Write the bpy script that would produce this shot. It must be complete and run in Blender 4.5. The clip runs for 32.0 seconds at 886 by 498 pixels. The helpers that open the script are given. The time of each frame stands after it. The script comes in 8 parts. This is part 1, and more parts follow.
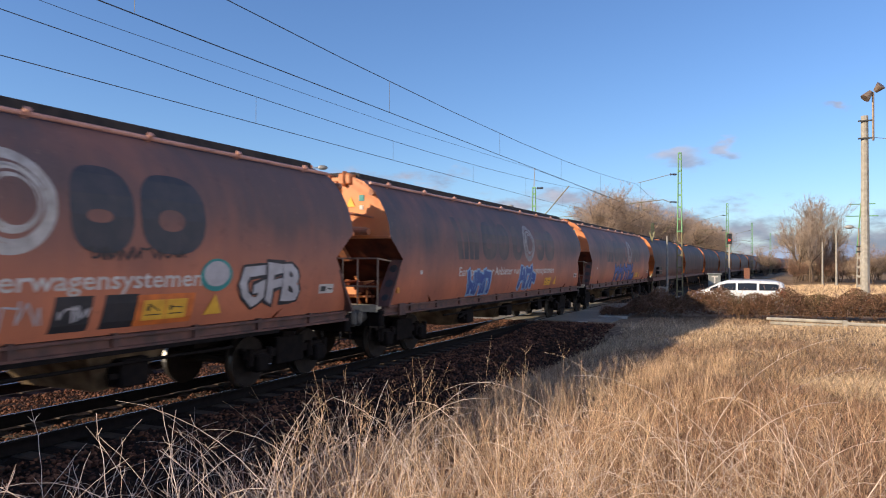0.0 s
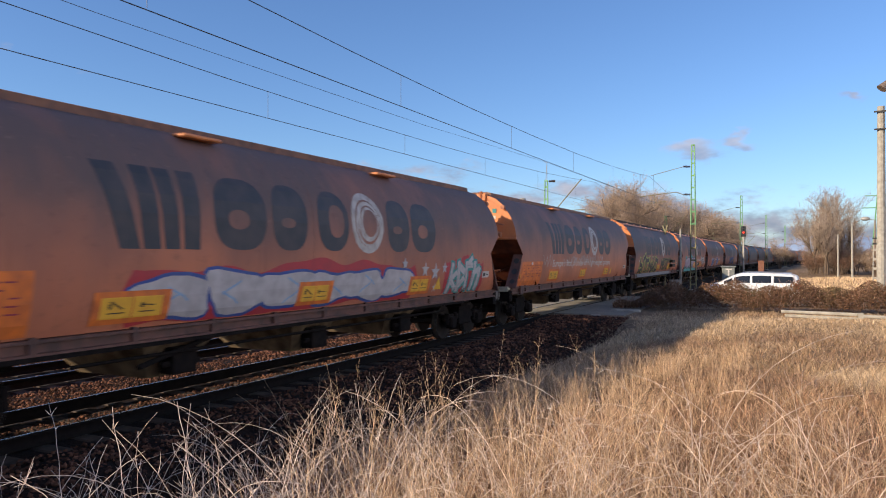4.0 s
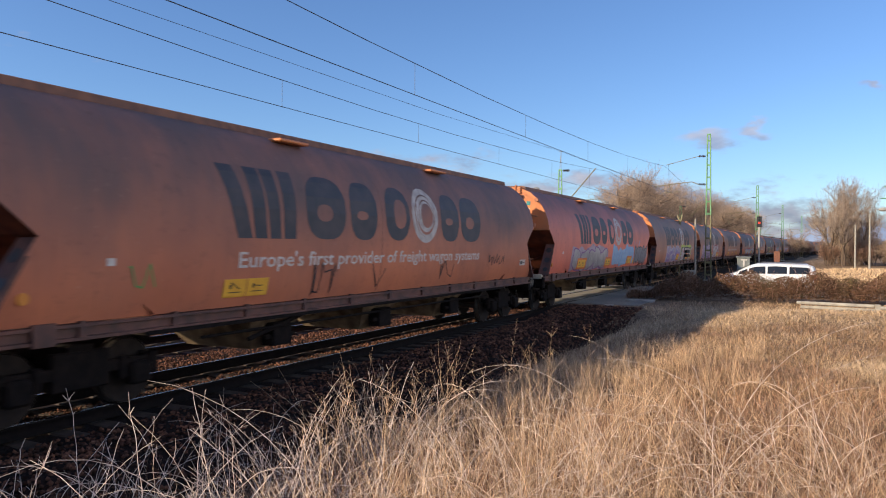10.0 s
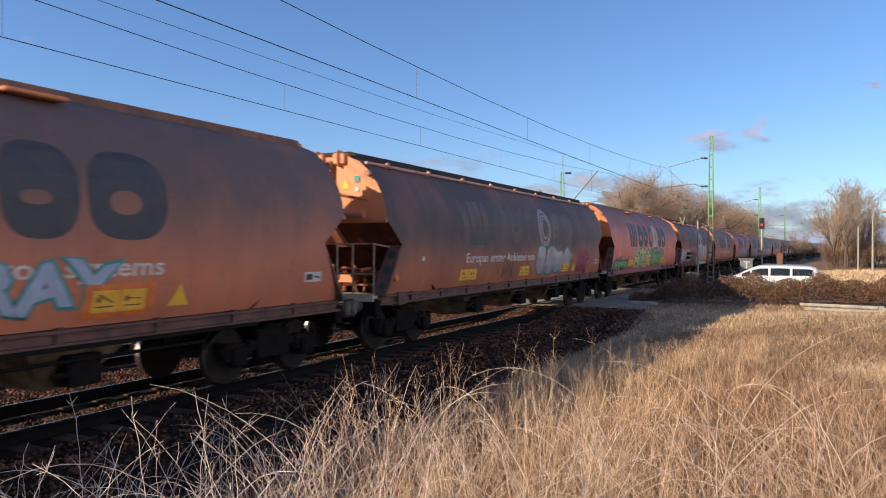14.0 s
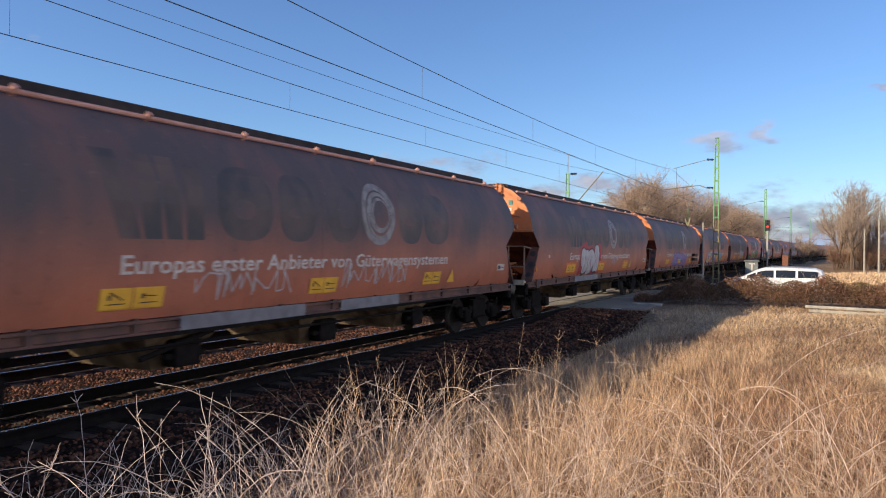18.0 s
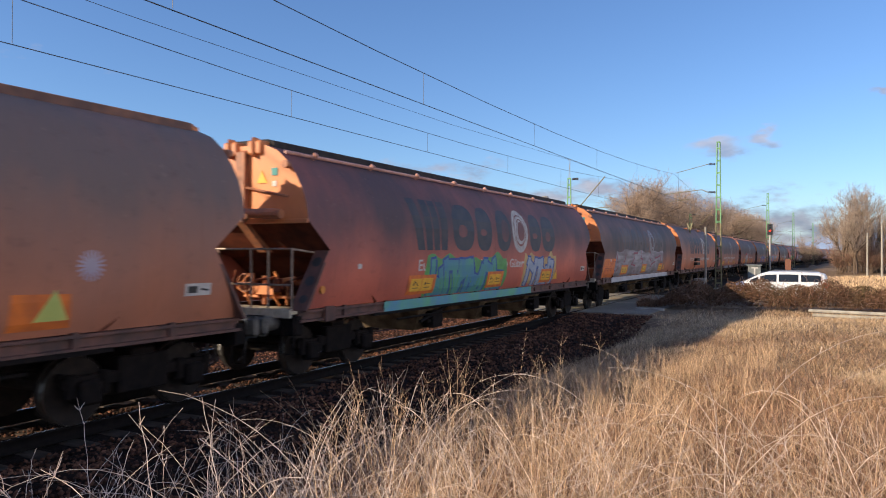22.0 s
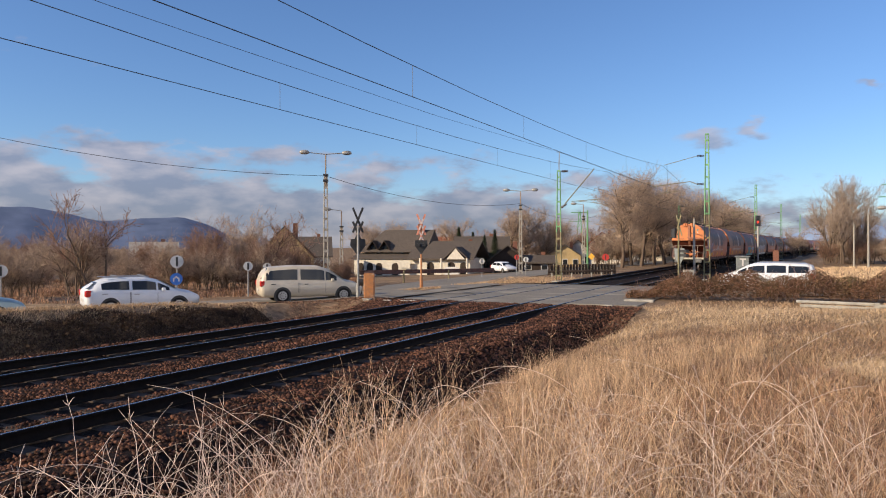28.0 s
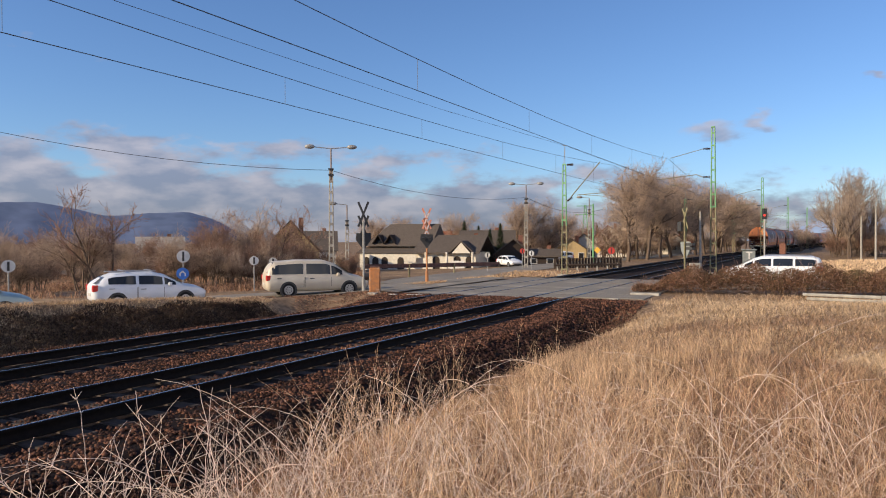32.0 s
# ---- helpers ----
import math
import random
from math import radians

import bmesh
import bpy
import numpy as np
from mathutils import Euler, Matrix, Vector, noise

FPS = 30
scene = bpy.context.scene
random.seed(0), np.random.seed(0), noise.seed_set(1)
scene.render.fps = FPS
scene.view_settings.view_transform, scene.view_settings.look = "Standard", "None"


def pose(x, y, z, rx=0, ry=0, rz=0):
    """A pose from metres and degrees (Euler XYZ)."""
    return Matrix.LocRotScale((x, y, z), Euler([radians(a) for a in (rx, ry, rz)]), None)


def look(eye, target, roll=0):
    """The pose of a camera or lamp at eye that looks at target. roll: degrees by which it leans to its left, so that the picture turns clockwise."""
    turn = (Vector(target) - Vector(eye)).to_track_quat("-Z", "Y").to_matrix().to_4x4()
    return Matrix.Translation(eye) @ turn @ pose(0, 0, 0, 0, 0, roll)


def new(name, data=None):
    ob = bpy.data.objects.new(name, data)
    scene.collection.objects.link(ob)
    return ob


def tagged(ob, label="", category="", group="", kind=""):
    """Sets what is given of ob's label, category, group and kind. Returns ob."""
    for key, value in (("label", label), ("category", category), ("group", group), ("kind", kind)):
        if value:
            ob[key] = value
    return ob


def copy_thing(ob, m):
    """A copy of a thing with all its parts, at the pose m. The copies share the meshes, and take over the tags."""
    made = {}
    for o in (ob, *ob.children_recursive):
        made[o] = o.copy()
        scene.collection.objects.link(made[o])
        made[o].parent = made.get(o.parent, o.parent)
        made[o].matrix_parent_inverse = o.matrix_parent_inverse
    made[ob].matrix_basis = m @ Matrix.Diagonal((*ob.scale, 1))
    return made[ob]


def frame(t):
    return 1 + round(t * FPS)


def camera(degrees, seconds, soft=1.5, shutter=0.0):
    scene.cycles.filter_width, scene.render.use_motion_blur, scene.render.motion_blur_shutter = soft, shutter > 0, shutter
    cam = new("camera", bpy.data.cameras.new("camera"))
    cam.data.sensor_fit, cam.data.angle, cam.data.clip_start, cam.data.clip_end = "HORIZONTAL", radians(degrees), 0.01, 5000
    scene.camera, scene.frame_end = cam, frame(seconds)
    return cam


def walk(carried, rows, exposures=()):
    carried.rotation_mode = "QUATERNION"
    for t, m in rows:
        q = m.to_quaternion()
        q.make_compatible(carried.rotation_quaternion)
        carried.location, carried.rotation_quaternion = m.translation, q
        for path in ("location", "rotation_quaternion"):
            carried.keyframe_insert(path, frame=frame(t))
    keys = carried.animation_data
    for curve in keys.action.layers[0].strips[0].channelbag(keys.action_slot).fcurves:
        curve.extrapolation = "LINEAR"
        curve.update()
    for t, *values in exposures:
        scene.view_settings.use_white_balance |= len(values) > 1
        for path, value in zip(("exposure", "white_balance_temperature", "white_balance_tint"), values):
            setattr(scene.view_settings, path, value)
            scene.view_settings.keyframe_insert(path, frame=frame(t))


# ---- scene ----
# Camera: held at one spot beside the line, slowly panning (seconds, heading, pitch, roll in degrees)
EYE = Vector((0.0, 0.0, 2.278))
cam = camera(62.2, 32.0, soft=1.05, shutter=0.15)
HEADINGS = (
    (0, -24.53, 1.053, 0.342), (0.5, -24.674, 1.007, 0.379), (1, -24.972, 0.899, 0.133), (1.5, -25.366, 0.629, -0.051),
    (2, -25.435, 0.491, -0.181), (3, -25.291, 0.549, 0.009), (3.5, -25.408, 0.575, 0.078), (5.5, -25.568, 0.368, 0.143),
    (6, -25.719, 0.12, 0.531), (7, -26.383, -0.292, 0.413), (7.5, -26.64, -0.526, 0.479), (8, -26.756, -0.64, 0.405),
    (8.5, -26.743, -0.646, 0.333), (9.5, -26.639, -0.45, 0.278), (10, -26.508, -0.297, 0.384), (10.5, -26.487, -0.217, 0.375),
    (11, -26.52, -0.209, 0.53), (12, -26.525, -0.192, 0.33), (12.5, -26.621, -0.187, 0.23), (13, -26.616, -0.133, 0.154),
    (13.5, -26.647, -0.106, 0.127), (14.5, -26.718, -0.023, 0.263), (16.5, -26.643, 0.025, 0.355), (17, -26.709, -0.035, 0.295),
    (17.5, -26.859, -0.054, 0.367), (18.5, -27.152, -0.012, 0.584), (19, -27.026, 0.133, 0.493), (19.5, -26.968, 0.135, 0.489),
    (20, -27.046, 0.129, 0.243), (21, -27.422, -0.11, 0.404), (21.5, -27.353, 0.113, 0.37), (22, -27.222, 0.4, 0.195),
    (22.5, -27.168, 0.343, 0.319), (23.5, -27.358, -0.095, 0.345), (24, -27.428, -0.225, 0.379), (24.5, -27.148, -0.133, 0.458),
    (25, -26.823, 0.015, 0.449), (25.5, -26.631, 0.096, 0.466), (27.5, -26.433, -0.068, -0.055), (28.5, -26.438, -0.309, -0.074),
    (29, -26.539, -0.465, -0.233), (29.5, -26.647, -0.564, -0.309), (30, -26.609, -0.609, -0.35), (31, -26.669, -0.482, -0.337),
    (31.5, -26.658, -0.548, -0.183), (32, -26.866, -0.638, -0.221),
)


def aim(heading, pitch, roll):
    a, p = radians(heading), radians(pitch)
    way = Vector((math.sin(a) * math.cos(p), math.cos(a) * math.cos(p), math.sin(p)))
    return look(EYE, EYE + way, roll)


# the camera brightens its picture while the shaded train fills it
walk(cam, [(t, aim(a, p, r)) for t, a, p, r in HEADINGS], ((0, 0.57), (23, 0.57), (25.0, 0.43), (27.5, 0.4), (32, 0.4)))

# ---- light ----
SUN_WAY = Vector((1.6, 1.9, -1.0)).normalized()
sun = new("sun", bpy.data.lights.new("sun", "SUN"))
sun.data.energy, sun.data.angle, sun.data.color = 4.6, radians(0.6), (1.0, 0.82, 0.58)
sun.matrix_world = look((0, 0, 60), Vector((0, 0, 60)) + SUN_WAY)
scene.view_settings.exposure = 0.4


def make_world():
    world = bpy.data.worlds.new("sky")
    scene.world = world
    world.use_nodes = True
    nt = world.node_tree
    nt.nodes.clear()
    N, K = nt.nodes.new, nt.links.new
    sky = N("ShaderNodeTexSky")
    sky.sky_type, sky.sun_disc = "NISHITA", False
    sky.sun_elevation = math.asin(-SUN_WAY.z)
    sky.sun_rotation = math.atan2(-SUN_WAY.x, -SUN_WAY.y)
    sky.air_density, sky.dust_density, sky.ozone_density = 1.0, 0.3, 3.6
    co = N("ShaderNodeTexCoord")
    sep = N("ShaderNodeSeparateXYZ")
    K(co.outputs["Generated"], sep.inputs[0])

    def math_node(op, a, b=None, clamp=False):
        m = N("ShaderNodeMath")
        m.operation, m.use_clamp = op, clamp
        for k, v in enumerate((a, b)):
            if v is None:
                continue
            if isinstance(v, (int, float)):
                m.inputs[k].default_value = v
            else:
                K(v, m.inputs[k])
        return m.outputs[0]

    # low cloud bank: stretched noise, thickest near the hills
    mp = N("ShaderNodeMapping")
    mp.inputs["Scale"].default_value = (5.0, 5.0, 13.0)
    K(co.outputs["Generated"], mp.inputs[0])
    nz = N("ShaderNodeTexNoise")
    nz.inputs["Scale"].default_value, nz.inputs["Detail"].default_value, nz.inputs["Roughness"].default_value = 1.6, 7.0, 0.58
    K(mp.outputs[0], nz.inputs["Vector"])
    low = N("ShaderNodeMapRange")
    low.inputs[1].default_value, low.inputs[2].default_value = 0.02, 0.17
    low.inputs[3].default_value, low.inputs[4].default_value = 0.30, -0.26
    K(sep.outputs[2], low.inputs[0])
    # the bank thins out towards the line's far end
    side = N("ShaderNodeMapRange")
    side.inputs[1].default_value, side.inputs[2].default_value = -0.75, 0.0
    side.inputs[3].default_value, side.inputs[4].default_value = 0.11, -0.1
    K(sep.outputs[0], side.inputs[0])
    # added unseen: broken front-lit cloud over the sky's eastern half, fill for the train
    east = N("ShaderNodeMapRange")
    east.interpolation_type = "SMOOTHSTEP"
    east.inputs[1].default_value, east.inputs[2].default_value = 0.15, 0.75
    K(sep.outputs[0], east.inputs[0])
    d = math_node("ADD", math_node("ADD", math_node("ADD", nz.outputs[0], low.outputs[0]), side.outputs[0]), math_node("MULTIPLY", east.outputs[0], 0.42))
    cover = N("ShaderNodeMapRange")
    cover.interpolation_type = "SMOOTHSTEP"
    cover.inputs[1].default_value, cover.inputs[2].default_value = 0.50, 0.66
    K(d, cover.inputs[0])
    fine = N("ShaderNodeTexNoise")
    fine.inputs["Scale"].default_value, fine.inputs["Detail"].default_value = 3.4, 6.0
    K(mp.outputs[0], fine.inputs["Vector"])
    tone = N("ShaderNodeValToRGB")
    tone.color_ramp.elements[0].position, tone.color_ramp.elements[1].position = 0.38, 0.66
    tone.color_ramp.elements[0].color, tone.color_ramp.elements[1].color = (2.3, 2.6, 3.6, 1), (4.5, 4.3, 4.9, 1)
    K(fine.outputs[0], tone.inputs[0])
    base = N("ShaderNodeMapRange")
    base.inputs[1].default_value, base.inputs[2].default_value = 0.02, 0.12
    base.inputs[3].default_value, base.inputs[4].default_value = 0.70, 0.98
    K(sep.outputs[2], base.inputs[0])
    dim = N("ShaderNodeVectorMath")
    dim.operation = "SCALE"
    K(tone.outputs[0], dim.inputs[0])
    K(base.outputs[0], dim.inputs["Scale"])
    # raised brightness of the added eastern cloud
    lit = N("ShaderNodeMixRGB")
    lit.inputs[2].default_value = (13.2, 12.2, 11.8, 1)
    K(east.outputs[0], lit.inputs[0])
    K(dim.outputs[0], lit.inputs[1])
    # two small puffs over the mast
    puff = None
    for bx, by, bz, size in ((-0.115, 0.982, 0.137, 0.026), (-0.061, 0.986, 0.146, 0.018), (0.06, 0.985, 0.19, 0.014)):
        ds = N("ShaderNodeVectorMath")
        ds.operation = "DISTANCE"
        ds.inputs[1].default_value = (bx, by, bz)
        wob = N("ShaderNodeVectorMath")
        wob.operation = "MULTIPLY_ADD"
        wob.inputs[1].default_value, wob.inputs[2].default_value = (0.09, 0.09, 0.09), (-0.045, -0.045, -0.045)
        K(fine.outputs["Color"], wob.inputs[0])
        sm = N("ShaderNodeVectorMath")
        K(co.outputs["Generated"], sm.inputs[0])
        K(wob.outputs[0], sm.inputs[1])
        st = N("ShaderNodeVectorMath")
        st.operation = "MULTIPLY"
        st.inputs[1].default_value = (1, 1, 1.9)
        K(sm.outputs[0], st.inputs[0])
        ds.inputs[1].default_value = (bx, by, bz * 1.9)
        K(st.outputs[0], ds.inputs[0])
        mr = N("ShaderNodeMapRange")
        mr.interpolation_type = "SMOOTHSTEP"
        mr.inputs[1].default_value, mr.inputs[2].default_value = size * 1.5, size * 0.3
        mr.inputs[3].default_value, mr.inputs[4].default_value = 0.0, 0.75
        K(ds.outputs["Value"], mr.inputs[0])
        puff = mr.outputs[0] if puff is None else math_node("MAXIMUM", puff, mr.outputs[0])
    blue = N("ShaderNodeMixRGB")
    blue.blend_type = "MULTIPLY"
    blue.inputs[0].default_value, blue.inputs[2].default_value = 1.0, (0.86, 0.985, 1.21, 1)
    K(sky.outputs[0], blue.inputs[1])
    mix = N("ShaderNodeMixRGB")
    K(math_node("MAXIMUM", math_node("MULTIPLY", cover.outputs[0], 0.88), puff), mix.inputs[0])
    K(blue.outputs[0], mix.inputs[1])
    K(lit.outputs[0], mix.inputs[2])
    bg = N("ShaderNodeBackground")
    bg.inputs[1].default_value = 0.095
    K(mix.outputs[0], bg.inputs[0])
    out = N("ShaderNodeOutputWorld")
    K(bg.outputs[0], out.inputs[0])


make_world()

# ---- materials ----


def material(name, c1, c2=None, scale=4.0, rough=0.7, metal=0.0, bump=0.0, bump_scale=None, c3=None, scale3=0.6, lo=0.55, hi=0.75, stretch=(1, 1, 1), glow=0.0, island=0.0):
    """Two colours mixed by a fine noise, a third laid over them in large blots; relief by the fine noise."""
    m = bpy.data.materials.new(name)
    m.use_nodes = True
    nt = m.node_tree
    N, K = nt.nodes.new, nt.links.new
    b = nt.nodes["Principled BSDF"]
    b.inputs["Roughness"].default_value, b.inputs["Metallic"].default_value = rough, metal
    b.inputs["Base Color"].default_value = (*c1, 1)
    if rough >= 0.75 and not metal:
        b.inputs["Specular IOR Level"].default_value = 0.12
    if glow:
        b.inputs["Emission Color"].default_value, b.inputs["Emission Strength"].default_value = (*c1, 1), glow
    if c2 is None and c3 is None and not bump:
        return m
    c2 = c2 or c1
    co = N("ShaderNodeTexCoord")
    mp = N("ShaderNodeMapping")
    mp.inputs["Scale"].default_value = stretch
    K(co.outputs["Object"], mp.inputs[0])
    nz = N("ShaderNodeTexNoise")
    nz.inputs["Scale"].default_value, nz.inputs["Detail"].default_value = scale, 5.0
    K(mp.outputs[0], nz.inputs["Vector"])
    ramp = N("ShaderNodeValToRGB")
    ramp.color_ramp.elements[0].position, ramp.color_ramp.elements[1].position = 0.34, 0.66
    ramp.color_ramp.elements[0].color, ramp.color_ramp.elements[1].color = (*c1, 1), (*c2, 1)
    K(nz.outputs[0], ramp.inputs[0])
    col = ramp.outputs[0]
    if c3:
        big = N("ShaderNodeTexNoise")
        big.inputs["Scale"].default_value, big.inputs["Detail"].default_value = scale3, 4.0
        K(mp.outputs[0], big.inputs["Vector"])
        r = N("ShaderNodeMapRange")
        r.inputs[1].default_value, r.inputs[2].default_value = lo, hi
        K(big.outputs[0], r.inputs[0])
        mx = N("ShaderNodeMixRGB")
        mx.inputs[2].default_value = (*c3, 1)
        K(r.outputs[0], mx.inputs[0])
        K(col, mx.inputs[1])
        col = mx.outputs[0]
    if island:
        geo = N("ShaderNodeNewGeometry")
        hsv = N("ShaderNodeHueSaturation")
        r = N("ShaderNodeMapRange")
        r.inputs[3].default_value, r.inputs[4].default_value = 1 - island, 1 + island
        K(geo.outputs["Random Per Island"], r.inputs[0])
        K(r.outputs[0], hsv.inputs["Value"])
        K(col, hsv.inputs["Color"])
        col = hsv.outputs[0]
    K(col, b.inputs["Base Color"])
    if bump:
        bp = N("ShaderNodeBump")
        bp.inputs["Strength"].default_value = bump
        bp.inputs["Distance"].default_value = 0.02
        if bump_scale:
            bn = N("ShaderNodeTexNoise")
            bn.inputs["Scale"].default_value, bn.inputs["Detail"].default_value = bump_scale, 4.0
            K(mp.outputs[0], bn.inputs["Vector"])
            K(bn.outputs[0], bp.inputs["Height"])
        else:
            K(nz.outputs[0], bp.inputs["Height"])
        K(bp.outputs[0], b.inputs["Normal"])
    return m


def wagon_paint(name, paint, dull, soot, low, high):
    """Orange paint, weathered in blots, under a film of brake dust and grain soot that thins out towards the lower
    side, where rain wipes it; the film also paints in the light bounced up on to that side, darker above.
    """
    m = material(name, paint, dull, scale=0.9, rough=0.5, bump=0.03, bump_scale=9)
    nt = m.node_tree
    N, K = nt.nodes.new, nt.links.new
    b = nt.nodes["Principled BSDF"]
    b.inputs["Specular IOR Level"].default_value = 0.2
    col = b.inputs["Base Color"].links[0].from_socket
    co = N("ShaderNodeTexCoord")
    info = N("ShaderNodeObjectInfo")
    sep = N("ShaderNodeSeparateXYZ")
    K(co.outputs["Object"], sep.inputs[0])
    shift = N("ShaderNodeVectorMath")
    shift.operation = "MULTIPLY_ADD"
    shift.inputs[1].default_value = (40.0, 40.0, 0.0)
    K(info.outputs["Random"], shift.inputs[0])
    K(co.outputs["Object"], shift.inputs[2])

    def noise_of(scale, stretch, detail, rough=0.55):
        mp = N("ShaderNodeMapping")
        mp.inputs["Scale"].default_value = stretch
        K(shift.outputs[0], mp.inputs[0])
        nz = N("ShaderNodeTexNoise")
        nz.inputs["Scale"].default_value, nz.inputs["Detail"].default_value, nz.inputs["Roughness"].default_value = scale, detail, rough
        K(mp.outputs[0], nz.inputs["Vector"])
        return nz.outputs[0]

    def ranged(sock, a, z, lo, hi, soft=False):
        r = N("ShaderNodeMapRange")
        if soft:
            r.interpolation_type = "SMOOTHSTEP"
        for q, v in enumerate((a, z, lo, hi)):
            r.inputs[q + 1].default_value = v
        K(sock, r.inputs[0])
        return r.outputs[0]

    def plus(a, c):
        n = N("ShaderNodeMath")
        n.operation, n.use_clamp = "ADD", True
        K(a, n.inputs[0])
        K(c, n.inputs[1])
        return n.outputs[0]

    def laid(under, over, amount):
        mx = N("ShaderNodeMixRGB")
        mx.inputs[2].default_value = (*over, 1)
        K(amount, mx.inputs[0])
        K(under, mx.inputs[1])
        return mx.outputs[0]

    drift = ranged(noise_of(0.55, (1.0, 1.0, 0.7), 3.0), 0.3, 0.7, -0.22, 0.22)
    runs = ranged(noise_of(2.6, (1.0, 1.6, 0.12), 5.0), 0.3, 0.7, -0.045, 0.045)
    # soot and the painted bounce-light gradient in one, darker upwards
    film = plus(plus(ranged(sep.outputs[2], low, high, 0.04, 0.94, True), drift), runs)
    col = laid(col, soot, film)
    # scuffs, rust bleeding in thin runs, and pale rubbed spots
    col = laid(col, tuple(c * 0.4 for c in soot), ranged(noise_of(5.0, (1.0, 0.8, 1.2), 8.0, 0.7), 0.56, 0.78, 0.0, 0.4))
    col = laid(col, (0.20, 0.085, 0.05), ranged(noise_of(7.0, (1.0, 2.4, 0.1), 4.0), 0.6, 0.75, 0.0, 0.35))
    col = laid(col, (0.55, 0.36, 0.28), ranged(noise_of(13.0, (1.0, 0.6, 1.0), 6.0, 0.65), 0.62, 0.75, 0.0, 0.22))
    K(col, b.inputs["Base Color"])
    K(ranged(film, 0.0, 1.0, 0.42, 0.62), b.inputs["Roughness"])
    return m


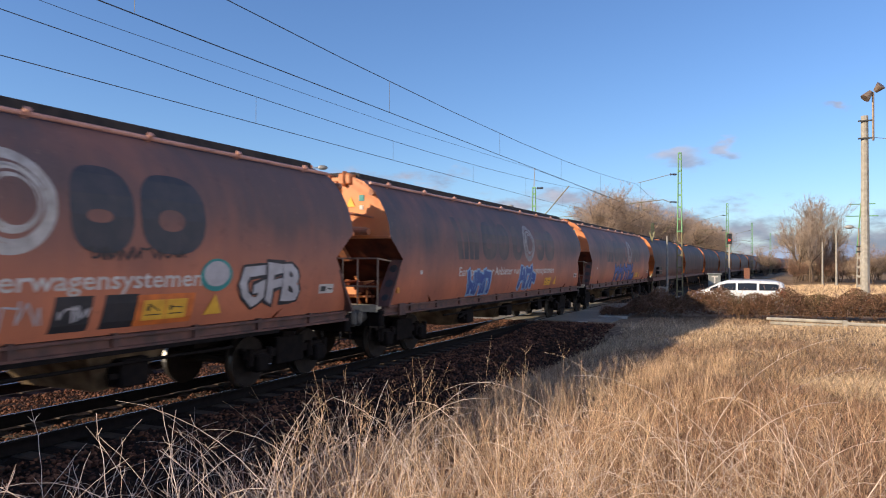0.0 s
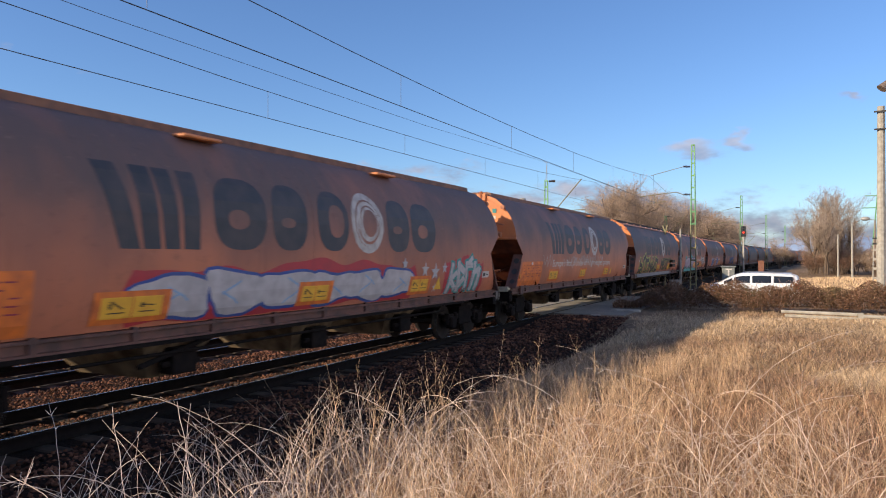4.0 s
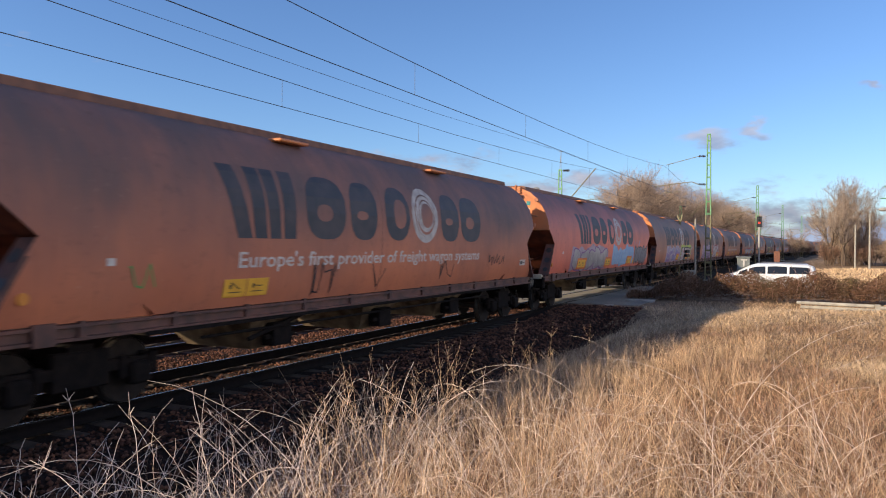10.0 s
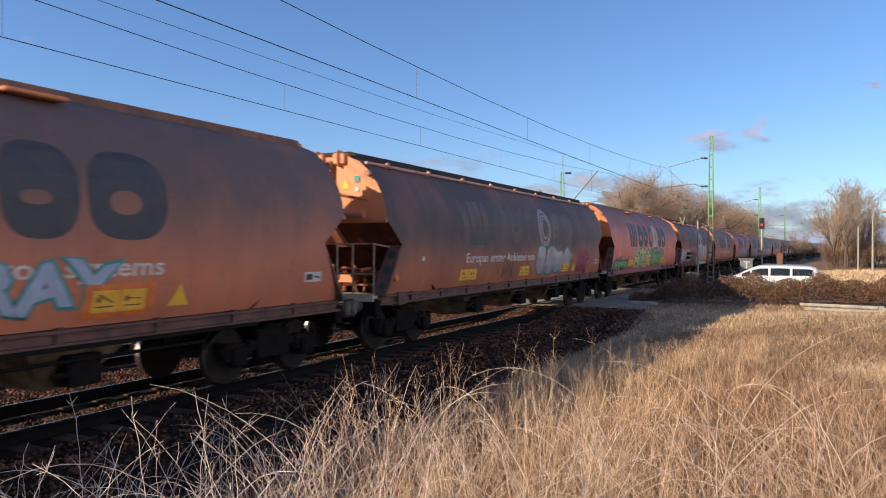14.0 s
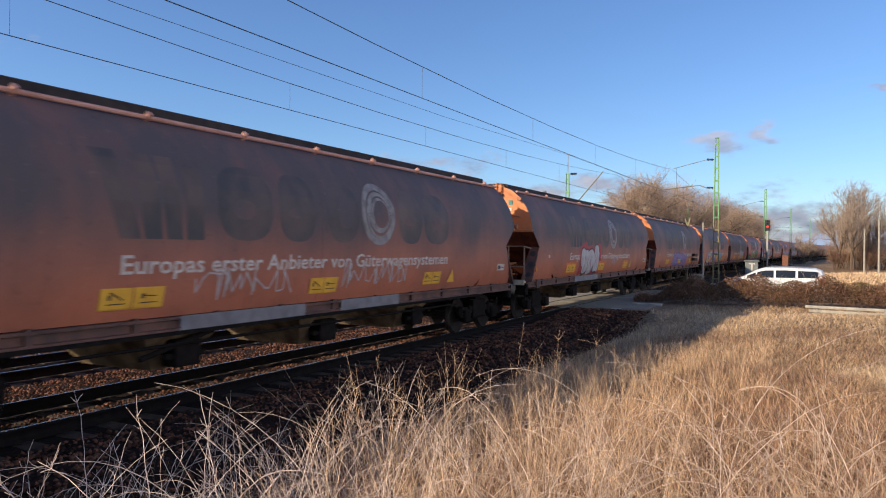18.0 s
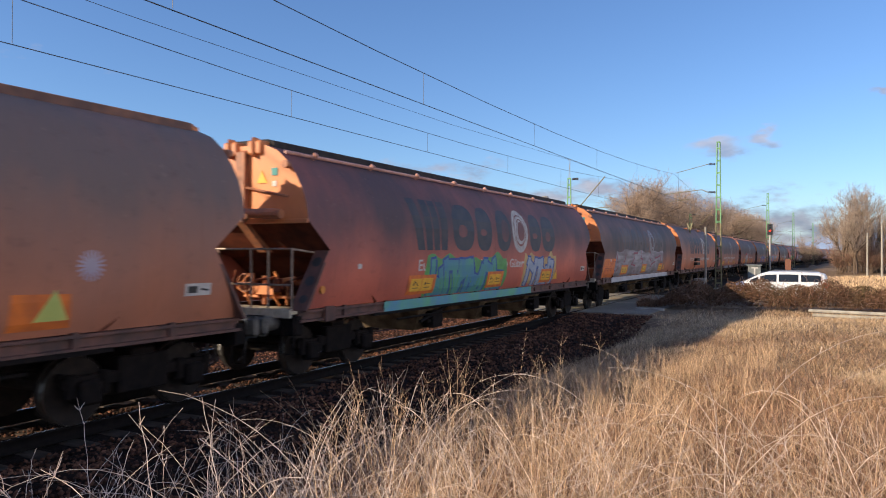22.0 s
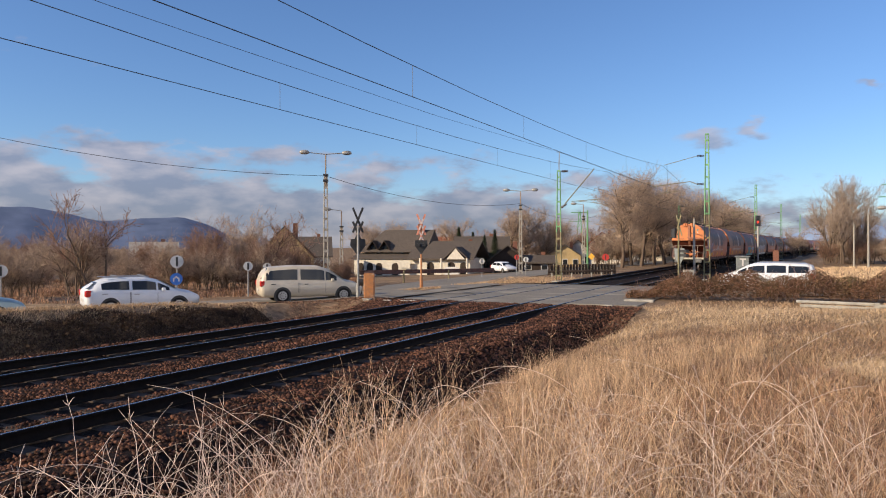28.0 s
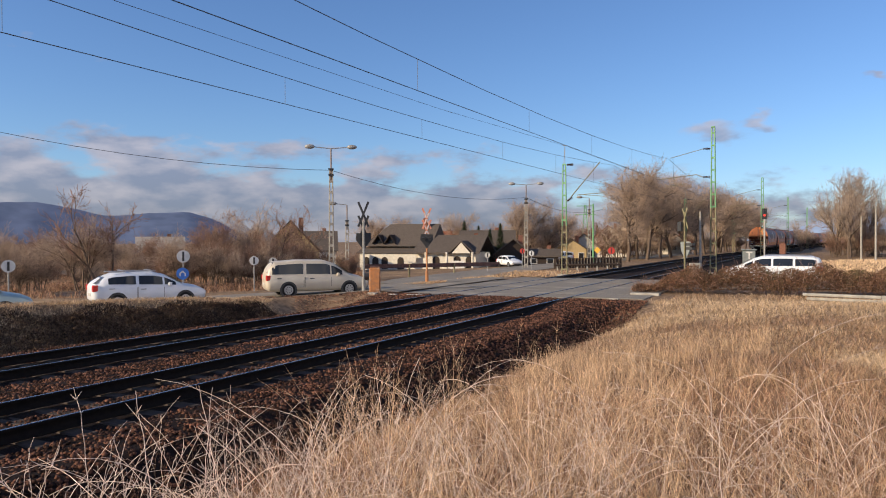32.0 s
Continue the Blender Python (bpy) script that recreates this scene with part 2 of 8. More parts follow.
SOOT_SHADE = (0.098, 0.085, 0.095)
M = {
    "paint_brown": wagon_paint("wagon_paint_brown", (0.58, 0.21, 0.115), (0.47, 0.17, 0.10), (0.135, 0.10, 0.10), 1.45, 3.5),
    "paint_dark": wagon_paint("wagon_paint_dark", (0.52, 0.185, 0.11), (0.40, 0.145, 0.09), SOOT_SHADE, 1.4, 3.0),
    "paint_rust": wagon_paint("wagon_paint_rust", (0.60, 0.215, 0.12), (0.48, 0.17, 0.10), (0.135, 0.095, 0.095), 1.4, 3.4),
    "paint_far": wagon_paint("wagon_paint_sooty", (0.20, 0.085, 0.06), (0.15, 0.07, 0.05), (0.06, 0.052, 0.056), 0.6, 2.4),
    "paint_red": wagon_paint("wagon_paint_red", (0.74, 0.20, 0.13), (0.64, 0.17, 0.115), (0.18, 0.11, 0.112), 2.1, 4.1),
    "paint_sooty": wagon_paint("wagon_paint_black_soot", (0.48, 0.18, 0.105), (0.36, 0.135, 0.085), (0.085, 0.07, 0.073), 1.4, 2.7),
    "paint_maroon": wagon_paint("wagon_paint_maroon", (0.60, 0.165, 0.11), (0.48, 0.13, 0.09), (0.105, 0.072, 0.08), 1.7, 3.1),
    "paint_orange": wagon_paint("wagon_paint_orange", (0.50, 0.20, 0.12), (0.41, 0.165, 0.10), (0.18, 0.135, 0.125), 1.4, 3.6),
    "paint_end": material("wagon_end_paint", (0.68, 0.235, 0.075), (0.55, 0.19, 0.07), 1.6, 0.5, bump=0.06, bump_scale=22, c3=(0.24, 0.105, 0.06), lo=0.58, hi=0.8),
    # the orange darkened: the end recess's shade is put into the coat
    "paint_recess_shade": material("hopper_recess_paint", (0.17, 0.05, 0.028), (0.08, 0.028, 0.02), 2.5, 0.8, bump=0.1),
    "orange_rust": material("flaking_orange", (0.48, 0.19, 0.06), (0.33, 0.15, 0.07), 9, 0.7, bump=0.2, c3=(0.42, 0.36, 0.28), scale3=3.0),
    "paint_steel": material("wagon_fitting_paint", (0.42, 0.16, 0.075), (0.26, 0.115, 0.07), 9, 0.6, bump=0.1),
    "roof_dark": material("roof_hatch_dark", (0.03, 0.027, 0.028), (0.055, 0.045, 0.042), 5, 0.75, bump=0.1),
    "roof_brown": material("roof_hatch_brown", (0.22, 0.10, 0.06), (0.12, 0.06, 0.045), 5, 0.7, bump=0.1),
    "sill": material("sill_grime", (0.15, 0.066, 0.05), (0.065, 0.035, 0.03), 4, 0.7, bump=0.1),
    # near-black for all underframe and platform ironwork
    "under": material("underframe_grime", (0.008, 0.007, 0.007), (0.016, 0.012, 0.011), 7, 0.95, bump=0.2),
    "chute": material("dusty_chute", (0.26, 0.19, 0.12), (0.09, 0.065, 0.045), 3, 0.8, bump=0.1),
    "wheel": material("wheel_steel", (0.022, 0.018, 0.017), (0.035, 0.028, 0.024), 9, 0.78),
    "tread": material("wheel_tread", (0.22, 0.21, 0.20), None, rough=0.45, metal=1.0),
    "buffer": material("buffer_grease", (0.20, 0.19, 0.175), (0.09, 0.085, 0.08), 8, 0.5, 0.3, bump=0.1),
    "cream": material("platform_paint", (0.52, 0.47, 0.36), (0.36, 0.31, 0.24), 7, 0.6, bump=0.1),
    "rail_grey": material("handrail_steel", (0.28, 0.21, 0.16), (0.17, 0.12, 0.095), 10, 0.5, 0.3),
    "navy": material("logo_navy", (0.028, 0.034, 0.046), (0.055, 0.05, 0.058), 3, 0.6),
    "navy_faded": material("logo_faded", (0.045, 0.042, 0.05), (0.13, 0.085, 0.075), 1.1, 0.6),
    "ring": material("logo_ring", (0.52, 0.50, 0.48), (0.32, 0.29, 0.27), 5, 0.6),
    "ring_faded": material("logo_ring_faded", (0.30, 0.285, 0.29), (0.16, 0.14, 0.14), 5, 0.6),
    "white": material("marking_white", (0.62, 0.60, 0.57), (0.48, 0.45, 0.42), 6, 0.6),
    "white_faded": material("marking_faded", (0.46, 0.43, 0.41), (0.34, 0.31, 0.29), 6, 0.6),
    "yellow": material("marking_yellow", (0.82, 0.47, 0.05), (0.70, 0.37, 0.045), 5, 0.6),
    "label_orange": material("marking_orange", (0.78, 0.205, 0.035), (0.52, 0.135, 0.04), 5, 0.6),
    "black": material("black_paint", (0.02, 0.02, 0.022), (0.035, 0.034, 0.034), 6, 0.5),
    "red": material("red_paint", (0.52, 0.045, 0.03), (0.40, 0.04, 0.03), 6, 0.5),
    "blue": material("blue_paint", (0.03, 0.16, 0.55), (0.04, 0.13, 0.42), 6, 0.45),
    "g_white": material("spray_white", (0.50, 0.485, 0.50), (0.38, 0.36, 0.375), 4, 0.6),
    "g_grey": material("spray_grey", (0.20, 0.195, 0.215), (0.13, 0.125, 0.14), 4, 0.6),
    "g_lilac": material("spray_lilac", (0.31, 0.24, 0.32), (0.22, 0.16, 0.22), 4, 0.6),
    "g_purple": material("spray_purple", (0.16, 0.07, 0.24), (0.22, 0.09, 0.24), 4, 0.6),
    "g_pink": material("spray_pink", (0.50, 0.12, 0.26), (0.42, 0.10, 0.24), 4, 0.6),
    "g_teal": material("spray_teal", (0.03, 0.22, 0.22), (0.05, 0.28, 0.26), 4, 0.6),
    "g_blue": material("spray_blue", (0.26, 0.42, 0.60), (0.20, 0.32, 0.52), 4, 0.6),
    "g_pale": material("spray_pale_blue", (0.36, 0.42, 0.52), (0.28, 0.34, 0.45), 4, 0.6),
    "g_sand": material("spray_sand", (0.55, 0.40, 0.18), (0.45, 0.30, 0.12), 4, 0.6),
    "g_deep": material("spray_deep_blue", (0.03, 0.07, 0.30), (0.05, 0.10, 0.28), 4, 0.6),
    "g_green": material("spray_green", (0.12, 0.36, 0.10), (0.10, 0.26, 0.09), 4, 0.6),
    "g_lime": material("spray_lime", (0.45, 0.52, 0.10), (0.36, 0.44, 0.10), 4, 0.6),
    "g_black": material("spray_black", (0.022, 0.022, 0.026), (0.04, 0.036, 0.04), 4, 0.6),
    "g_red": material("spray_red", (0.45, 0.04, 0.05), (0.36, 0.04, 0.05), 4, 0.6),
    "g_orange": material("spray_orange", (0.62, 0.25, 0.03), (0.55, 0.2, 0.03), 4, 0.6),
    "rail": material("rail_rust", (0.012, 0.009, 0.008), (0.007, 0.006, 0.006), 12, 0.9, 0.0, bump=0.1),
    "rail_top": material("rail_polished", (0.55, 0.55, 0.56), (0.42, 0.42, 0.43), 20, 0.25, 1.0),
    "sleeper": material("sleeper_concrete", (0.085, 0.065, 0.055), (0.045, 0.036, 0.03), 8, 0.85, bump=0.3),
    # near-black: the shade between the stones is set into the bed's colour
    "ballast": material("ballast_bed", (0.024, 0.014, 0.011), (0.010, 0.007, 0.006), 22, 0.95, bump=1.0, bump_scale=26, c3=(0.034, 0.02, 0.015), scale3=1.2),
    "stone": material("ballast_stone", (0.155, 0.072, 0.045), (0.04, 0.022, 0.017), 3, 0.9, bump=0.3, bump_scale=40, island=0.8),
    "soil": material("ground_soil", (0.30, 0.20, 0.12), (0.13, 0.085, 0.055), 5.0, 0.95, bump=0.9, bump_scale=11, c3=(0.40, 0.28, 0.165), scale3=0.35),
    "grass": material("dry_grass", (0.60, 0.415, 0.25), (0.39, 0.255, 0.15), 1.4, 0.75, island=0.42, c3=(0.30, 0.18, 0.12), scale3=0.55, lo=0.5, hi=0.7),
    "grass_pale": material("pale_grass", (0.68, 0.49, 0.31), (0.54, 0.375, 0.225), 0.8, 0.75, island=0.35),
    "grass_red": material("reddish_grass", (0.47, 0.28, 0.165), (0.24, 0.13, 0.08), 1.8, 0.75, island=0.75),
    "roller": material("roller_pipe_paint", (0.62, 0.33, 0.26), (0.48, 0.24, 0.18), 3, 0.5),
    "g_panel": material("sprayed_panel", (0.36, 0.335, 0.36), (0.17, 0.145, 0.155), 2.2, 0.55, stretch=(1, 0.5, 3), c3=(0.15, 0.11, 0.105), scale3=0.7, lo=0.48, hi=0.72),
    "g_violet": material("spray_violet_blue", (0.30, 0.12, 0.34), (0.16, 0.20, 0.40), 1.6, 0.55),
    "g_sea": material("spray_sea_green", (0.10, 0.34, 0.20), (0.07, 0.22, 0.40), 1.5, 0.55),
    "g_chrome": material("spray_silver", (0.38, 0.37, 0.385), (0.22, 0.21, 0.225), 1.8, 0.4, 0.25),
    "g_sun": material("spray_yellow_green", (0.62, 0.58, 0.16), (0.36, 0.48, 0.14), 1.2, 0.55),
    "g_mist": material("spray_mist", (0.42, 0.36, 0.44), (0.30, 0.24, 0.31), 1.4, 0.6),
    "g_maroon": material("spray_maroon", (0.28, 0.03, 0.07), (0.2, 0.03, 0.06), 4, 0.6),
    "cane": material("pale_canes", (0.87, 0.70, 0.58), (0.58, 0.43, 0.345), 11, 0.6, island=0.3),
    "straw": material("straw_stems", (0.76, 0.53, 0.335), (0.46, 0.295, 0.18), 6, 0.65, island=0.5),
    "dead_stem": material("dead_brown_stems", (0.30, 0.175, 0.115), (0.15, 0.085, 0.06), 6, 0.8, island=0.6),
    # darker than dead scrub: shade of bank face and grass gaps mixed in
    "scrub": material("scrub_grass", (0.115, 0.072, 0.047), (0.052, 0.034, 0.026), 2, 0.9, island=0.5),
    "asphalt": material("asphalt", (0.265, 0.235, 0.195), (0.18, 0.162, 0.137), 14, 0.85, bump=0.3, bump_scale=60, c3=(0.36, 0.315, 0.255), scale3=0.5),
    "concrete": material("concrete", (0.40, 0.37, 0.32), (0.28, 0.255, 0.22), 5, 0.85, bump=0.3, c3=(0.46, 0.40, 0.33), scale3=1.1),
    "bark": material("bark", (0.16, 0.115, 0.085), (0.09, 0.065, 0.05), 9, 0.9, bump=0.4),
    "twig": material("twigs", (0.46, 0.345, 0.26), (0.28, 0.20, 0.15), 2, 0.85, island=0.4),
    "twig_red": material("reddish_twigs", (0.33, 0.20, 0.145), (0.19, 0.115, 0.085), 2, 0.85, island=0.45),
    "twig_grey": material("pale_twigs", (0.42, 0.33, 0.26), (0.28, 0.21, 0.165), 2, 0.85, island=0.4),
    "bramble": material("bramble_leaves", (0.20, 0.10, 0.058), (0.11, 0.07, 0.042), 3, 0.8, island=0.5, c3=(0.10, 0.115, 0.05), scale3=0.8),
    "needle": material("conifer_needles", (0.035, 0.05, 0.028), (0.055, 0.065, 0.035), 3, 0.8, island=0.4),
    "mast_green": material("mast_green_paint", (0.16, 0.36, 0.16), (0.11, 0.25, 0.12), 5, 0.6, 0.1, bump=0.05),
    "mast_rust": material("mast_rusty", (0.26, 0.21, 0.115), (0.15, 0.15, 0.08), 4, 0.75, 0.1, bump=0.1),
    "sign_faded": material("faded_sign_red", (0.66, 0.26, 0.17), (0.52, 0.19, 0.12), 7, 0.6),
    "wire": material("wire_dark", (0.02, 0.02, 0.022), None, rough=0.5, metal=0.3),
    "insulator": material("insulator_brown", (0.05, 0.035, 0.03), None, rough=0.3),
    "sign_back": material("sign_back_grey", (0.62, 0.61, 0.59), (0.52, 0.51, 0.49), 6, 0.6),
    "red_stem": material("reddish_stems", (0.42, 0.235, 0.15), (0.21, 0.11, 0.075), 6, 0.75, island=0.75),
    "galv": material("galvanised", (0.36, 0.35, 0.33), (0.25, 0.24, 0.225), 8, 0.55, 0.25),
    "grey_paint": material("grey_paint", (0.22, 0.235, 0.23), (0.16, 0.175, 0.17), 6, 0.6),
    # air haze is painted into the blue of both hill tones
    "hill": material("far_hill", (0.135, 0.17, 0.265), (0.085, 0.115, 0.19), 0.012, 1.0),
    "hill_pale_haze": material("hazy_hill", (0.30, 0.39, 0.54), (0.26, 0.34, 0.48), 0.01, 1.0),
    "plaster": material("plaster", (0.66, 0.60, 0.50), (0.55, 0.50, 0.42), 3, 0.85, bump=0.1),
    "plaster_yellow": material("plaster_yellow", (0.50, 0.37, 0.19), (0.42, 0.31, 0.16), 3, 0.85, bump=0.1),
    "roof_tile": material("roof_tiles_grey", (0.125, 0.102, 0.085), (0.075, 0.062, 0.054), 6, 0.85, bump=0.4),
    "roof_red": material("roof_tiles_red", (0.30, 0.105, 0.06), (0.20, 0.075, 0.05), 6, 0.85, bump=0.4),
    "wood_dark": material("dark_timber", (0.055, 0.04, 0.032), (0.035, 0.027, 0.023), 8, 0.8),
    "brick": material("chimney_brick", (0.24, 0.11, 0.075), (0.16, 0.075, 0.055), 9, 0.85),
    "glass": material("dark_glass", (0.018, 0.021, 0.025), None, rough=0.08),
    "tyre": material("tyre_rubber", (0.018, 0.018, 0.019), None, rough=0.8),
    "alloy": material("alloy_rim", (0.42, 0.42, 0.43), (0.3, 0.3, 0.31), 12, 0.35, 0.8),
    "car_white": material("car_white", (0.72, 0.73, 0.75), (0.66, 0.67, 0.69), 2, 0.28),
    "car_gold": material("car_champagne", (0.62, 0.54, 0.42), (0.57, 0.49, 0.38), 2, 0.3, 0.12),
    "car_mint": material("car_mint", (0.36, 0.45, 0.45), (0.31, 0.40, 0.40), 2, 0.3, 0.2),
    "car_dark": material("car_dark", (0.03, 0.033, 0.04), None, rough=0.3),
    "lamp_red": material("tail_lamp", (0.55, 0.03, 0.025), None, rough=0.2),
    "lamp_clear": material("head_lamp", (0.6, 0.62, 0.64), None, rough=0.15),
    "signal_red": material("signal_red_light", (1.0, 0.06, 0.03), None, rough=0.3, glow=0.2),
}


# ---- mesh helpers ----


def part(name, bm, mat, parent=None, label="", smooth=False):
    """Links a bmesh as one mesh object under a thing or a part."""
    me = bpy.data.meshes.new(name)
    if smooth:
        for f in bm.faces:
            f.smooth = True
    bm.to_mesh(me)
    bm.free()
    me.materials.append(mat)
    ob = new(name, me)
    if parent:
        ob.parent = parent
    if label:
        ob["label"] = label
    return ob


def raw(name, verts, faces, mat, parent=None, label=""):
    """The same from arrays: one mesh of many small pieces."""
    me = bpy.data.meshes.new(name)
    verts = np.asarray(verts, dtype=np.float32).reshape(-1, 3)
    faces = np.asarray(faces, dtype=np.int32)
    k = faces.shape[1]
    me.vertices.add(len(verts))
    me.vertices.foreach_set("co", verts.ravel())
    me.loops.add(faces.size)
    me.loops.foreach_set("vertex_index", faces.ravel())
    me.polygons.add(len(faces))
    me.polygons.foreach_set("loop_start", np.arange(0, faces.size, k, dtype=np.int32))
    me.polygons.foreach_set("loop_total", np.full(len(faces), k, dtype=np.int32))
    me.update(calc_edges=True)
    me.materials.append(mat)
    ob = new(name, me)
    if parent:
        ob.parent = parent
    if label:
        ob["label"] = label
    return ob


def empty(name, x, y, z, turn=0.0):
    ob = new(name)
    ob.matrix_basis = pose(x, y, z, 0, 0, turn)
    return ob


def box(bm, x0, x1, y0, y1, z0, z1, bevel=0.0):
    v = [bm.verts.new((x, y, z)) for z in (z0, z1) for x, y in ((x0, y0), (x1, y0), (x1, y1), (x0, y1))]
    f = [bm.faces.new([v[i] for i in q]) for q in ((3, 2, 1, 0), (4, 5, 6, 7), (0, 1, 5, 4), (1, 2, 6, 5), (2, 3, 7, 6), (3, 0, 4, 7))]
    if bevel:
        es = list({e for g in f for e in g.edges})
        bmesh.ops.bevel(bm, geom=es, offset=bevel, segments=1, affect="EDGES", profile=0.5)
    return bm


def boxes(*specs, bevel=0.0):
    bm = bmesh.new()
    for s in specs:
        b2 = bmesh.new()
        box(b2, *s, bevel=bevel)
        me = bpy.data.meshes.new("tmp")
        b2.to_mesh(me)
        b2.free()
        bm.from_mesh(me)
        bpy.data.meshes.remove(me)
    return bm


def tube(bm, a, b, r0, r1=None, n=8, caps=True):
    """A tapered round bar from a to b."""
    a, b = Vector(a), Vector(b)
    r1 = r0 if r1 is None else r1
    d = (b - a).normalized()
    u = d.orthogonal().normalized()
    w = d.cross(u)
    ra = [bm.verts.new(a + (u * math.cos(t) + w * math.sin(t)) * r0) for t in (2 * math.pi * i / n for i in range(n))]
    rb = [bm.verts.new(b + (u * math.cos(t) + w * math.sin(t)) * r1) for t in (2 * math.pi * i / n for i in range(n))]
    for i in range(n):
        bm.faces.new((ra[i], ra[(i + 1) % n], rb[(i + 1) % n], rb[i]))
    if caps:
        bm.faces.new(ra[::-1])
        bm.faces.new(rb)
    return bm


def tubes(*specs, n=8):
    bm = bmesh.new()
    for s in specs:
        tube(bm, *s, n=n)
    return bm


def pipe(points, r, n=6):
    """A round bar bent along points, in one piece."""
    bm = bmesh.new()
    P = [Vector(p) for p in points]
    closed = (P[0] - P[-1]).length < 1e-6
    rings, u = [], None
    for i, p in enumerate(P):
        a, b = P[max(i - 1, 0)], P[min(i + 1, len(P) - 1)]
        if closed and i in (0, len(P) - 1):
            a, b = P[-2], P[1]
        d = (b - a).normalized()
        u = d.orthogonal().normalized() if u is None else (u - d * u.dot(d)).normalized()
        w = d.cross(u)
        rings.append([bm.verts.new(p + (u * math.cos(t) + w * math.sin(t)) * r) for t in (2 * math.pi * k / n for k in range(n))])
    for a, b in zip(rings, rings[1:]):
        for k in range(n):
            bm.faces.new((a[k], a[(k + 1) % n], b[(k + 1) % n], b[k]))
    if not closed:
        bm.faces.new(rings[0][::-1])
        bm.faces.new(rings[-1])
    return bm


def prism(poly, axis, lo, hi):
    """A polygon of two coordinates, thickened along an axis (0, 1, 2)."""
    bm = bmesh.new()

    def at(p, h):
        c = list(p)
        c.insert(axis, h)
        return bm.verts.new(c)

    a, b = [at(p, lo) for p in poly], [at(p, hi) for p in poly]
    bm.faces.new(a)
    bm.faces.new(b[::-1])
    for i in range(len(poly)):
        j = (i + 1) % len(poly)
        bm.faces.new((a[i], b[i], b[j], a[j]))
    bmesh.ops.recalc_face_normals(bm, faces=bm.faces)
    return bm


def disc(cx, cy, cz, r, axis, depth, n=20):
    bm = bmesh.new()
    e = Vector([depth if i == axis else 0 for i in range(3)])
    c = Vector((cx, cy, cz))
    return tube(bm, c - e / 2, c + e / 2, r, n=n)


def smoothstep(a, b, x):
    t = np.clip((np.asarray(x, dtype=float) - a) / (b - a), 0, 1)
    return t * t * (3 - 2 * t)


def spot(bearing, dist):
    """Plan place by compass bearing from the line's direction and distance from the standing point."""
    a = radians(bearing)
    return math.sin(a) * dist, math.cos(a) * dist

# ---- ground and line ----
NEAR, FAR = -9.56, -13.61  # track centres; rail heads at z = 0
R_CURVE, Y_CURVE = 2300.0, 65.0


def bend(y):
    """Sideways shift of the line, which curves away beyond the crossing."""
    y = np.asarray(y, dtype=float)
    return np.where(y > Y_CURVE, (y - Y_CURVE) ** 2 / (2 * R_CURVE), 0.0)


def ground_z(x, y):
    x, y = np.asarray(x, dtype=float), np.asarray(y, dtype=float)
    s = x - np.minimum(bend(y), 60)
    bank = np.interp(s, (-400, -120, -60, -40, -26, -23, -21.3, -20.3, -19.4, -18.3, -17.2, -16.1, -7.2, -6.2, -5.6, -4.9, -3.0, 0, 3, 12, 40, 300),
                     (-3.0, -2.6, -1.2, -0.6, -0.42, -0.4, -0.12, 0.0, -0.15, -0.85, -0.78, -0.26, -0.26, -0.8, -0.8, -0.22, 0.14, 0.48, 0.55, 0.5, 0.3, 0.0))
    bank = bank + np.interp(y, (2, 12, 17.5, 20, 22), (0.62, 0.55, 0.33, 0.2, 0.0)) * np.exp(-((s + 20.5) / 0.8) ** 2)
    flat = np.interp(s, (-400, -120, -70, -40, -28, -22, -18, -5, 5, 40, 300), (-3.0, -2.4, -2.0, -0.9, -0.5, -0.36, -0.03, -0.03, 0.05, 0.1, 0.0))
    past = np.interp(s, (-400, -120, -70, -40, -24, -18.5, -17.2, -16.1, -7.2, -6.0, -4.5, 5, 40, 300), (-3.0, -2.4, -2.1, -1.4, -0.5, -0.4, -0.5, -0.26, -0.26, -0.5, -0.2, 0.1, 0.1, 0.0))
    a, b = smoothstep(22.2, 27.9, y), smoothstep(43.0, 48.0, y)
    return (bank * (1 - a) + flat * a) * (1 - b) + past * b


def sheet(name, xs, ys, z, mat, wobble=0.0, seed=1):
    X, Y = np.meshgrid(xs, ys)
    Z = z(X, Y)
    if wobble:
        Z = Z + np.random.RandomState(seed).uniform(-wobble, wobble, Z.shape)
    n, m = X.shape
    i = np.arange(n * m).reshape(n, m)
    f = np.stack([i[:-1, :-1], i[:-1, 1:], i[1:, 1:], i[1:, :-1]], -1).reshape(-1, 4)
    ob = raw(name, np.stack([X, Y, Z], -1), f, mat)
    for p in ob.data.polygons:
        p.use_smooth = True
    return ob


gx = np.unique(np.concatenate([np.arange(-31, 9, 0.4), [-3000, -1500, -800, -400, -250, -170, -120, -90, -70, -55, -45, -38, 12, 16, 22, 30, 45, 70, 110, 180, 300, 600, 1500, 3000]]))
gy = np.unique(np.concatenate([np.arange(-6, 60, 0.7), np.arange(60, 130, 5), [-3000, -1000, -300, -100, -50, -25, -12, 150, 180, 220, 270, 330, 400, 500, 650, 900, 1300, 2000, 3500]]))
ground = sheet("ground", gx, gy, ground_z, M["soil"], 0.025)
tagged(ground, "uneven brown soil under dry winter grass", "ground", kind="structure")


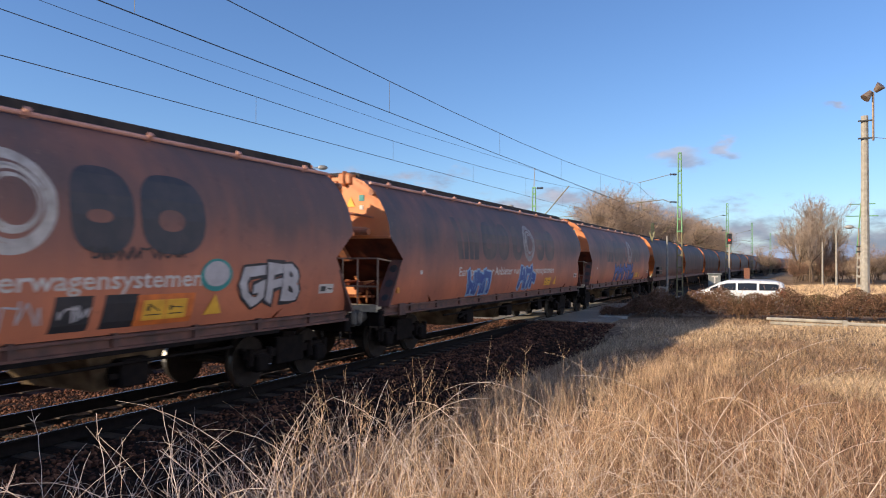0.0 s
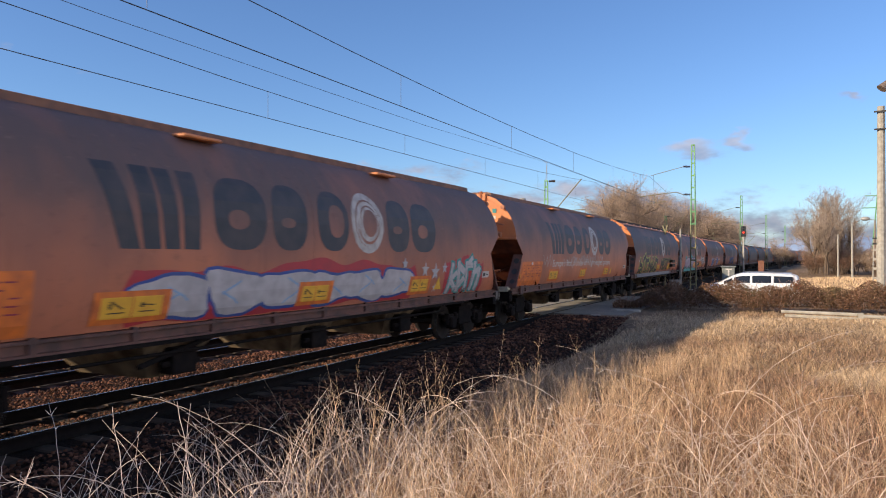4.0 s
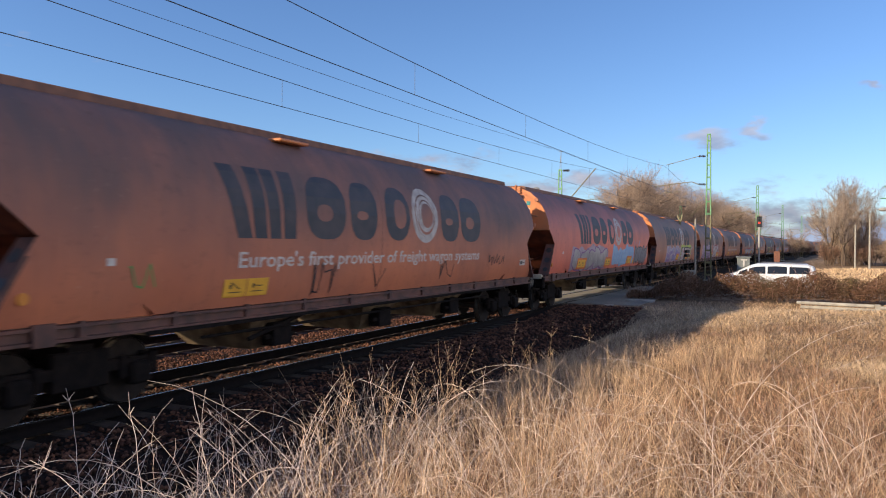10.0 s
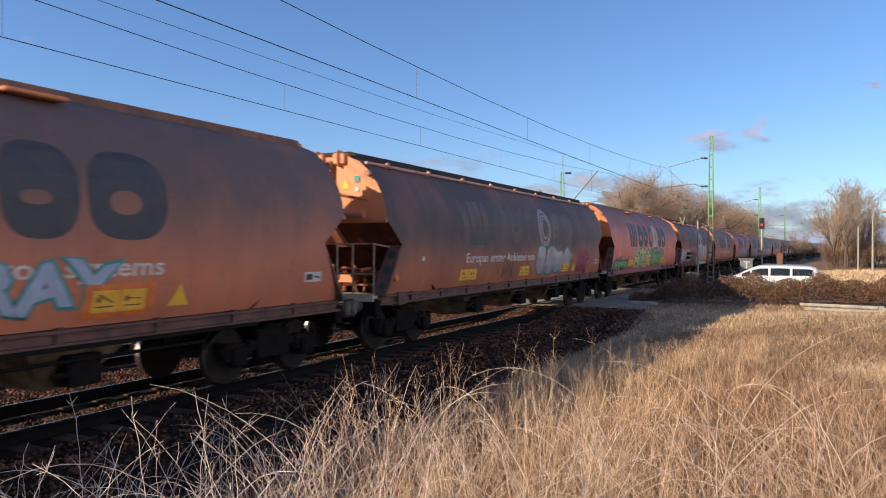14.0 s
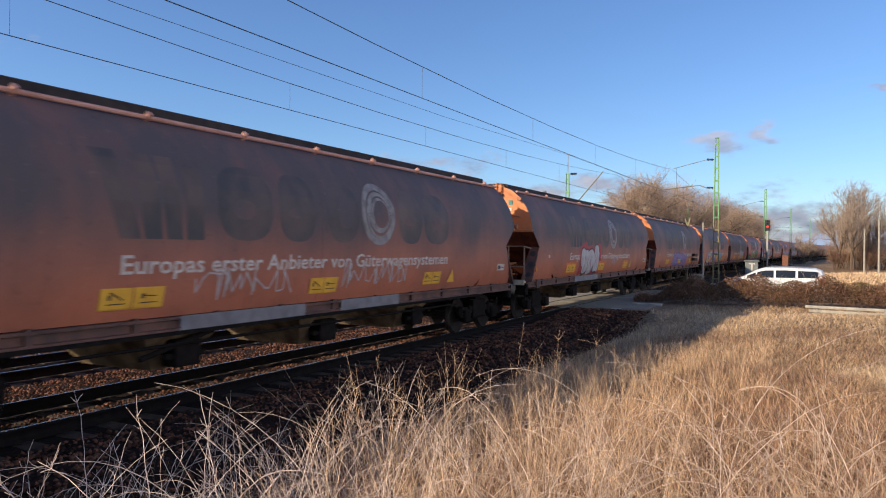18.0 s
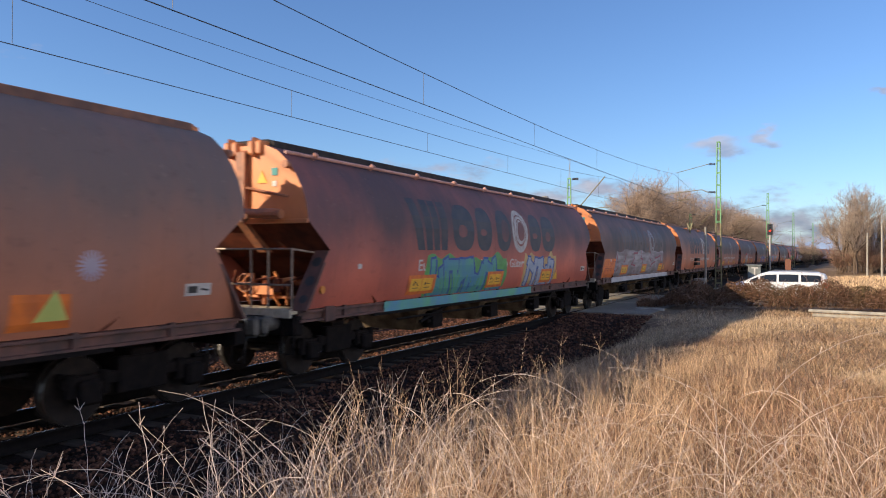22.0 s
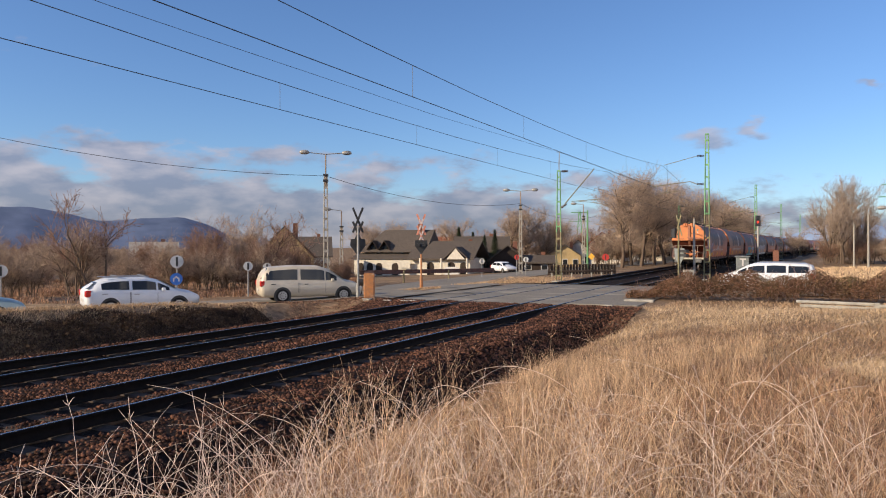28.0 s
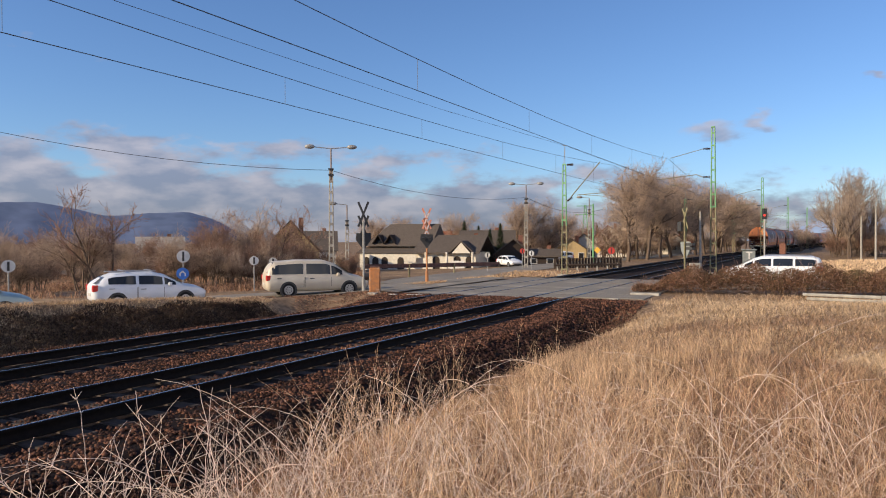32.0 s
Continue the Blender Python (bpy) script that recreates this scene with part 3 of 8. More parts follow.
def ballast(y0, y1, step, seed):
    ys = np.arange(y0, y1 + step * 0.5, step)
    ss = np.concatenate([np.arange(-17.0, -6.0, 0.25), [-6.0]])
    X, Y = np.meshgrid(ss, ys)
    Z = ground_z(X + np.minimum(bend(Y), 60), Y) + 0.03 + np.random.RandomState(seed).uniform(-0.015, 0.03, X.shape)
    Z[:, 0] -= 0.1
    Z[:, -1] -= 0.1
    n, m = X.shape
    i = np.arange(n * m).reshape(n, m)
    f = np.stack([i[:-1, :-1], i[:-1, 1:], i[1:, 1:], i[1:, :-1]], -1).reshape(-1, 4)
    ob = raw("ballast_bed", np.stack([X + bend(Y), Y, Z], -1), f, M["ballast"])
    return tagged(ob, "crushed stone ballast bed, near-black with painted gap shade, under the tracks", "ballast", kind="structure")


ballast(-20, 27.7, 0.3, 3)
ballast(43.6, 420, 2.0, 4)


def stones():
    """Loose ballast stones of the stretch beside the standing point."""
    rs = np.random.RandomState(7)
    n = 64000
    u = rs.uniform(0, 1, n)
    y = 2.0 + 25.7 * u ** 1.25
    s = rs.uniform(-16.9, -5.5, n)
    r = rs.uniform(0.022, 0.05, n) * np.where(y > 14, 1.35, 1.0)
    z = ground_z(s, y) + 0.045
    clear = np.ones(n, bool)
    # wider bare strip on each rail's shadow side; dark bed paints its shadow
    for c in (NEAR, FAR):
        for k in (-0.75, 0.75):
            clear &= (s - c - k < -0.12) | (s - c - k > 0.36)
    low = np.minimum(np.abs(s - NEAR), np.abs(s - FAR)) < 0.7
    z = np.where(low, z + 0.005, z)
    s, y, z, r = s[clear], y[clear], z[clear], r[clear]
    n = len(s)
    base = np.array([(1, 0, 0), (-1, 0, 0), (0, 1, 0), (0, -1, 0), (0, 0, 1), (0, 0, -1)], dtype=float)
    v = base[None] * rs.uniform(0.55, 1.15, (n, 6, 1))
    a = rs.uniform(0, 6.28, n)
    b = rs.uniform(-0.7, 0.7, n)
    ca, sa, cb, sb = np.cos(a), np.sin(a), np.cos(b), np.sin(b)
    x1 = v[..., 0] * cb[:, None] + v[..., 2] * sb[:, None]
    z1 = -v[..., 0] * sb[:, None] + v[..., 2] * cb[:, None]
    x2 = x1 * ca[:, None] - v[..., 1] * sa[:, None]
    y2 = x1 * sa[:, None] + v[..., 1] * ca[:, None]
    V = np.stack([x2 * r[:, None] + s[:, None], y2 * r[:, None] + y[:, None], z1 * r[:, None] * 0.75 + z[:, None]], -1)
    t = np.array([(0, 2, 4), (2, 1, 4), (1, 3, 4), (3, 0, 4), (2, 0, 5), (1, 2, 5), (3, 1, 5), (0, 3, 5)])
    F = (t[None] + (np.arange(n) * 6)[:, None, None]).reshape(-1, 3)
    ob = raw("ballast_stones", V, F, M["stone"])
    tagged(ob, "loose angular rust-stained ballast stones", "gravel", kind="stuff")


stones()

RAIL = ((-0.075, -0.172), (0.075, -0.172), (0.075, -0.158), (0.012, -0.14), (0.012, -0.045), (0.036, -0.034), (0.036, -0.004), (0.028, 0.0), (-0.028, 0.0), (-0.036, -0.004), (-0.036, -0.034), (-0.012, -0.045), (-0.012, -0.14), (-0.075, -0.158))


def loft(profile, ys, cx):
    """A section of (x, z) carried along the line."""
    n, p = len(ys), np.array(profile)
    xs = cx + bend(np.array(ys))
    V = np.stack([xs[:, None] + p[None, :, 0], np.repeat(np.array(ys)[:, None], len(p), 1), np.repeat(p[None, :, 1], n, 0)], -1)
    i = np.arange(n * len(p)).reshape(n, len(p))
    j = np.roll(i, -1, 1)
    F = np.stack([i[:-1], j[:-1], j[1:], i[1:]], -1).reshape(-1, 4)
    return V, F


rail_ys = [-120.0, 0.0, 26.5, 43.5, 65.0] + list(np.arange(75, 430, 10.0))
sleeper_bm = boxes((-1.2, 1.2, -0.13, 0.13, -0.37, -0.205), bevel=0.02)
sleeper_first = None
for nm, cx in (("track_near", NEAR), ("track_far", FAR)):
    track = empty(nm, 0, 0, 0)
    tagged(track, "rusty steel rails with polished heads on concrete sleepers", "railway track", kind="structure")
    for k in (-0.75, 0.75):
        raw("rail", *loft(RAIL, rail_ys, cx + k), M["rail"], track)
        raw("running_surface", *loft(((-0.024, 0.0), (0.024, 0.0), (0.024, 0.002), (-0.024, 0.002)), rail_ys, cx + k), M["rail_top"], track, "polished rail head")
    for i in range(62):
        y = 2.2 + 0.6 * i if i < 41 else 44.2 + 0.6 * (i - 41)
        if sleeper_first is None:
            ob = sleeper_first = part("sleeper", sleeper_bm, M["sleeper"], track)
        else:
            ob = new("sleeper", sleeper_first.data)
            ob.parent = track
        ob.location = (cx, y, 0.0)

# ---- grain train ----
L = 19.476          # wagon pitch over the buffers
TIP, END = 8.30, 8.93   # half lengths: side sheet at its waist, upper end sheet
PROFILE = ((1.30, 1.27), (1.385, 1.45), (1.445, 1.7), (1.485, 2.0), (1.50, 2.36), (1.495, 2.87), (1.455, 3.15), (1.365, 3.42), (1.22, 3.69), (1.03, 3.95), (0.78, 4.16), (0.48, 4.28))
P_Z = [p[1] for p in PROFILE]
P_X = [p[0] for p in PROFILE]


def side_x(z):
    return float(np.interp(z, P_Z, P_X))


def end_y(z):
    return float(np.interp(z, (1.27, 2.36, 2.87, 5.0), (8.98, TIP, END, END)))


def shell_bm():
    """Sides and roof: the section carried from end to end, notched at the waist."""
    sec = [(-x, z) for x, z in PROFILE] + [(x, z) for x, z in PROFILE[::-1]]
    bm = bmesh.new()
    grid = []
    for k in range(15):
        u = -1 + 2 * k / 14
        grid.append([bm.verts.new((x, u * end_y(z), z)) for x, z in sec])
    for a, b in zip(grid, grid[1:]):
        for i in range(len(sec) - 1):
            bm.faces.new((a[i], b[i], b[i + 1], a[i + 1]))
    for f in bm.faces:
        f.smooth = True
    return bm


def end_sheet_bm(s):
    bm = bmesh.new()
    up = [(x, z) for x, z in PROFILE if z >= 2.87]
    ring = [(-x, z) for x, z in up] + [(x, z) for x, z in up[::-1]]
    bm.faces.new([bm.verts.new((x, s * END, z)) for x, z in ring])
    return bm


def slope_bm(s):
    """The hopper's sloping end, from the waist lip down to the discharge."""
    rows = ((1.495, END, 2.87), (1.49, TIP + 0.02, 2.37), (1.42, 7.75, 2.2), (1.38, 6.5, 1.3), (0.9, 6.3, 1.0))
    bm = bmesh.new()
    pr = [(bm.verts.new((-x, s * y, z)), bm.verts.new((x, s * y, z))) for x, y, z in rows]
    for a, b in zip(pr, pr[1:]):
        bm.faces.new((a[0], a[1], b[1], b[0]))
    return bm


def ring_bm(cx, cy, cz, r, rr, axis, n=20):
    """A bent bar closed to a ring (hand wheels)."""
    pts = []
    for i in range(n + 1):
        t = 2 * math.pi * i / n
        p = [math.cos(t) * r, math.sin(t) * r]
        p.insert(axis, 0)
        pts.append((cx + p[0], cy + p[1], cz + p[2]))
    return pipe(pts, rr, 5)


def bogie(parent, y):
    b = empty("bogie", 0, y, 0)
    b.parent = parent
    for s in (-1, 1):
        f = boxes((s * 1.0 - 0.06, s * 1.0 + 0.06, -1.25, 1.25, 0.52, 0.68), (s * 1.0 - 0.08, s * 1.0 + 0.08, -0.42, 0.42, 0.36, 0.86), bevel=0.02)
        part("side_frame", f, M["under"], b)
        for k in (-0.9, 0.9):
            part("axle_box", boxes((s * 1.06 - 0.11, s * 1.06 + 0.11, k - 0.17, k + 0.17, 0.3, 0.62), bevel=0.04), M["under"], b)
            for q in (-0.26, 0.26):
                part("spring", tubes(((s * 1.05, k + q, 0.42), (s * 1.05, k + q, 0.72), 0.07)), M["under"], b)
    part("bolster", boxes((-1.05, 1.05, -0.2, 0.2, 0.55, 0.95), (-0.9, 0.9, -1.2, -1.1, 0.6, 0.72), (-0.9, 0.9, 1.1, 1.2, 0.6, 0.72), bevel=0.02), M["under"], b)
    for k in (-0.9, 0.9):
        w = tubes(((-0.95, k, 0.46), (0.95, k, 0.46), 0.075))
        for s in (-0.75, 0.75):
            tube(w, (s - 0.065, k, 0.46), (s + 0.065, k, 0.46), 0.455, n=24)
            tube(w, (s + 0.065 * (-1 if s > 0 else 1) - 0.012, k, 0.46), (s + 0.065 * (-1 if s > 0 else 1) + 0.012, k, 0.46), 0.49, n=24)
        ws = part("wheelset", w, M["wheel"], b)
        for s in (-0.75, 0.75):
            bm = bmesh.new()
            tube(bm, (s - 0.06, k, 0.46), (s + 0.06, k, 0.46), 0.46, n=28, caps=False)
            part("tread", bm, M["tread"], b, "bright worn wheel tread")
    return b


def end_fittings(w, s, rear):
    """What hangs on one end; s is the sense along the line."""
    e = END * s
    o = lambda d: e + s * d
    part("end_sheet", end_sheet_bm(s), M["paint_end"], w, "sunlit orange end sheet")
    # slope and some pipes wear the coat with the recess shade painted in
    part("hopper_slope", slope_bm(s), M["paint_recess_shade"], w)
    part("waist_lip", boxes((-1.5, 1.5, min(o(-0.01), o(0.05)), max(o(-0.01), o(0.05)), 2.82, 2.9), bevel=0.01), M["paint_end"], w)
    # centre stiffener, bent inwards below the waist
    part("end_post", prism(((e, 4.2), (o(0.11), 4.15), (o(0.11), 2.86), (s * (TIP + 0.12), 2.3), (s * (TIP - 0.1), 2.3), (e, 2.9)), 0, -0.1, 0.1), M["paint_steel"], w)
    # roof hatch brackets
    for x in (-0.3, 0.28):
        part("hatch_bracket", boxes((x - 0.17, x + 0.17, min(o(-0.25), o(0.07)), max(o(-0.25), o(0.07)), 4.1, 4.36), (x - 0.03, x + 0.03, min(o(-0.1), o(0.12)), max(o(-0.1), o(0.12)), 4.05, 4.42), bevel=0.03), M["paint_end"], w)
    # holed diagonal struts at both sides
    for k in (-1, 1):
        st = bmesh.new()
        y0, z0, y1, z1 = s * (TIP + 0.03), 2.34, s * 8.98, 1.27
        a = [Vector((k * 1.18, y0, z0)), Vector((k * 1.49, y0, z0)), Vector((k * 1.49, y1, z1)), Vector((k * 1.12, y1, z1))]
        d = Vector((0, -s * 0.05, -0.03))
        va, vb = [st.verts.new(p) for p in a], [st.verts.new(p + d) for p in a]
        st.faces.new(va)
        st.faces.new(vb[::-1])
        for i in range(4):
            st.faces.new((va[i], vb[i], vb[(i + 1) % 4], va[(i + 1) % 4]))
        bmesh.ops.recalc_face_normals(st, faces=st.faces)
        strut = part("end_strut", st, M["sill"], w, "grimy diagonal strut")
        nrm = Vector((0, s * (2.34 - 1.27), 8.98 - TIP - 0.03)).normalized()
        for t, r in ((0.2, 0.10), (0.52, 0.10), (0.82, 0.085)):
            c = Vector((k * 1.33, y0 + (y1 - y0) * t, z0 + (z1 - z0) * t))
            hl = bmesh.new()
            tube(hl, c - nrm * 0.004, c + nrm * 0.006, r, n=16)
            part("strut_opening", hl, M["black"], strut, "dark round lightening hole")
    # brake reservoir, pipes and valve wheels
    part("air_cylinder", tubes(((0.15, o(0.18), 3.02), (1.05, o(0.2), 2.98), 0.085), ((0.62, o(0.18), 3.0), (0.95, o(0.19), 2.99), 0.1), ((-0.12, o(0.1), 3.12), (0.2, o(0.16), 3.04), 0.045), n=12), M["paint_steel"], w)
    part("ladder_rail", tubes(((-0.02, o(0.06), 3.52), (1.1, o(0.1), 3.3), 0.025), n=6), M["paint_steel"], w)
    part("end_handle", tubes(((-1.1, o(0.08), 3.0), (-0.45, o(0.08), 2.98), 0.02), ((-1.1, e, 3.0), (-1.1, o(0.08), 3.0), 0.02), ((-0.45, e, 2.98), (-0.45, o(0.08), 2.98), 0.02), n=6), M["paint_steel"], w)
    part("inspection_port", disc(-0.95, o(0.03), 3.4, 0.09, 1, 0.07), M["black"], w)
    part("hinge_boss", tubes(((1.06, o(0.02), 3.88), (1.06, o(0.14), 3.88), 0.07), n=10), M["paint_steel"], w)
    vm = ring_bm(-0.25, s * 8.62, 1.72, 0.17, 0.014, 1)
    tube(vm, (-0.42, s * 8.62, 1.72), (-0.08, s * 8.62, 1.72), 0.01, n=5)
    tube(vm, (-0.25, s * 8.62, 1.55), (-0.25, s * 8.62, 1.89), 0.01, n=5)
    tube(vm, (-0.25, s * 8.3, 1.72), (-0.25, s * 8.62, 1.72), 0.02, n=6)
    part("hand_wheel", vm, M["paint_steel"], w)
    pv = tubes(((-0.5, s * 8.35, 1.45), (0.75, s * 8.35, 1.45), 0.03), ((-0.3, s * 8.35, 1.45), (-0.3, s * 8.35, 1.9), 0.035), ((0.0, s * 8.35, 1.3), (0.0, s * 8.35, 1.85), 0.06), ((0.3, s * 8.35, 1.4), (0.3, s * 8.3, 1.75), 0.04), ((0.3, s * 8.3, 1.75), (0.7, s * 8.3, 1.8), 0.05), ((0.55, s * 8.35, 1.3), (0.55, s * 8.35, 1.7), 0.03), n=7)
    box(pv, -0.2, 0.35, s * 8.4 - 0.12, s * 8.4 + 0.12, 1.5, 1.68)
    part("valve_gear", pv, M["paint_end"], w)
    rp = random.Random(17)
    for i in range(5):
        x = -0.75 + 0.36 * i
        part("brake_pipe", pipe([(x, s * 8.3, 1.28), (x + rp.uniform(-0.05, 0.05), s * 8.45, 1.5), (x + rp.uniform(-0.2, 0.2), s * 8.5, rp.uniform(1.6, 1.8)), (x + rp.uniform(-0.3, 0.3), s * 8.2, rp.uniform(1.7, 2.0))], rp.uniform(0.018, 0.034)), M["paint_end" if i % 2 else "paint_recess_shade"], w)
    part("brake_valve", tubes(((0.45, s * 8.5, 1.55), (0.45, s * 8.5, 1.8), 0.09), ((0.3, s * 8.5, 1.66), (0.62, s * 8.5, 1.66), 0.05), n=12), M["paint_recess_shade"], w)
    # platform, headstock, buffers, coupling
    part("platform", boxes((-1.3, 1.3, min(s * 8.2, s * 9.15), max(s * 8.2, s * 9.15), 1.2, 1.26), (-1.3, 1.3, min(s * 9.13, s * 9.2), max(s * 9.13, s * 9.2), 1.14, 1.3), bevel=0.01), M["cream"], w, "cream-painted end platform")
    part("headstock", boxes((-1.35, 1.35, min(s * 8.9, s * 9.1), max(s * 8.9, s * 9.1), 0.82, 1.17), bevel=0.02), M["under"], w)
    for x in (-0.875, 0.875):
        bf = tubes(((x, s * 9.1, 1.04), (x, s * 9.5, 1.04), 0.13), n=14)
        box(bf, x - 0.29, x + 0.29, s * 9.62 - 0.04, s * 9.62 + 0.04, 0.86, 1.22, bevel=0.06)
        tube(bf, (x, s * 9.4, 1.04), (x, s * 9.6, 1.04), 0.09, n=12)
        part("buffer", bf, M["buffer"], w)
    part("coupling", tubes(((0, s * 9.05, 1.0), (0, s * 9.45, 0.98), 0.06), ((0.06, s * 9.4, 1.0), (0.06, s * 9.42, 0.6), 0.025), ((-0.06, s * 9.4, 1.0), (-0.06, s * 9.42, 0.6), 0.025), n=7), M["under"], w)
    part("brake_hose", pipe([(0.45, s * 9.1, 0.95), (0.46, s * 9.35, 0.75), (0.44, s * 9.4, 0.45), (0.3, s * 9.38, 0.36)], 0.022), M["black"], w)
    part("brake_hose", pipe([(-0.45, s * 9.1, 0.95), (-0.46, s * 9.35, 0.75), (-0.44, s * 9.4, 0.45), (-0.3, s * 9.38, 0.36)], 0.022), M["black"], w)
    for x in (-1.32, 1.32):
        part("step", pipe([(x, s * 9.12, 1.2), (x, s * 9.12, 0.5), (x * 0.8, s * 9.12, 0.5), (x * 0.8, s * 9.12, 1.2)], 0.02), M["under"], w)
    if rear:
        y = s * 9.12
        for x in (-1.28, -0.75, -0.62, 0.35, 0.75, 1.28):
            part("handrail_post", tubes(((x, y, 1.26), (x, y, 2.36), 0.022), n=6), M["rail_grey"], w)
        part("handrail", pipe([(-1.28, s * 8.5, 2.3), (-1.28, y, 2.36), (1.28, y, 2.36), (1.28, s * 8.5, 2.3)], 0.021), M["rail_grey"], w)
        part("handrail", tubes(((-1.28, y, 1.72), (1.28, y, 1.72), 0.02), n=6), M["rail_grey"], w)
        for x in (-1.25, -0.82):
            part("hand_hoop", pipe([(x, y, 1.26), (x, y, 2.12), (x + 0.06, y, 2.26), (x + 0.24, y, 2.26), (x + 0.3, y, 2.12), (x + 0.3, y, 1.26)], 0.022), M["under"], w)
        part("platform_rail", tubes(((-0.4, y, 1.5), (1.2, y, 1.5), 0.014), n=6), M["under"], w)
    else:
        for x in (-1.2, -0.85):
            part("handrail", pipe([(x, s * 9.1, 1.26), (x, s * 9.1, 2.2), (x + 0.06, s * 9.1, 2.3), (x + 0.2, s * 9.1, 2.3), (x + 0.26, s * 9.1, 2.2), (x + 0.26, s * 9.1, 1.26)], 0.022), M["rail_grey"], w)
    # warning plates
    part("warning_plate", prism(((0.32, 3.57), (0.56, 3.57), (0.44, 3.8)), 1, o(0.006), o(0.016)), M["yellow"], w, "yellow triangular warning plate")
    part("info_plate", boxes((0.66, 0.8, min(o(0.006), o(0.014)), max(o(0.006), o(0.014)), 3.7, 3.84)), M["g_teal"], w, "pale blue plate")
    part("number_plate", boxes((0.68, 0.78, min(o(0.006), o(0.014)), max(o(0.006), o(0.014)), 3.5, 3.6)), M["white"], w, "small white plate")


def grain_wagon(paint, hatch, rear_rail=True):
    w = empty("grain_wagon", NEAR, 0, 0)
    part("hopper_shell", shell_bm(), M[paint], w)
    # roof hatch: a long rounded cover with a roller pipe beside it
    rb = prism(((-0.56, 4.22), (-0.54, 4.37), (-0.4, 4.41), (0.4, 4.41), (0.54, 4.37), (0.56, 4.22)), 1, -8.75, 8.75)
    part("roof_hatch", rb, M[hatch], w)
    tb = bmesh.new()
    tube(tb, (0.9, -8.85, 4.13), (0.9, 8.85, 4.13), 0.035, n=8)
    for y in np.arange(-8, 8.5, 2.0):
        tube(tb, (0.82, y, 4.06), (0.96, y, 4.19), 0.05, n=6)
    part("hatch_roller", tb, M["roller"], w)
    for y in (-2.9, 3.0):
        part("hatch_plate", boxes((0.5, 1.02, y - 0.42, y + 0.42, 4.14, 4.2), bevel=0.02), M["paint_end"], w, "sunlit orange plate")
    for k in (-1, 1):
        part("sill", prism([(k * a, z) for a, z in ((1.26, 1.05), (1.38, 1.05), (1.38, 1.09), (1.33, 1.10), (1.33, 1.21), (1.38, 1.22), (1.38, 1.26), (1.26, 1.26))], 1, -8.98, 8.98), M["sill"], w, "grimy rust-brown side sill")
        first = None
        for y in np.arange(-7.6, 8.0, 1.52):
            if first is None:
                br = first = part("sill_bracket", boxes((k * 1.35 - 0.03, k * 1.35 + 0.03, -0.05, 0.05, 1.06, 1.29)), M["sill"], w)
            else:
                br = new("sill_bracket", first.data)
                br.parent = w
            br.location.y = y
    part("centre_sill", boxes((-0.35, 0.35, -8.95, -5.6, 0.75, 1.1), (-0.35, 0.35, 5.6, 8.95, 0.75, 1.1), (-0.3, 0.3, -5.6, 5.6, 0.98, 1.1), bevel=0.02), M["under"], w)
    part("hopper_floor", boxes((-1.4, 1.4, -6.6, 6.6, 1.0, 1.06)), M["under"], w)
    for y in (-3.5, 0.0, 3.5):
        ch = bmesh.new()
        a = [(-1.15, y - 0.75, 1.02), (1.15, y - 0.75, 1.02), (1.15, y + 0.75, 1.02), (-1.15, y + 0.75, 1.02)]
        b = [(-0.75, y - 0.28, 0.42), (0.75, y - 0.28, 0.42), (0.75, y + 0.28, 0.42), (-0.75, y + 0.28, 0.42)]
        va, vb = [ch.verts.new(p) for p in a], [ch.verts.new(p) for p in b]
        ch.faces.new(vb[::-1])
        for i in range(4):
            ch.faces.new((va[i], va[(i + 1) % 4], vb[(i + 1) % 4], vb[i]))
        bmesh.ops.recalc_face_normals(ch, faces=ch.faces)
        part("discharge_chute", ch, M["chute"], w, "grain-dusted discharge chute")
        part("chute_gear", boxes((0.95, 1.25, y - 0.25, y + 0.25, 0.5, 0.9), (1.1, 1.2, y - 0.4, y + 0.4, 0.62, 0.7), bevel=0.02), M["under"], w)
    part("brake_rod", tubes(((1.28, -5.5, 0.85), (1.28, 5.5, 0.85), 0.025), ((1.25, -4.4, 0.7), (1.25, -3.0, 1.0), 0.04), n=6), M["under"], w)
    bogie(w, -7.38)
    bogie(w, 7.38)
    end_fittings(w, -1, rear_rail)
    end_fittings(w, 1, False)
    return w


def on_side(bm, lift):
    """Folds a flat drawing of (0, y, z) on to the near side."""
    for z in (1.36, 1.45, 1.57, 1.7, 1.85, 2.0, 2.36, 2.87, 3.0, 3.15, 3.28, 3.42, 3.55, 3.69):
        bmesh.ops.bisect_plane(bm, geom=bm.verts[:] + bm.edges[:] + bm.faces[:], plane_co=(0, 0, z), plane_no=(0, 0, 1))
    for v in bm.verts:
        v.co.x = side_x(v.co.z) + lift
    bmesh.ops.recalc_face_normals(bm, faces=bm.faces)
    for f in bm.faces:
        if f.normal.x < 0:
            f.normal_flip()
    return bm


def flat(polys):
    bm = bmesh.new()
    for p in polys:
        bm.faces.new([bm.verts.new((0, y, z)) for y, z in p])
    bmesh.ops.remove_doubles(bm, verts=bm.verts, dist=1e-5)
    return bm


def holed(outer, inner):
    """A band between two outlines of equal count."""
    bm = bmesh.new()
    a = [bm.verts.new((0, y, z)) for y, z in outer]
    b = [bm.verts.new((0, y, z)) for y, z in inner]
    for i in range(len(a)):
        j = (i + 1) % len(a)
        bm.faces.new((a[i], a[j], b[j], b[i]))
    return bm


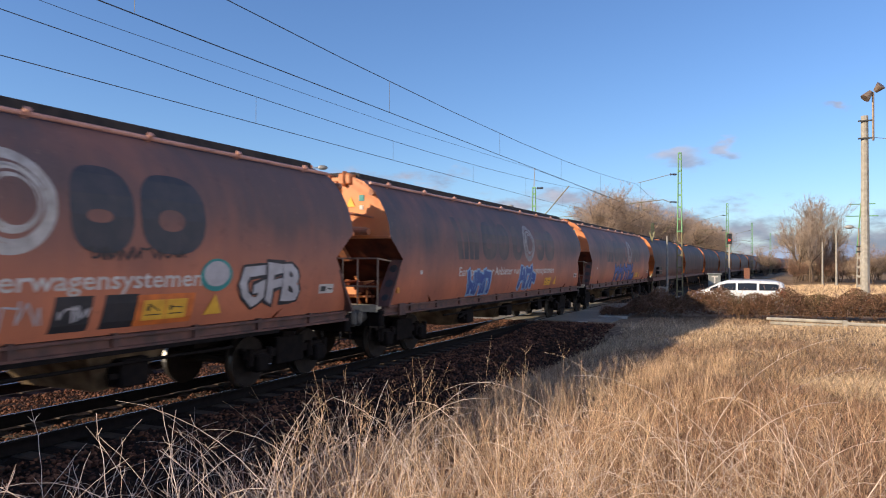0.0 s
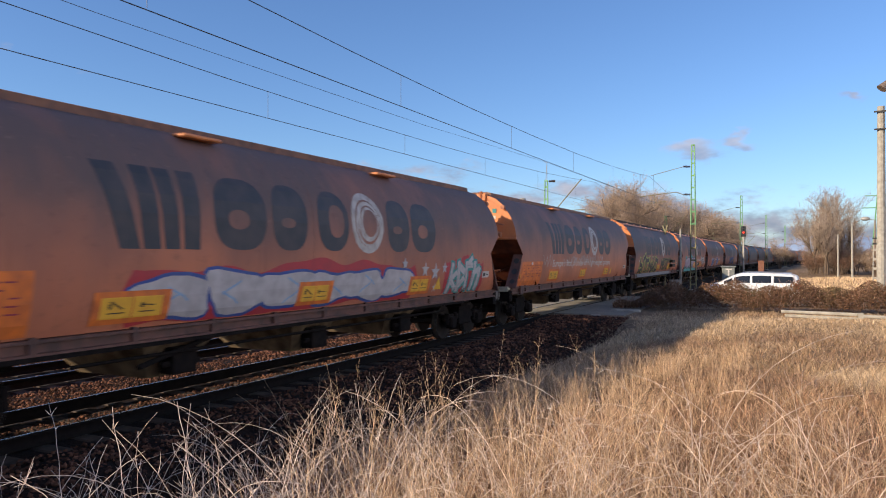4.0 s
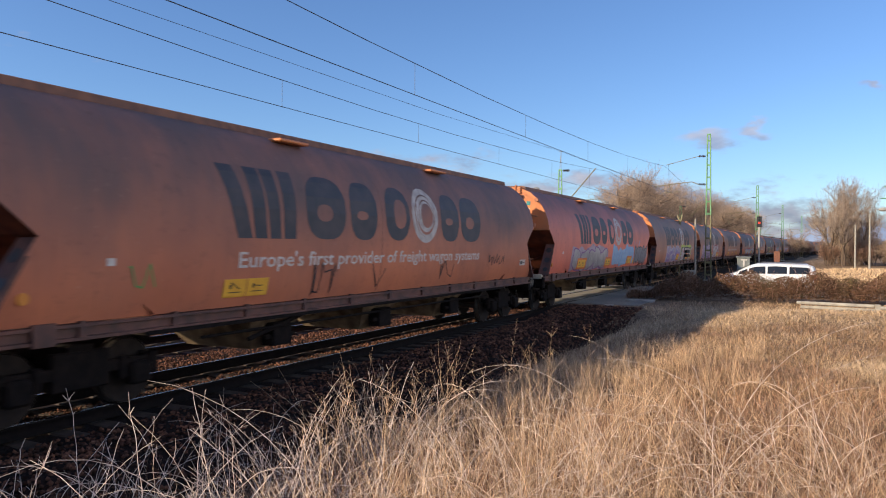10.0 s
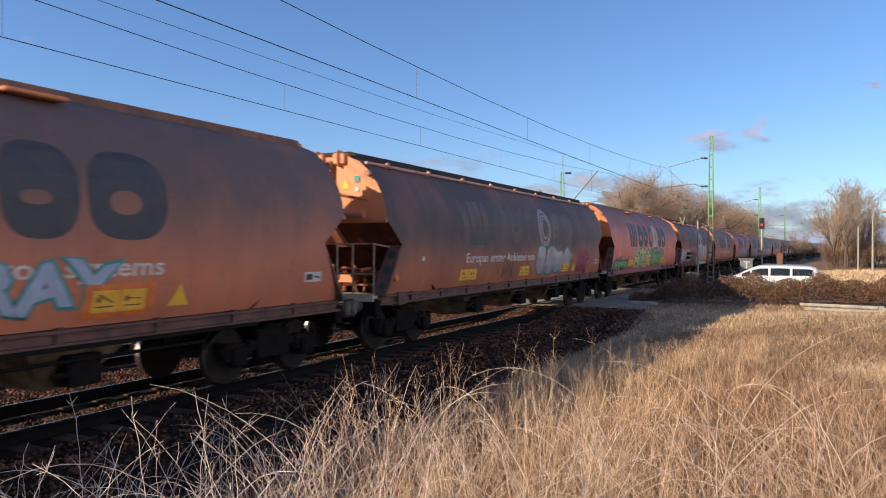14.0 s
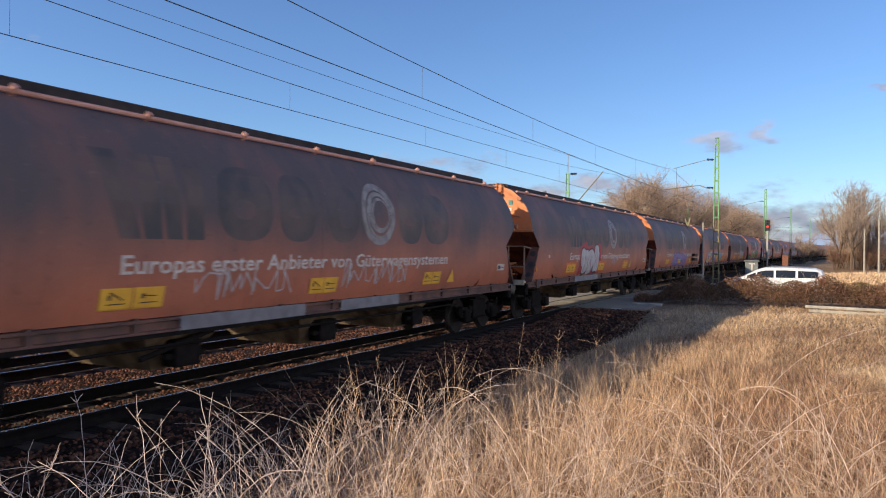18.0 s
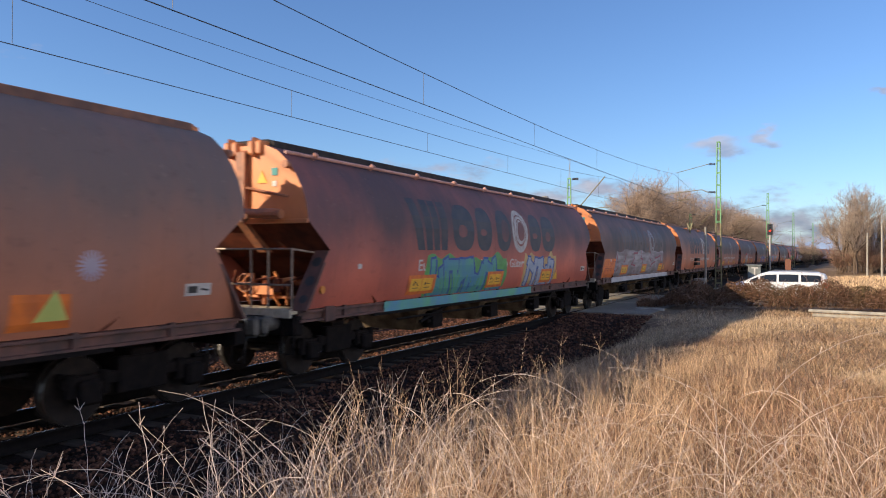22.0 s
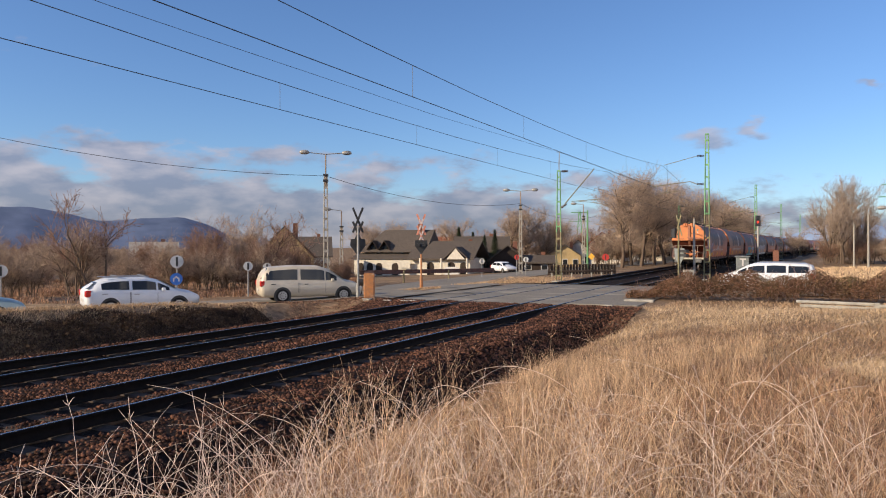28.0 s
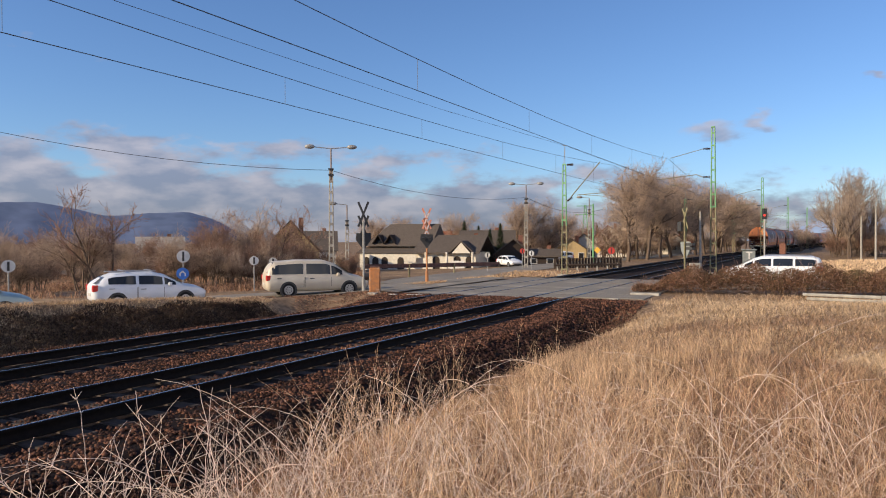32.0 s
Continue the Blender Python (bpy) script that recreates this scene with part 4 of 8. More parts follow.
def oval(cy, cz, ry, rz, n=24, power=2.0):
    out = []
    for i in range(n):
        t = 2 * math.pi * i / n
        c, s = math.cos(t), math.sin(t)
        out.append((cy + ry * math.copysign(abs(c) ** (2 / power), c), cz + rz * math.copysign(abs(s) ** (2 / power), s)))
    return out


def lettering(text, height, fat=None):
    cu = bpy.data.curves.new("txt", "FONT")
    cu.body, cu.size, cu.resolution_u = text, height, 2
    cu.offset = height * 0.012 if fat is None else fat
    ob = bpy.data.objects.new("txt", cu)
    scene.collection.objects.link(ob)
    me = bpy.data.meshes.new_from_object(ob.evaluated_get(bpy.context.evaluated_depsgraph_get()))
    bpy.data.objects.remove(ob)
    bm = bmesh.new()
    bm.from_mesh(me)
    bpy.data.meshes.remove(me)
    return bm


def slogan(w, text, y0, y1, z, mat, lift=0.004, height=0.36, name="slogan"):
    bm = lettering(text, height)
    lo, hi = min(v.co.x for v in bm.verts), max(v.co.x for v in bm.verts)
    for v in bm.verts:
        v.co = Vector((0, y0 + (v.co.x - lo) / (hi - lo) * (y1 - y0), z + v.co.y))
    return part(name, on_side(bm, lift), mat, w, "lettering along the wagon side")


def logo(w, faded, skip=()):
    """The owner's mark as plain dark shapes and a pale ring."""
    dark, pale = (M["navy_faded"], M["ring_faded"]) if faded else (M["navy"], M["ring"])
    z0, h = 2.37, 1.17
    spans = ((-5.3, -3.4), (-3.17, -1.92), (-1.76, -0.76), (-0.42, 0.64), (0.76, 2.03), (2.2, 3.22), (3.33, 4.6))
    for i, (a, b) in enumerate(spans):
        if i in skip:
            continue
        c = (a + b) / 2
        if i == 0:
            # slanting bars
            for top, foot, wd in ((0.0, 0.36, 0.38), (0.62, 0.76, 0.34), (1.02, 1.14, 0.32), (1.48, 1.50, 0.36)):
                bm = flat([((a + top, z0 + h), (a + top + wd, z0 + h), (a + foot + wd * 0.9, z0), (a + foot, z0))])
                part("mark_bar", on_side(bm, 0.004 + 0.0002 * top), dark, w, "plain dark bar of the owner's mark")
        elif i == 4:
            for r0, r1, dy, dz in ((0.64, 0.50, 0.0, 0.0), (0.48, 0.43, 0.02, -0.02), (0.41, 0.36, 0.03, 0.02), (0.34, 0.29, 0.05, 0.0)):
                bm = holed(oval(c + dy, z0 + 0.6 + dz, r0, r0, 36), oval(c + dy * 1.6, z0 + 0.6 + dz, r1, r1, 36))
                part("mark_ring", on_side(bm, 0.004), pale, w, "pale ring of the owner's mark")
        elif i == 3:
            bm = holed(oval(c, z0 + h / 2, (b - a) / 2, h / 2, 28, 2.4), oval(c + 0.1, z0 + h / 2, 0.26, 0.32, 28, 2.4))
            part("mark_block", on_side(bm, 0.004), dark, w, "plain dark block of the owner's mark")
        else:
            # a rounded block with one slot
            tall = 0.16 if i in (1, 6) else 0.09
            bm = holed(oval(c, z0 + h / 2, (b - a) / 2, h / 2, 28, 2.7), oval(c - 0.06, z0 + h * 0.42, (b - a) * 0.2, tall, 28, 2.2))
            part("mark_block", on_side(bm, 0.004), dark, w, "plain dark block of the owner's mark")
    return w


def markings(w, panel, ground=True, fields=(0, 1, 2)):
    """Yellow and orange notice fields, plates and the reflector along the lower side."""
    for q0 in fields:
        y, ln = ((-5.2, 1.06), (-0.86, 0.86), (3.42, 0.86))[q0]
        if ground:
            part("notice_ground", on_side(flat([((y - 0.12, 1.36), (y + ln + 0.12, 1.36), (y + ln + 0.14, 1.80), (y - 0.1, 1.80))]), 0.017), M["label_orange"], w, "clean orange ground of a notice")
        half = ln / 2
        for q in (0, 1):
            a = y + q * half
            part("notice_field", on_side(flat([((a + 0.012, 1.43), (a + half - 0.012, 1.43), (a + half - 0.012, 1.72), (a + 0.012, 1.72))]), 0.019), M["yellow"], w, "yellow notice field")
            c = a + half / 2
            sg = 1 if q else -1
            bars = [((c - 0.14, 1.50), (c + 0.14, 1.50), (c + 0.14, 1.515), (c - 0.14, 1.515)), ((c - 0.12, 1.60), (c + 0.12 * sg, 1.585), (c + 0.12 * sg, 1.6), (c - 0.12, 1.615)) if sg > 0 else ((c - 0.12, 1.66), (c - 0.09, 1.67), (c + 0.12, 1.56), (c + 0.10, 1.55)), ((c - 0.13, 1.57), (c - 0.08, 1.56), (c - 0.08, 1.64), (c - 0.13, 1.63))]
            part("notice_writing", on_side(flat(bars), 0.021), M["black"], w)
    if 2 in fields:
        part("warning_triangle", on_side(flat([((4.66, 1.44), (5.06, 1.44), (4.86, 1.76))]), 0.019), M["yellow"], w, "yellow warning triangle")
    if panel:
        part("data_field", on_side(flat([((-8.66, 1.30), (-6.15, 1.30), (-6.15, 2.10), (-8.28, 2.10))]), 0.004), M["label_orange"], w, "clean orange data field")
    for y in (-0.57,):
        part("weld_seam", on_side(flat([((y, 1.3), (y + 0.014, 1.3), (y + 0.014, 3.6), (y, 3.6))]), 0.004), M["sill"], w, "vertical weld seam")
    rs = random.Random(5)
    bars = []
    for r in range(5):
        yy = -8.1
        while yy < -6.4:
            ln = rs.uniform(0.04, 0.2)
            bars.append(((yy, 1.58 + r * 0.095), (yy + ln, 1.58 + r * 0.095), (yy + ln, 1.6 + r * 0.095), (yy, 1.6 + r * 0.095)))
            yy += ln + rs.uniform(0.03, 0.35)
    if panel:
        part("data_writing", on_side(flat(bars), 0.007), M["g_maroon"], w, "rows of small dark writing")
    part("white_plate", on_side(flat([((-7.35, 1.98), (-7.22, 1.98), (-7.22, 2.08), (-7.35, 2.08))]), 0.006), M["white"], w, "small white plate")
    part("white_plate", on_side(flat([((7.75, 1.66), (8.25, 1.66), (8.25, 1.84), (7.75, 1.84))]), 0.006), M["white"], w, "small white plate")
    part("plate_writing", on_side(flat([((7.8, 1.70), (7.98, 1.70), (7.98, 1.80), (7.8, 1.80)), ((8.04, 1.74), (8.2, 1.72), (8.2, 1.75), (8.04, 1.77))]), 0.009), M["black"], w)
    bm = tubes(((1.4, -8.45, 1.62), (1.46, -8.45, 1.62), 0.075), n=14)
    part("reflector", bm, M["g_orange"], w, "round orange reflector")
    part("chalk_board", boxes((1.36, 1.42, -8.3, -8.0, 1.02, 1.30), bevel=0.008), M["sill"], w)


def bar(p, q, th, ext):
    """A thick stroke from p to q with cut ends, as one polygon."""
    dy, dz = q[0] - p[0], q[1] - p[1]
    ln = math.hypot(dy, dz) + 1e-6
    uy, uz = dy / ln, dz / ln
    ny, nz = -uz * th / 2, uy * th / 2
    e = ext
    pts = [(p[0] - uy * e + ny, p[1] - uz * e + nz), (p[0] - uy * e * 1.3 - ny, p[1] - uz * e * 1.3 - nz), (q[0] + uy * e * 1.3 - ny * 0.8, q[1] + uz * e * 1.3 - nz * 0.8), (q[0] + uy * e + ny * 1.1, q[1] + uz * e + nz * 1.1)]
    return [(y, max(1.29, z)) for y, z in pts]


def cloud(y0, y1, z0, z1, rs, n=30, bump=0.1):
    ph = [rs.uniform(0, 6.28) for _ in range(4)]
    wave = lambda u: bump * (0.5 * math.sin(u * 9 + ph[0]) + 0.35 * math.sin(u * 23 + ph[1]) + 0.25 * math.sin(u * 41 + ph[2]))
    top = [(y0 + (y1 - y0) * i / n, z1 + wave(i / n) - (0.45 * (z1 - z0) if i in (0, n) else 0)) for i in range(n + 1)]
    low = [(y0 + (y1 - y0) * i / n, max(1.285, z0 + 0.5 * wave(i / n + 2) + (0.3 * (z1 - z0) if i in (0, n) else 0))) for i in range(n + 1)]
    return [(low[i], low[i + 1], top[i + 1], top[i]) for i in range(n)]


def layered(polys, lift, step):
    """Strokes of one sprayed shape, each a hair above the last, as one mesh."""
    out = bmesh.new()
    for k, p in enumerate(polys):
        bm = on_side(flat([p]), lift + step * k)
        vs = {v: out.verts.new(v.co) for v in bm.verts}
        for f in bm.faces:
            out.faces.new([vs[v] for v in f.verts])
        bm.free()
    return out


def tag_piece(w, y0, y1, z0, z1, fill, edge, inner, n, seed, ground_col=None, style="block"):
    """One spray-can piece: swollen or angular overlapping shapes with outlines, a thrown shadow and highlights, unreadable."""
    rs = random.Random(seed)
    if ground_col:
        part("spray_ground", on_side(flat(cloud(y0 - 0.3, y1 + 0.3, max(1.29, z0 - 0.05), z1 + 0.1, rs, 44, 0.16)), 0.0055), M[ground_col], w, "sprayed background cloud")
    H = z1 - z0
    wd = (y1 - y0) / n
    gap = 0.003 / n
    for i in range(n):
        e_p, f_p, i_p = [], [], []
        cy, cz = y0 + wd * (i + 0.5), (z0 + z1) / 2 + rs.uniform(-0.04, 0.04) * H
        lean = rs.uniform(-0.2, 0.3)
        if style == "bubble":
            m = 26
            ph = [rs.uniform(0, 6.28) for _ in range(3)]

            def shape(grown):
                out = []
                for j in range(m):
                    t = 2 * math.pi * j / m
                    c, s = math.cos(t), math.sin(t)
                    k = 1 + 0.13 * math.sin(2 * t + ph[0]) + 0.12 * math.sin(3 * t + ph[1]) + 0.06 * math.sin(5 * t + ph[2])
                    yy = math.copysign(abs(c) ** 0.7, c) * (wd * 0.54 * k + grown)
                    zz = math.copysign(abs(s) ** 0.7, s) * (H * 0.46 * k + grown)
                    out.append((cy + yy + zz * lean, max(1.29, cz + zz)))
                return out
            e_p.append(shape(0.055))
            f_p.append(shape(0.0))
            for q in range(2):
                a, b = rs.uniform(-0.2, 0.2) * wd, rs.uniform(-0.25, 0.2) * H
                arc = [(cy + a + 0.16 * wd * math.sin(u * 1.3 + q * 3), cz + b + 0.16 * H * u) for u in (-1, -0.4, 0.2, 0.8)]
                i_p += [bar(p, v, 0.035, 0.012) for p, v in zip(arc, arc[1:])]
        else:
            # two uprights, joined by slanting strokes
            th = min(0.25, 0.33 * wd) * rs.uniform(0.9, 1.15)
            xl, xr = cy - wd * 0.33, cy + wd * 0.33
            ll, lr = rs.uniform(-0.16, 0.2) * wd, rs.uniform(-0.16, 0.2) * wd
            strokes = [((xl - ll, cz - 0.46 * H), (xl + ll, cz + 0.46 * H))]
            if rs.random() < 0.75:
                strokes.append(((xr - lr, cz - 0.46 * H), (xr + lr, cz + rs.uniform(0.1, 0.46) * H)))
            for q in range(rs.choice((1, 2, 2))):
                za = rs.choice((-0.4, -0.05, 0.1, 0.38)) * H
                strokes.append(((xl, cz + za), (xr, cz + za + rs.uniform(-0.35, 0.35) * H)))
            for q, (p, v) in enumerate(strokes):
                e_p.append(bar((p[0] + 0.07, p[1] - 0.05), (v[0] + 0.07, v[1] - 0.05), th + 0.05, th * 0.3 + 0.03))
                e_p.append(bar(p, v, th + 0.1, th * 0.35 + 0.05))
                f_p.append(bar(p, v, th, th * 0.35))
                if q < 2:
                    u, k = rs.uniform(0.05, 0.2), rs.uniform(0.5, 0.9)
                    i_p.append(bar((p[0] + (v[0] - p[0]) * u - 0.25 * th, p[1] + (v[1] - p[1]) * u), (p[0] + (v[0] - p[0]) * k - 0.25 * th, p[1] + (v[1] - p[1]) * k), 0.03, 0.0))
        # layers of paint stacked so that neighbours overlap cleanly
        part("spray_edge", layered(e_p, 0.0065 + gap * i, gap / 16), M[edge], w)
        part("spray_fill", layered(f_p, 0.0105 + gap * i, gap / 8), M[fill], w)
        if i_p:
            part("spray_stroke", layered(i_p, 0.0140 + gap * i * 0.5, gap / 24), M[inner], w)


def sprayed_word(w, text, y0, y1, z0, z1, layers):
    """Fat sprayed letters: rings of paint from the outermost inwards, (how far each letter is swollen, material)."""
    for q, (grown, mt) in enumerate(layers):
        bm = lettering(text, 1.0, grown)
        if q == 0:
            xs, zs = [v.co.x for v in bm.verts], [v.co.y for v in bm.verts]
            x0, x1, b0, b1 = min(xs), max(xs), min(zs), max(zs)
        for v in bm.verts:
            k = (v.co.x - x0) / (x1 - x0)
            v.co = Vector((0, y0 + k * (y1 - y0), max(1.29, z0 + (v.co.y - b0) / (b1 - b0) * (z1 - z0) + 0.05 * math.sin(k * 19))))
        part("spray_letters", on_side(bm, 0.0145 + 0.0008 * q), M[mt], w, "fat sprayed letters")


def scribble(w, y0, y1, z, mat, seed, size=1.0):
    """A quick tag of joined loops in one thin line, unreadable."""
    rs = random.Random(seed)
    pts, y, up = [], y0, True
    while y < y1:
        pts.append((y, z + size * (rs.uniform(0.2, 0.34) if up else rs.uniform(-0.04, 0.08))))
        y += rs.uniform(-0.03, 0.2) * size
        up = not up if rs.random() < 0.8 else up
    part("spray_scribble", layered([bar(p, q, 0.027, 0.006) for p, q in zip(pts, pts[1:])], 0.0122, 0.00001), M[mat], w)


EN, DE = "Europe's first provider of freight wagon systems", "Europas erster Anbieter von Güterwagensystemen"
# from the last wagon forwards: paint, hatch, slogan, faded mark, skipped shapes, data field, orange notice grounds, notices,
# spray pieces (y0, y1, z0, z1, fill, edge, inner, count, ground, style)
ALL3 = (0, 1, 2)
STOCK = (
    ("paint_rust", "roof_dark", DE, False, (), True, False, ALL3, [(-7.9, -6.0, 2.08, 2.85, "g_lilac", "g_black", "g_mist", 2, None, "block"), (-5.95, -3.9, 1.33, 2.45, "g_lilac", "g_black", "g_white", 3, None, "block")]),
    ("paint_orange", "roof_brown", EN, False, (), True, False, ALL3, []),
    ("paint_maroon", "roof_dark", DE, False, (), False, True, ALL3, [(-4.3, 0.1, 1.32, 2.08, "g_sea", "g_deep", "g_green", 6, "g_green", "block"), (2.0, 4.5, 1.36, 2.12, "g_pale", "g_deep", "g_white", 4, "g_sand", "block")]),
    ("paint_sooty", "roof_dark", "", True, (), True, True, ALL3, []),
    ("paint_brown", "roof_brown", EN, False, (), False, False, (), []),
    ("paint_dark", "roof_dark", DE, True, (), False, False, ALL3, []),
    ("paint_dark", "roof_dark", DE, True, (), False, True, ALL3, [(-3.4, -0.9, 1.30, 2.35, "g_white", "g_black", "g_maroon", 3, "g_red", "bubble")]),
    ("paint_dark", "roof_dark", DE, True, (), False, False, ALL3, [(-2.8, 2.4, 1.4, 2.0, "g_violet", "g_deep", "g_blue", 6, None, "block")]),
    ("paint_brown", "roof_brown", EN, False, (), False, True, ALL3, [(-6.0, -0.5, 1.34, 1.98, "g_violet", "g_blue", "g_pink", 6, "g_sun", "block")]),
    ("paint_sooty", "roof_dark", DE, True, (), False, False, ALL3, [(0.6, 4.2, 1.40, 2.28, "g_chrome", "g_teal", "g_white", 4, None, "bubble"), (5.3, 6.8, 1.5, 2.15, "g_maroon", "g_maroon", "g_pink", 3, None, "block")]),
    ("paint_red", "roof_brown", "", False, (), False, True, ALL3, [(-8.0, -5.4, 1.32, 1.72, "g_green", "g_black", "g_white", 3, "g_grey", "bubble"), (-3.9, 0.2, 1.33, 2.16, "g_sun", "g_black", "g_green", 4, "g_mist", "block"), (0.2, 4.0, 1.40, 2.20, "g_green", "g_black", "g_lime", 5, "g_mist", "block")]),
    ("paint_maroon", "roof_dark", "", False, (), False, True, ALL3, [(-8.2, -4.7, 1.32, 2.25, "g_mist", "g_maroon", "g_purple", 4, None, "bubble"), (-4.1, -0.9, 1.32, 1.98, "g_black", "g_grey", "g_grey", 5, None, "block"), (-0.4, 4.6, 1.33, 2.50, "g_chrome", "g_black", "g_white", 4, "g_white", "block"), (5.0, 7.1, 1.5, 2.15, "g_grey", "g_black", "g_white", 4, None, "bubble")]),
    ("paint_brown", "roof_brown", EN, False, (), False, False, (0,), []),
    ("paint_red", "roof_brown", "", False, (), False, True, ALL3, [(-5.9, -0.8, 1.32, 2.15, "g_chrome", "g_purple", "g_white", 5, "g_mist", "bubble"), (5.1, 8.0, 1.36, 2.3, "g_grey", "g_black", "g_black", 5, None, "bubble")]),
    ("paint_orange", "roof_brown", EN, False, (), False, True, (1, 2), [(-4.6, 0.4, 1.32, 2.16, "g_violet", "g_white", "g_purple", 5, "g_mist", "block")]),
    ("paint_orange", "roof_brown", "", False, (), False, True, (1, 2), [(-6.8, -1.0, 1.33, 2.28, "g_lilac", "g_purple", "g_mist", 5, "g_mist", "block"), (0.3, 5.0, 1.42, 2.34, "g_white", "g_maroon", "g_red", 6, "g_maroon", "block")]),
    ("paint_orange", "roof_brown", DE, False, (), False, False, ALL3, []),
    ("paint_brown", "roof_brown", "", False, (), True, True, ALL3, [(-4.6, 3.4, 1.34, 2.02, "g_white", "g_deep", "g_blue", 6, "g_red", "bubble"), (5.5, 7.5, 1.36, 2.1, "g_white", "g_teal", "g_chrome", 4, "g_red", "block")]),
    ("paint_brown", "roof_brown", EN, False, (), True, True, ALL3, []),
    ("paint_dark", "roof_dark", "", False, (), False, True, (1, 2), [(-7.2, -0.8, 1.32, 2.16, "g_black", "g_lime", "g_maroon", 6, None, "block")]),
    ("paint_rust", "roof_dark", DE, False, (), False, True, (1, 2), [(-6.2, -0.1, 1.32, 2.2, "g_mist", "g_black", "g_pink", 5, "g_teal", "bubble")]),
    ("paint_dark", "roof_dark", DE, True, (), False, False, (2,), [(-4.2, -2.4, 1.4, 2.0, "g_deep", "g_blue", "g_blue", 3, None, "block"), (0.4, 2.2, 1.45, 2.1, "g_deep", "g_blue", "g_blue", 3, None, "block")]),
    ("paint_dark", "roof_dark", "", True, (), False, False, (2,), [(-3.0, 3.0, 1.4, 2.2, "g_deep", "g_black", "g_blue", 5, None, "block")]),
)
LABELS = {"paint_rust": "grimy rust-brown grain hopper wagon", "paint_sooty": "soot-blackened brown grain hopper wagon", "paint_maroon": "sooty maroon-red grain hopper wagon", "paint_dark": "sooty dark-brown grain hopper wagon", "paint_brown": "weathered brown-orange grain hopper wagon", "paint_red": "vivid red-orange grain hopper wagon", "paint_orange": "dusty orange grain hopper wagon"}

wagons = []
base_wagon = grain_wagon("paint_brown", "roof_brown")
for k in range(len(STOCK)):
    wagons.append(base_wagon if k == 0 else copy_thing(base_wagon, pose(NEAR, 0, 0)))
for k, (paint, hatch, words, faded, skip, panel, ground_on, fields, pieces) in enumerate(STOCK):
    w = wagons[k]
    for o in w.children:
        nm = o.name.split(".")[0]
        if nm in ("hopper_shell", "roof_hatch"):
            o.material_slots[0].link = "OBJECT"  # own coat, shared shape
            o.material_slots[0].material = M[paint if nm == "hopper_shell" else hatch]
    # either a railing or a pair of hoops on the end platform; a roller beside the dark hatches, plates on the brown ones
    drop = ("hand_hoop", "platform_rail", "hatch_plate") if hatch == "roof_dark" else ("handrail_post", "handrail", "hatch_roller")
    for o in [c for c in w.children if c.name.split(".")[0] in drop]:
        bpy.data.objects.remove(o)
    logo(w, faded, skip)
    markings(w, panel, ground_on, fields)
    if words:
        slogan(w, words, -4.9, 4.55, 1.90, M["white"])
    for j, (y0, y1, z0, z1, fill, edge, inner, n, gcol, style) in enumerate(pieces):
        tag_piece(w, y0, y1, z0, z1, fill, edge, inner, n, 100 * k + j, gcol, style)
    spray = "covered in spray paint" if pieces else "with pale lettering"
    tagged(w, LABELS[paint] + " " + spray, "freight wagon", "grain wagons of the train", "thing")

# what only the wagons beside the standing point carry
sprayed_word(wagons[20], "GFB", 5.35, 7.15, 1.5, 2.28, ((0.1, "g_black"), (0.045, "g_white")))
part("spray_disc", on_side(flat([oval(4.86, 2.06, 0.36, 0.26)]), 0.0144), M["g_teal"], wagons[20])
part("spray_disc", on_side(flat([oval(4.86, 2.08, 0.29, 0.2)]), 0.0152), M["g_white"], wagons[20])
for y in (2.0, 2.75):
    part("spray_patch", on_side(flat([((y, 1.36), (y + 0.56, 1.36), (y + 0.6, 1.82), (y + 0.04, 1.82))]), 0.007), M["g_black"], wagons[20], "dark sprayed patch")
scribble(wagons[20], 0.9, 1.9, 1.45, "g_white", 31)
scribble(wagons[20], 2.1, 2.6, 1.5, "g_white", 32, 0.6)
scribble(wagons[20], 2.4, 4.2, 2.3, "g_black", 33, 0.5)
part("painted_sill", boxes((1.381, 1.386, -6.8, 0.6, 1.05, 1.27)), M["g_teal"], wagons[20], "teal painted stretch of the sill")
sprayed_word(wagons[19], "METEOR", 0.5, 5.3, 1.36, 2.2, ((0.075, "g_black"), (0.035, "g_lime"), (0.018, "g_black")))
for q in range(14):
    rq = random.Random(q)
    part("spray_dot", on_side(flat([oval(rq.uniform(-5.6, 5.6), rq.uniform(2.14, 2.34), 0.05, 0.05, 12)]), 0.0062), M["g_mist" if q % 2 else "g_maroon"], wagons[19], "small sprayed dot")
part("painted_sill", boxes((1.381, 1.386, -7.4, 4.6, 1.05, 1.27)), M["g_grey"], wagons[19], "grey painted stretch of the sill")
sprayed_word(wagons[8], "STRAY", 0.7, 3.9, 1.46, 2.14, ((0.085, "g_teal"), (0.04, "g_pale")))
# a pale blue cloud beside the silver shapes, with drips
rs = random.Random(8)
bc = wagons[13]
part("spray_ground", on_side(flat(cloud(0.3, 4.9, 1.40, 2.22, rs, 40, 0.2)), 0.006), M["g_blue"], bc, "pale blue sprayed cloud")
for q in range(16):
    y = rs.uniform(0.5, 4.6)
    part("spray_drip", on_side(flat([bar((y, 2.1), (y + rs.uniform(-0.05, 0.05), rs.uniform(1.3, 1.5)), 0.03, 0.0)]), 0.0065), M["g_pale"], bc)
scribble(bc, 4.6, 6.6, 2.3, "g_mist", 13)
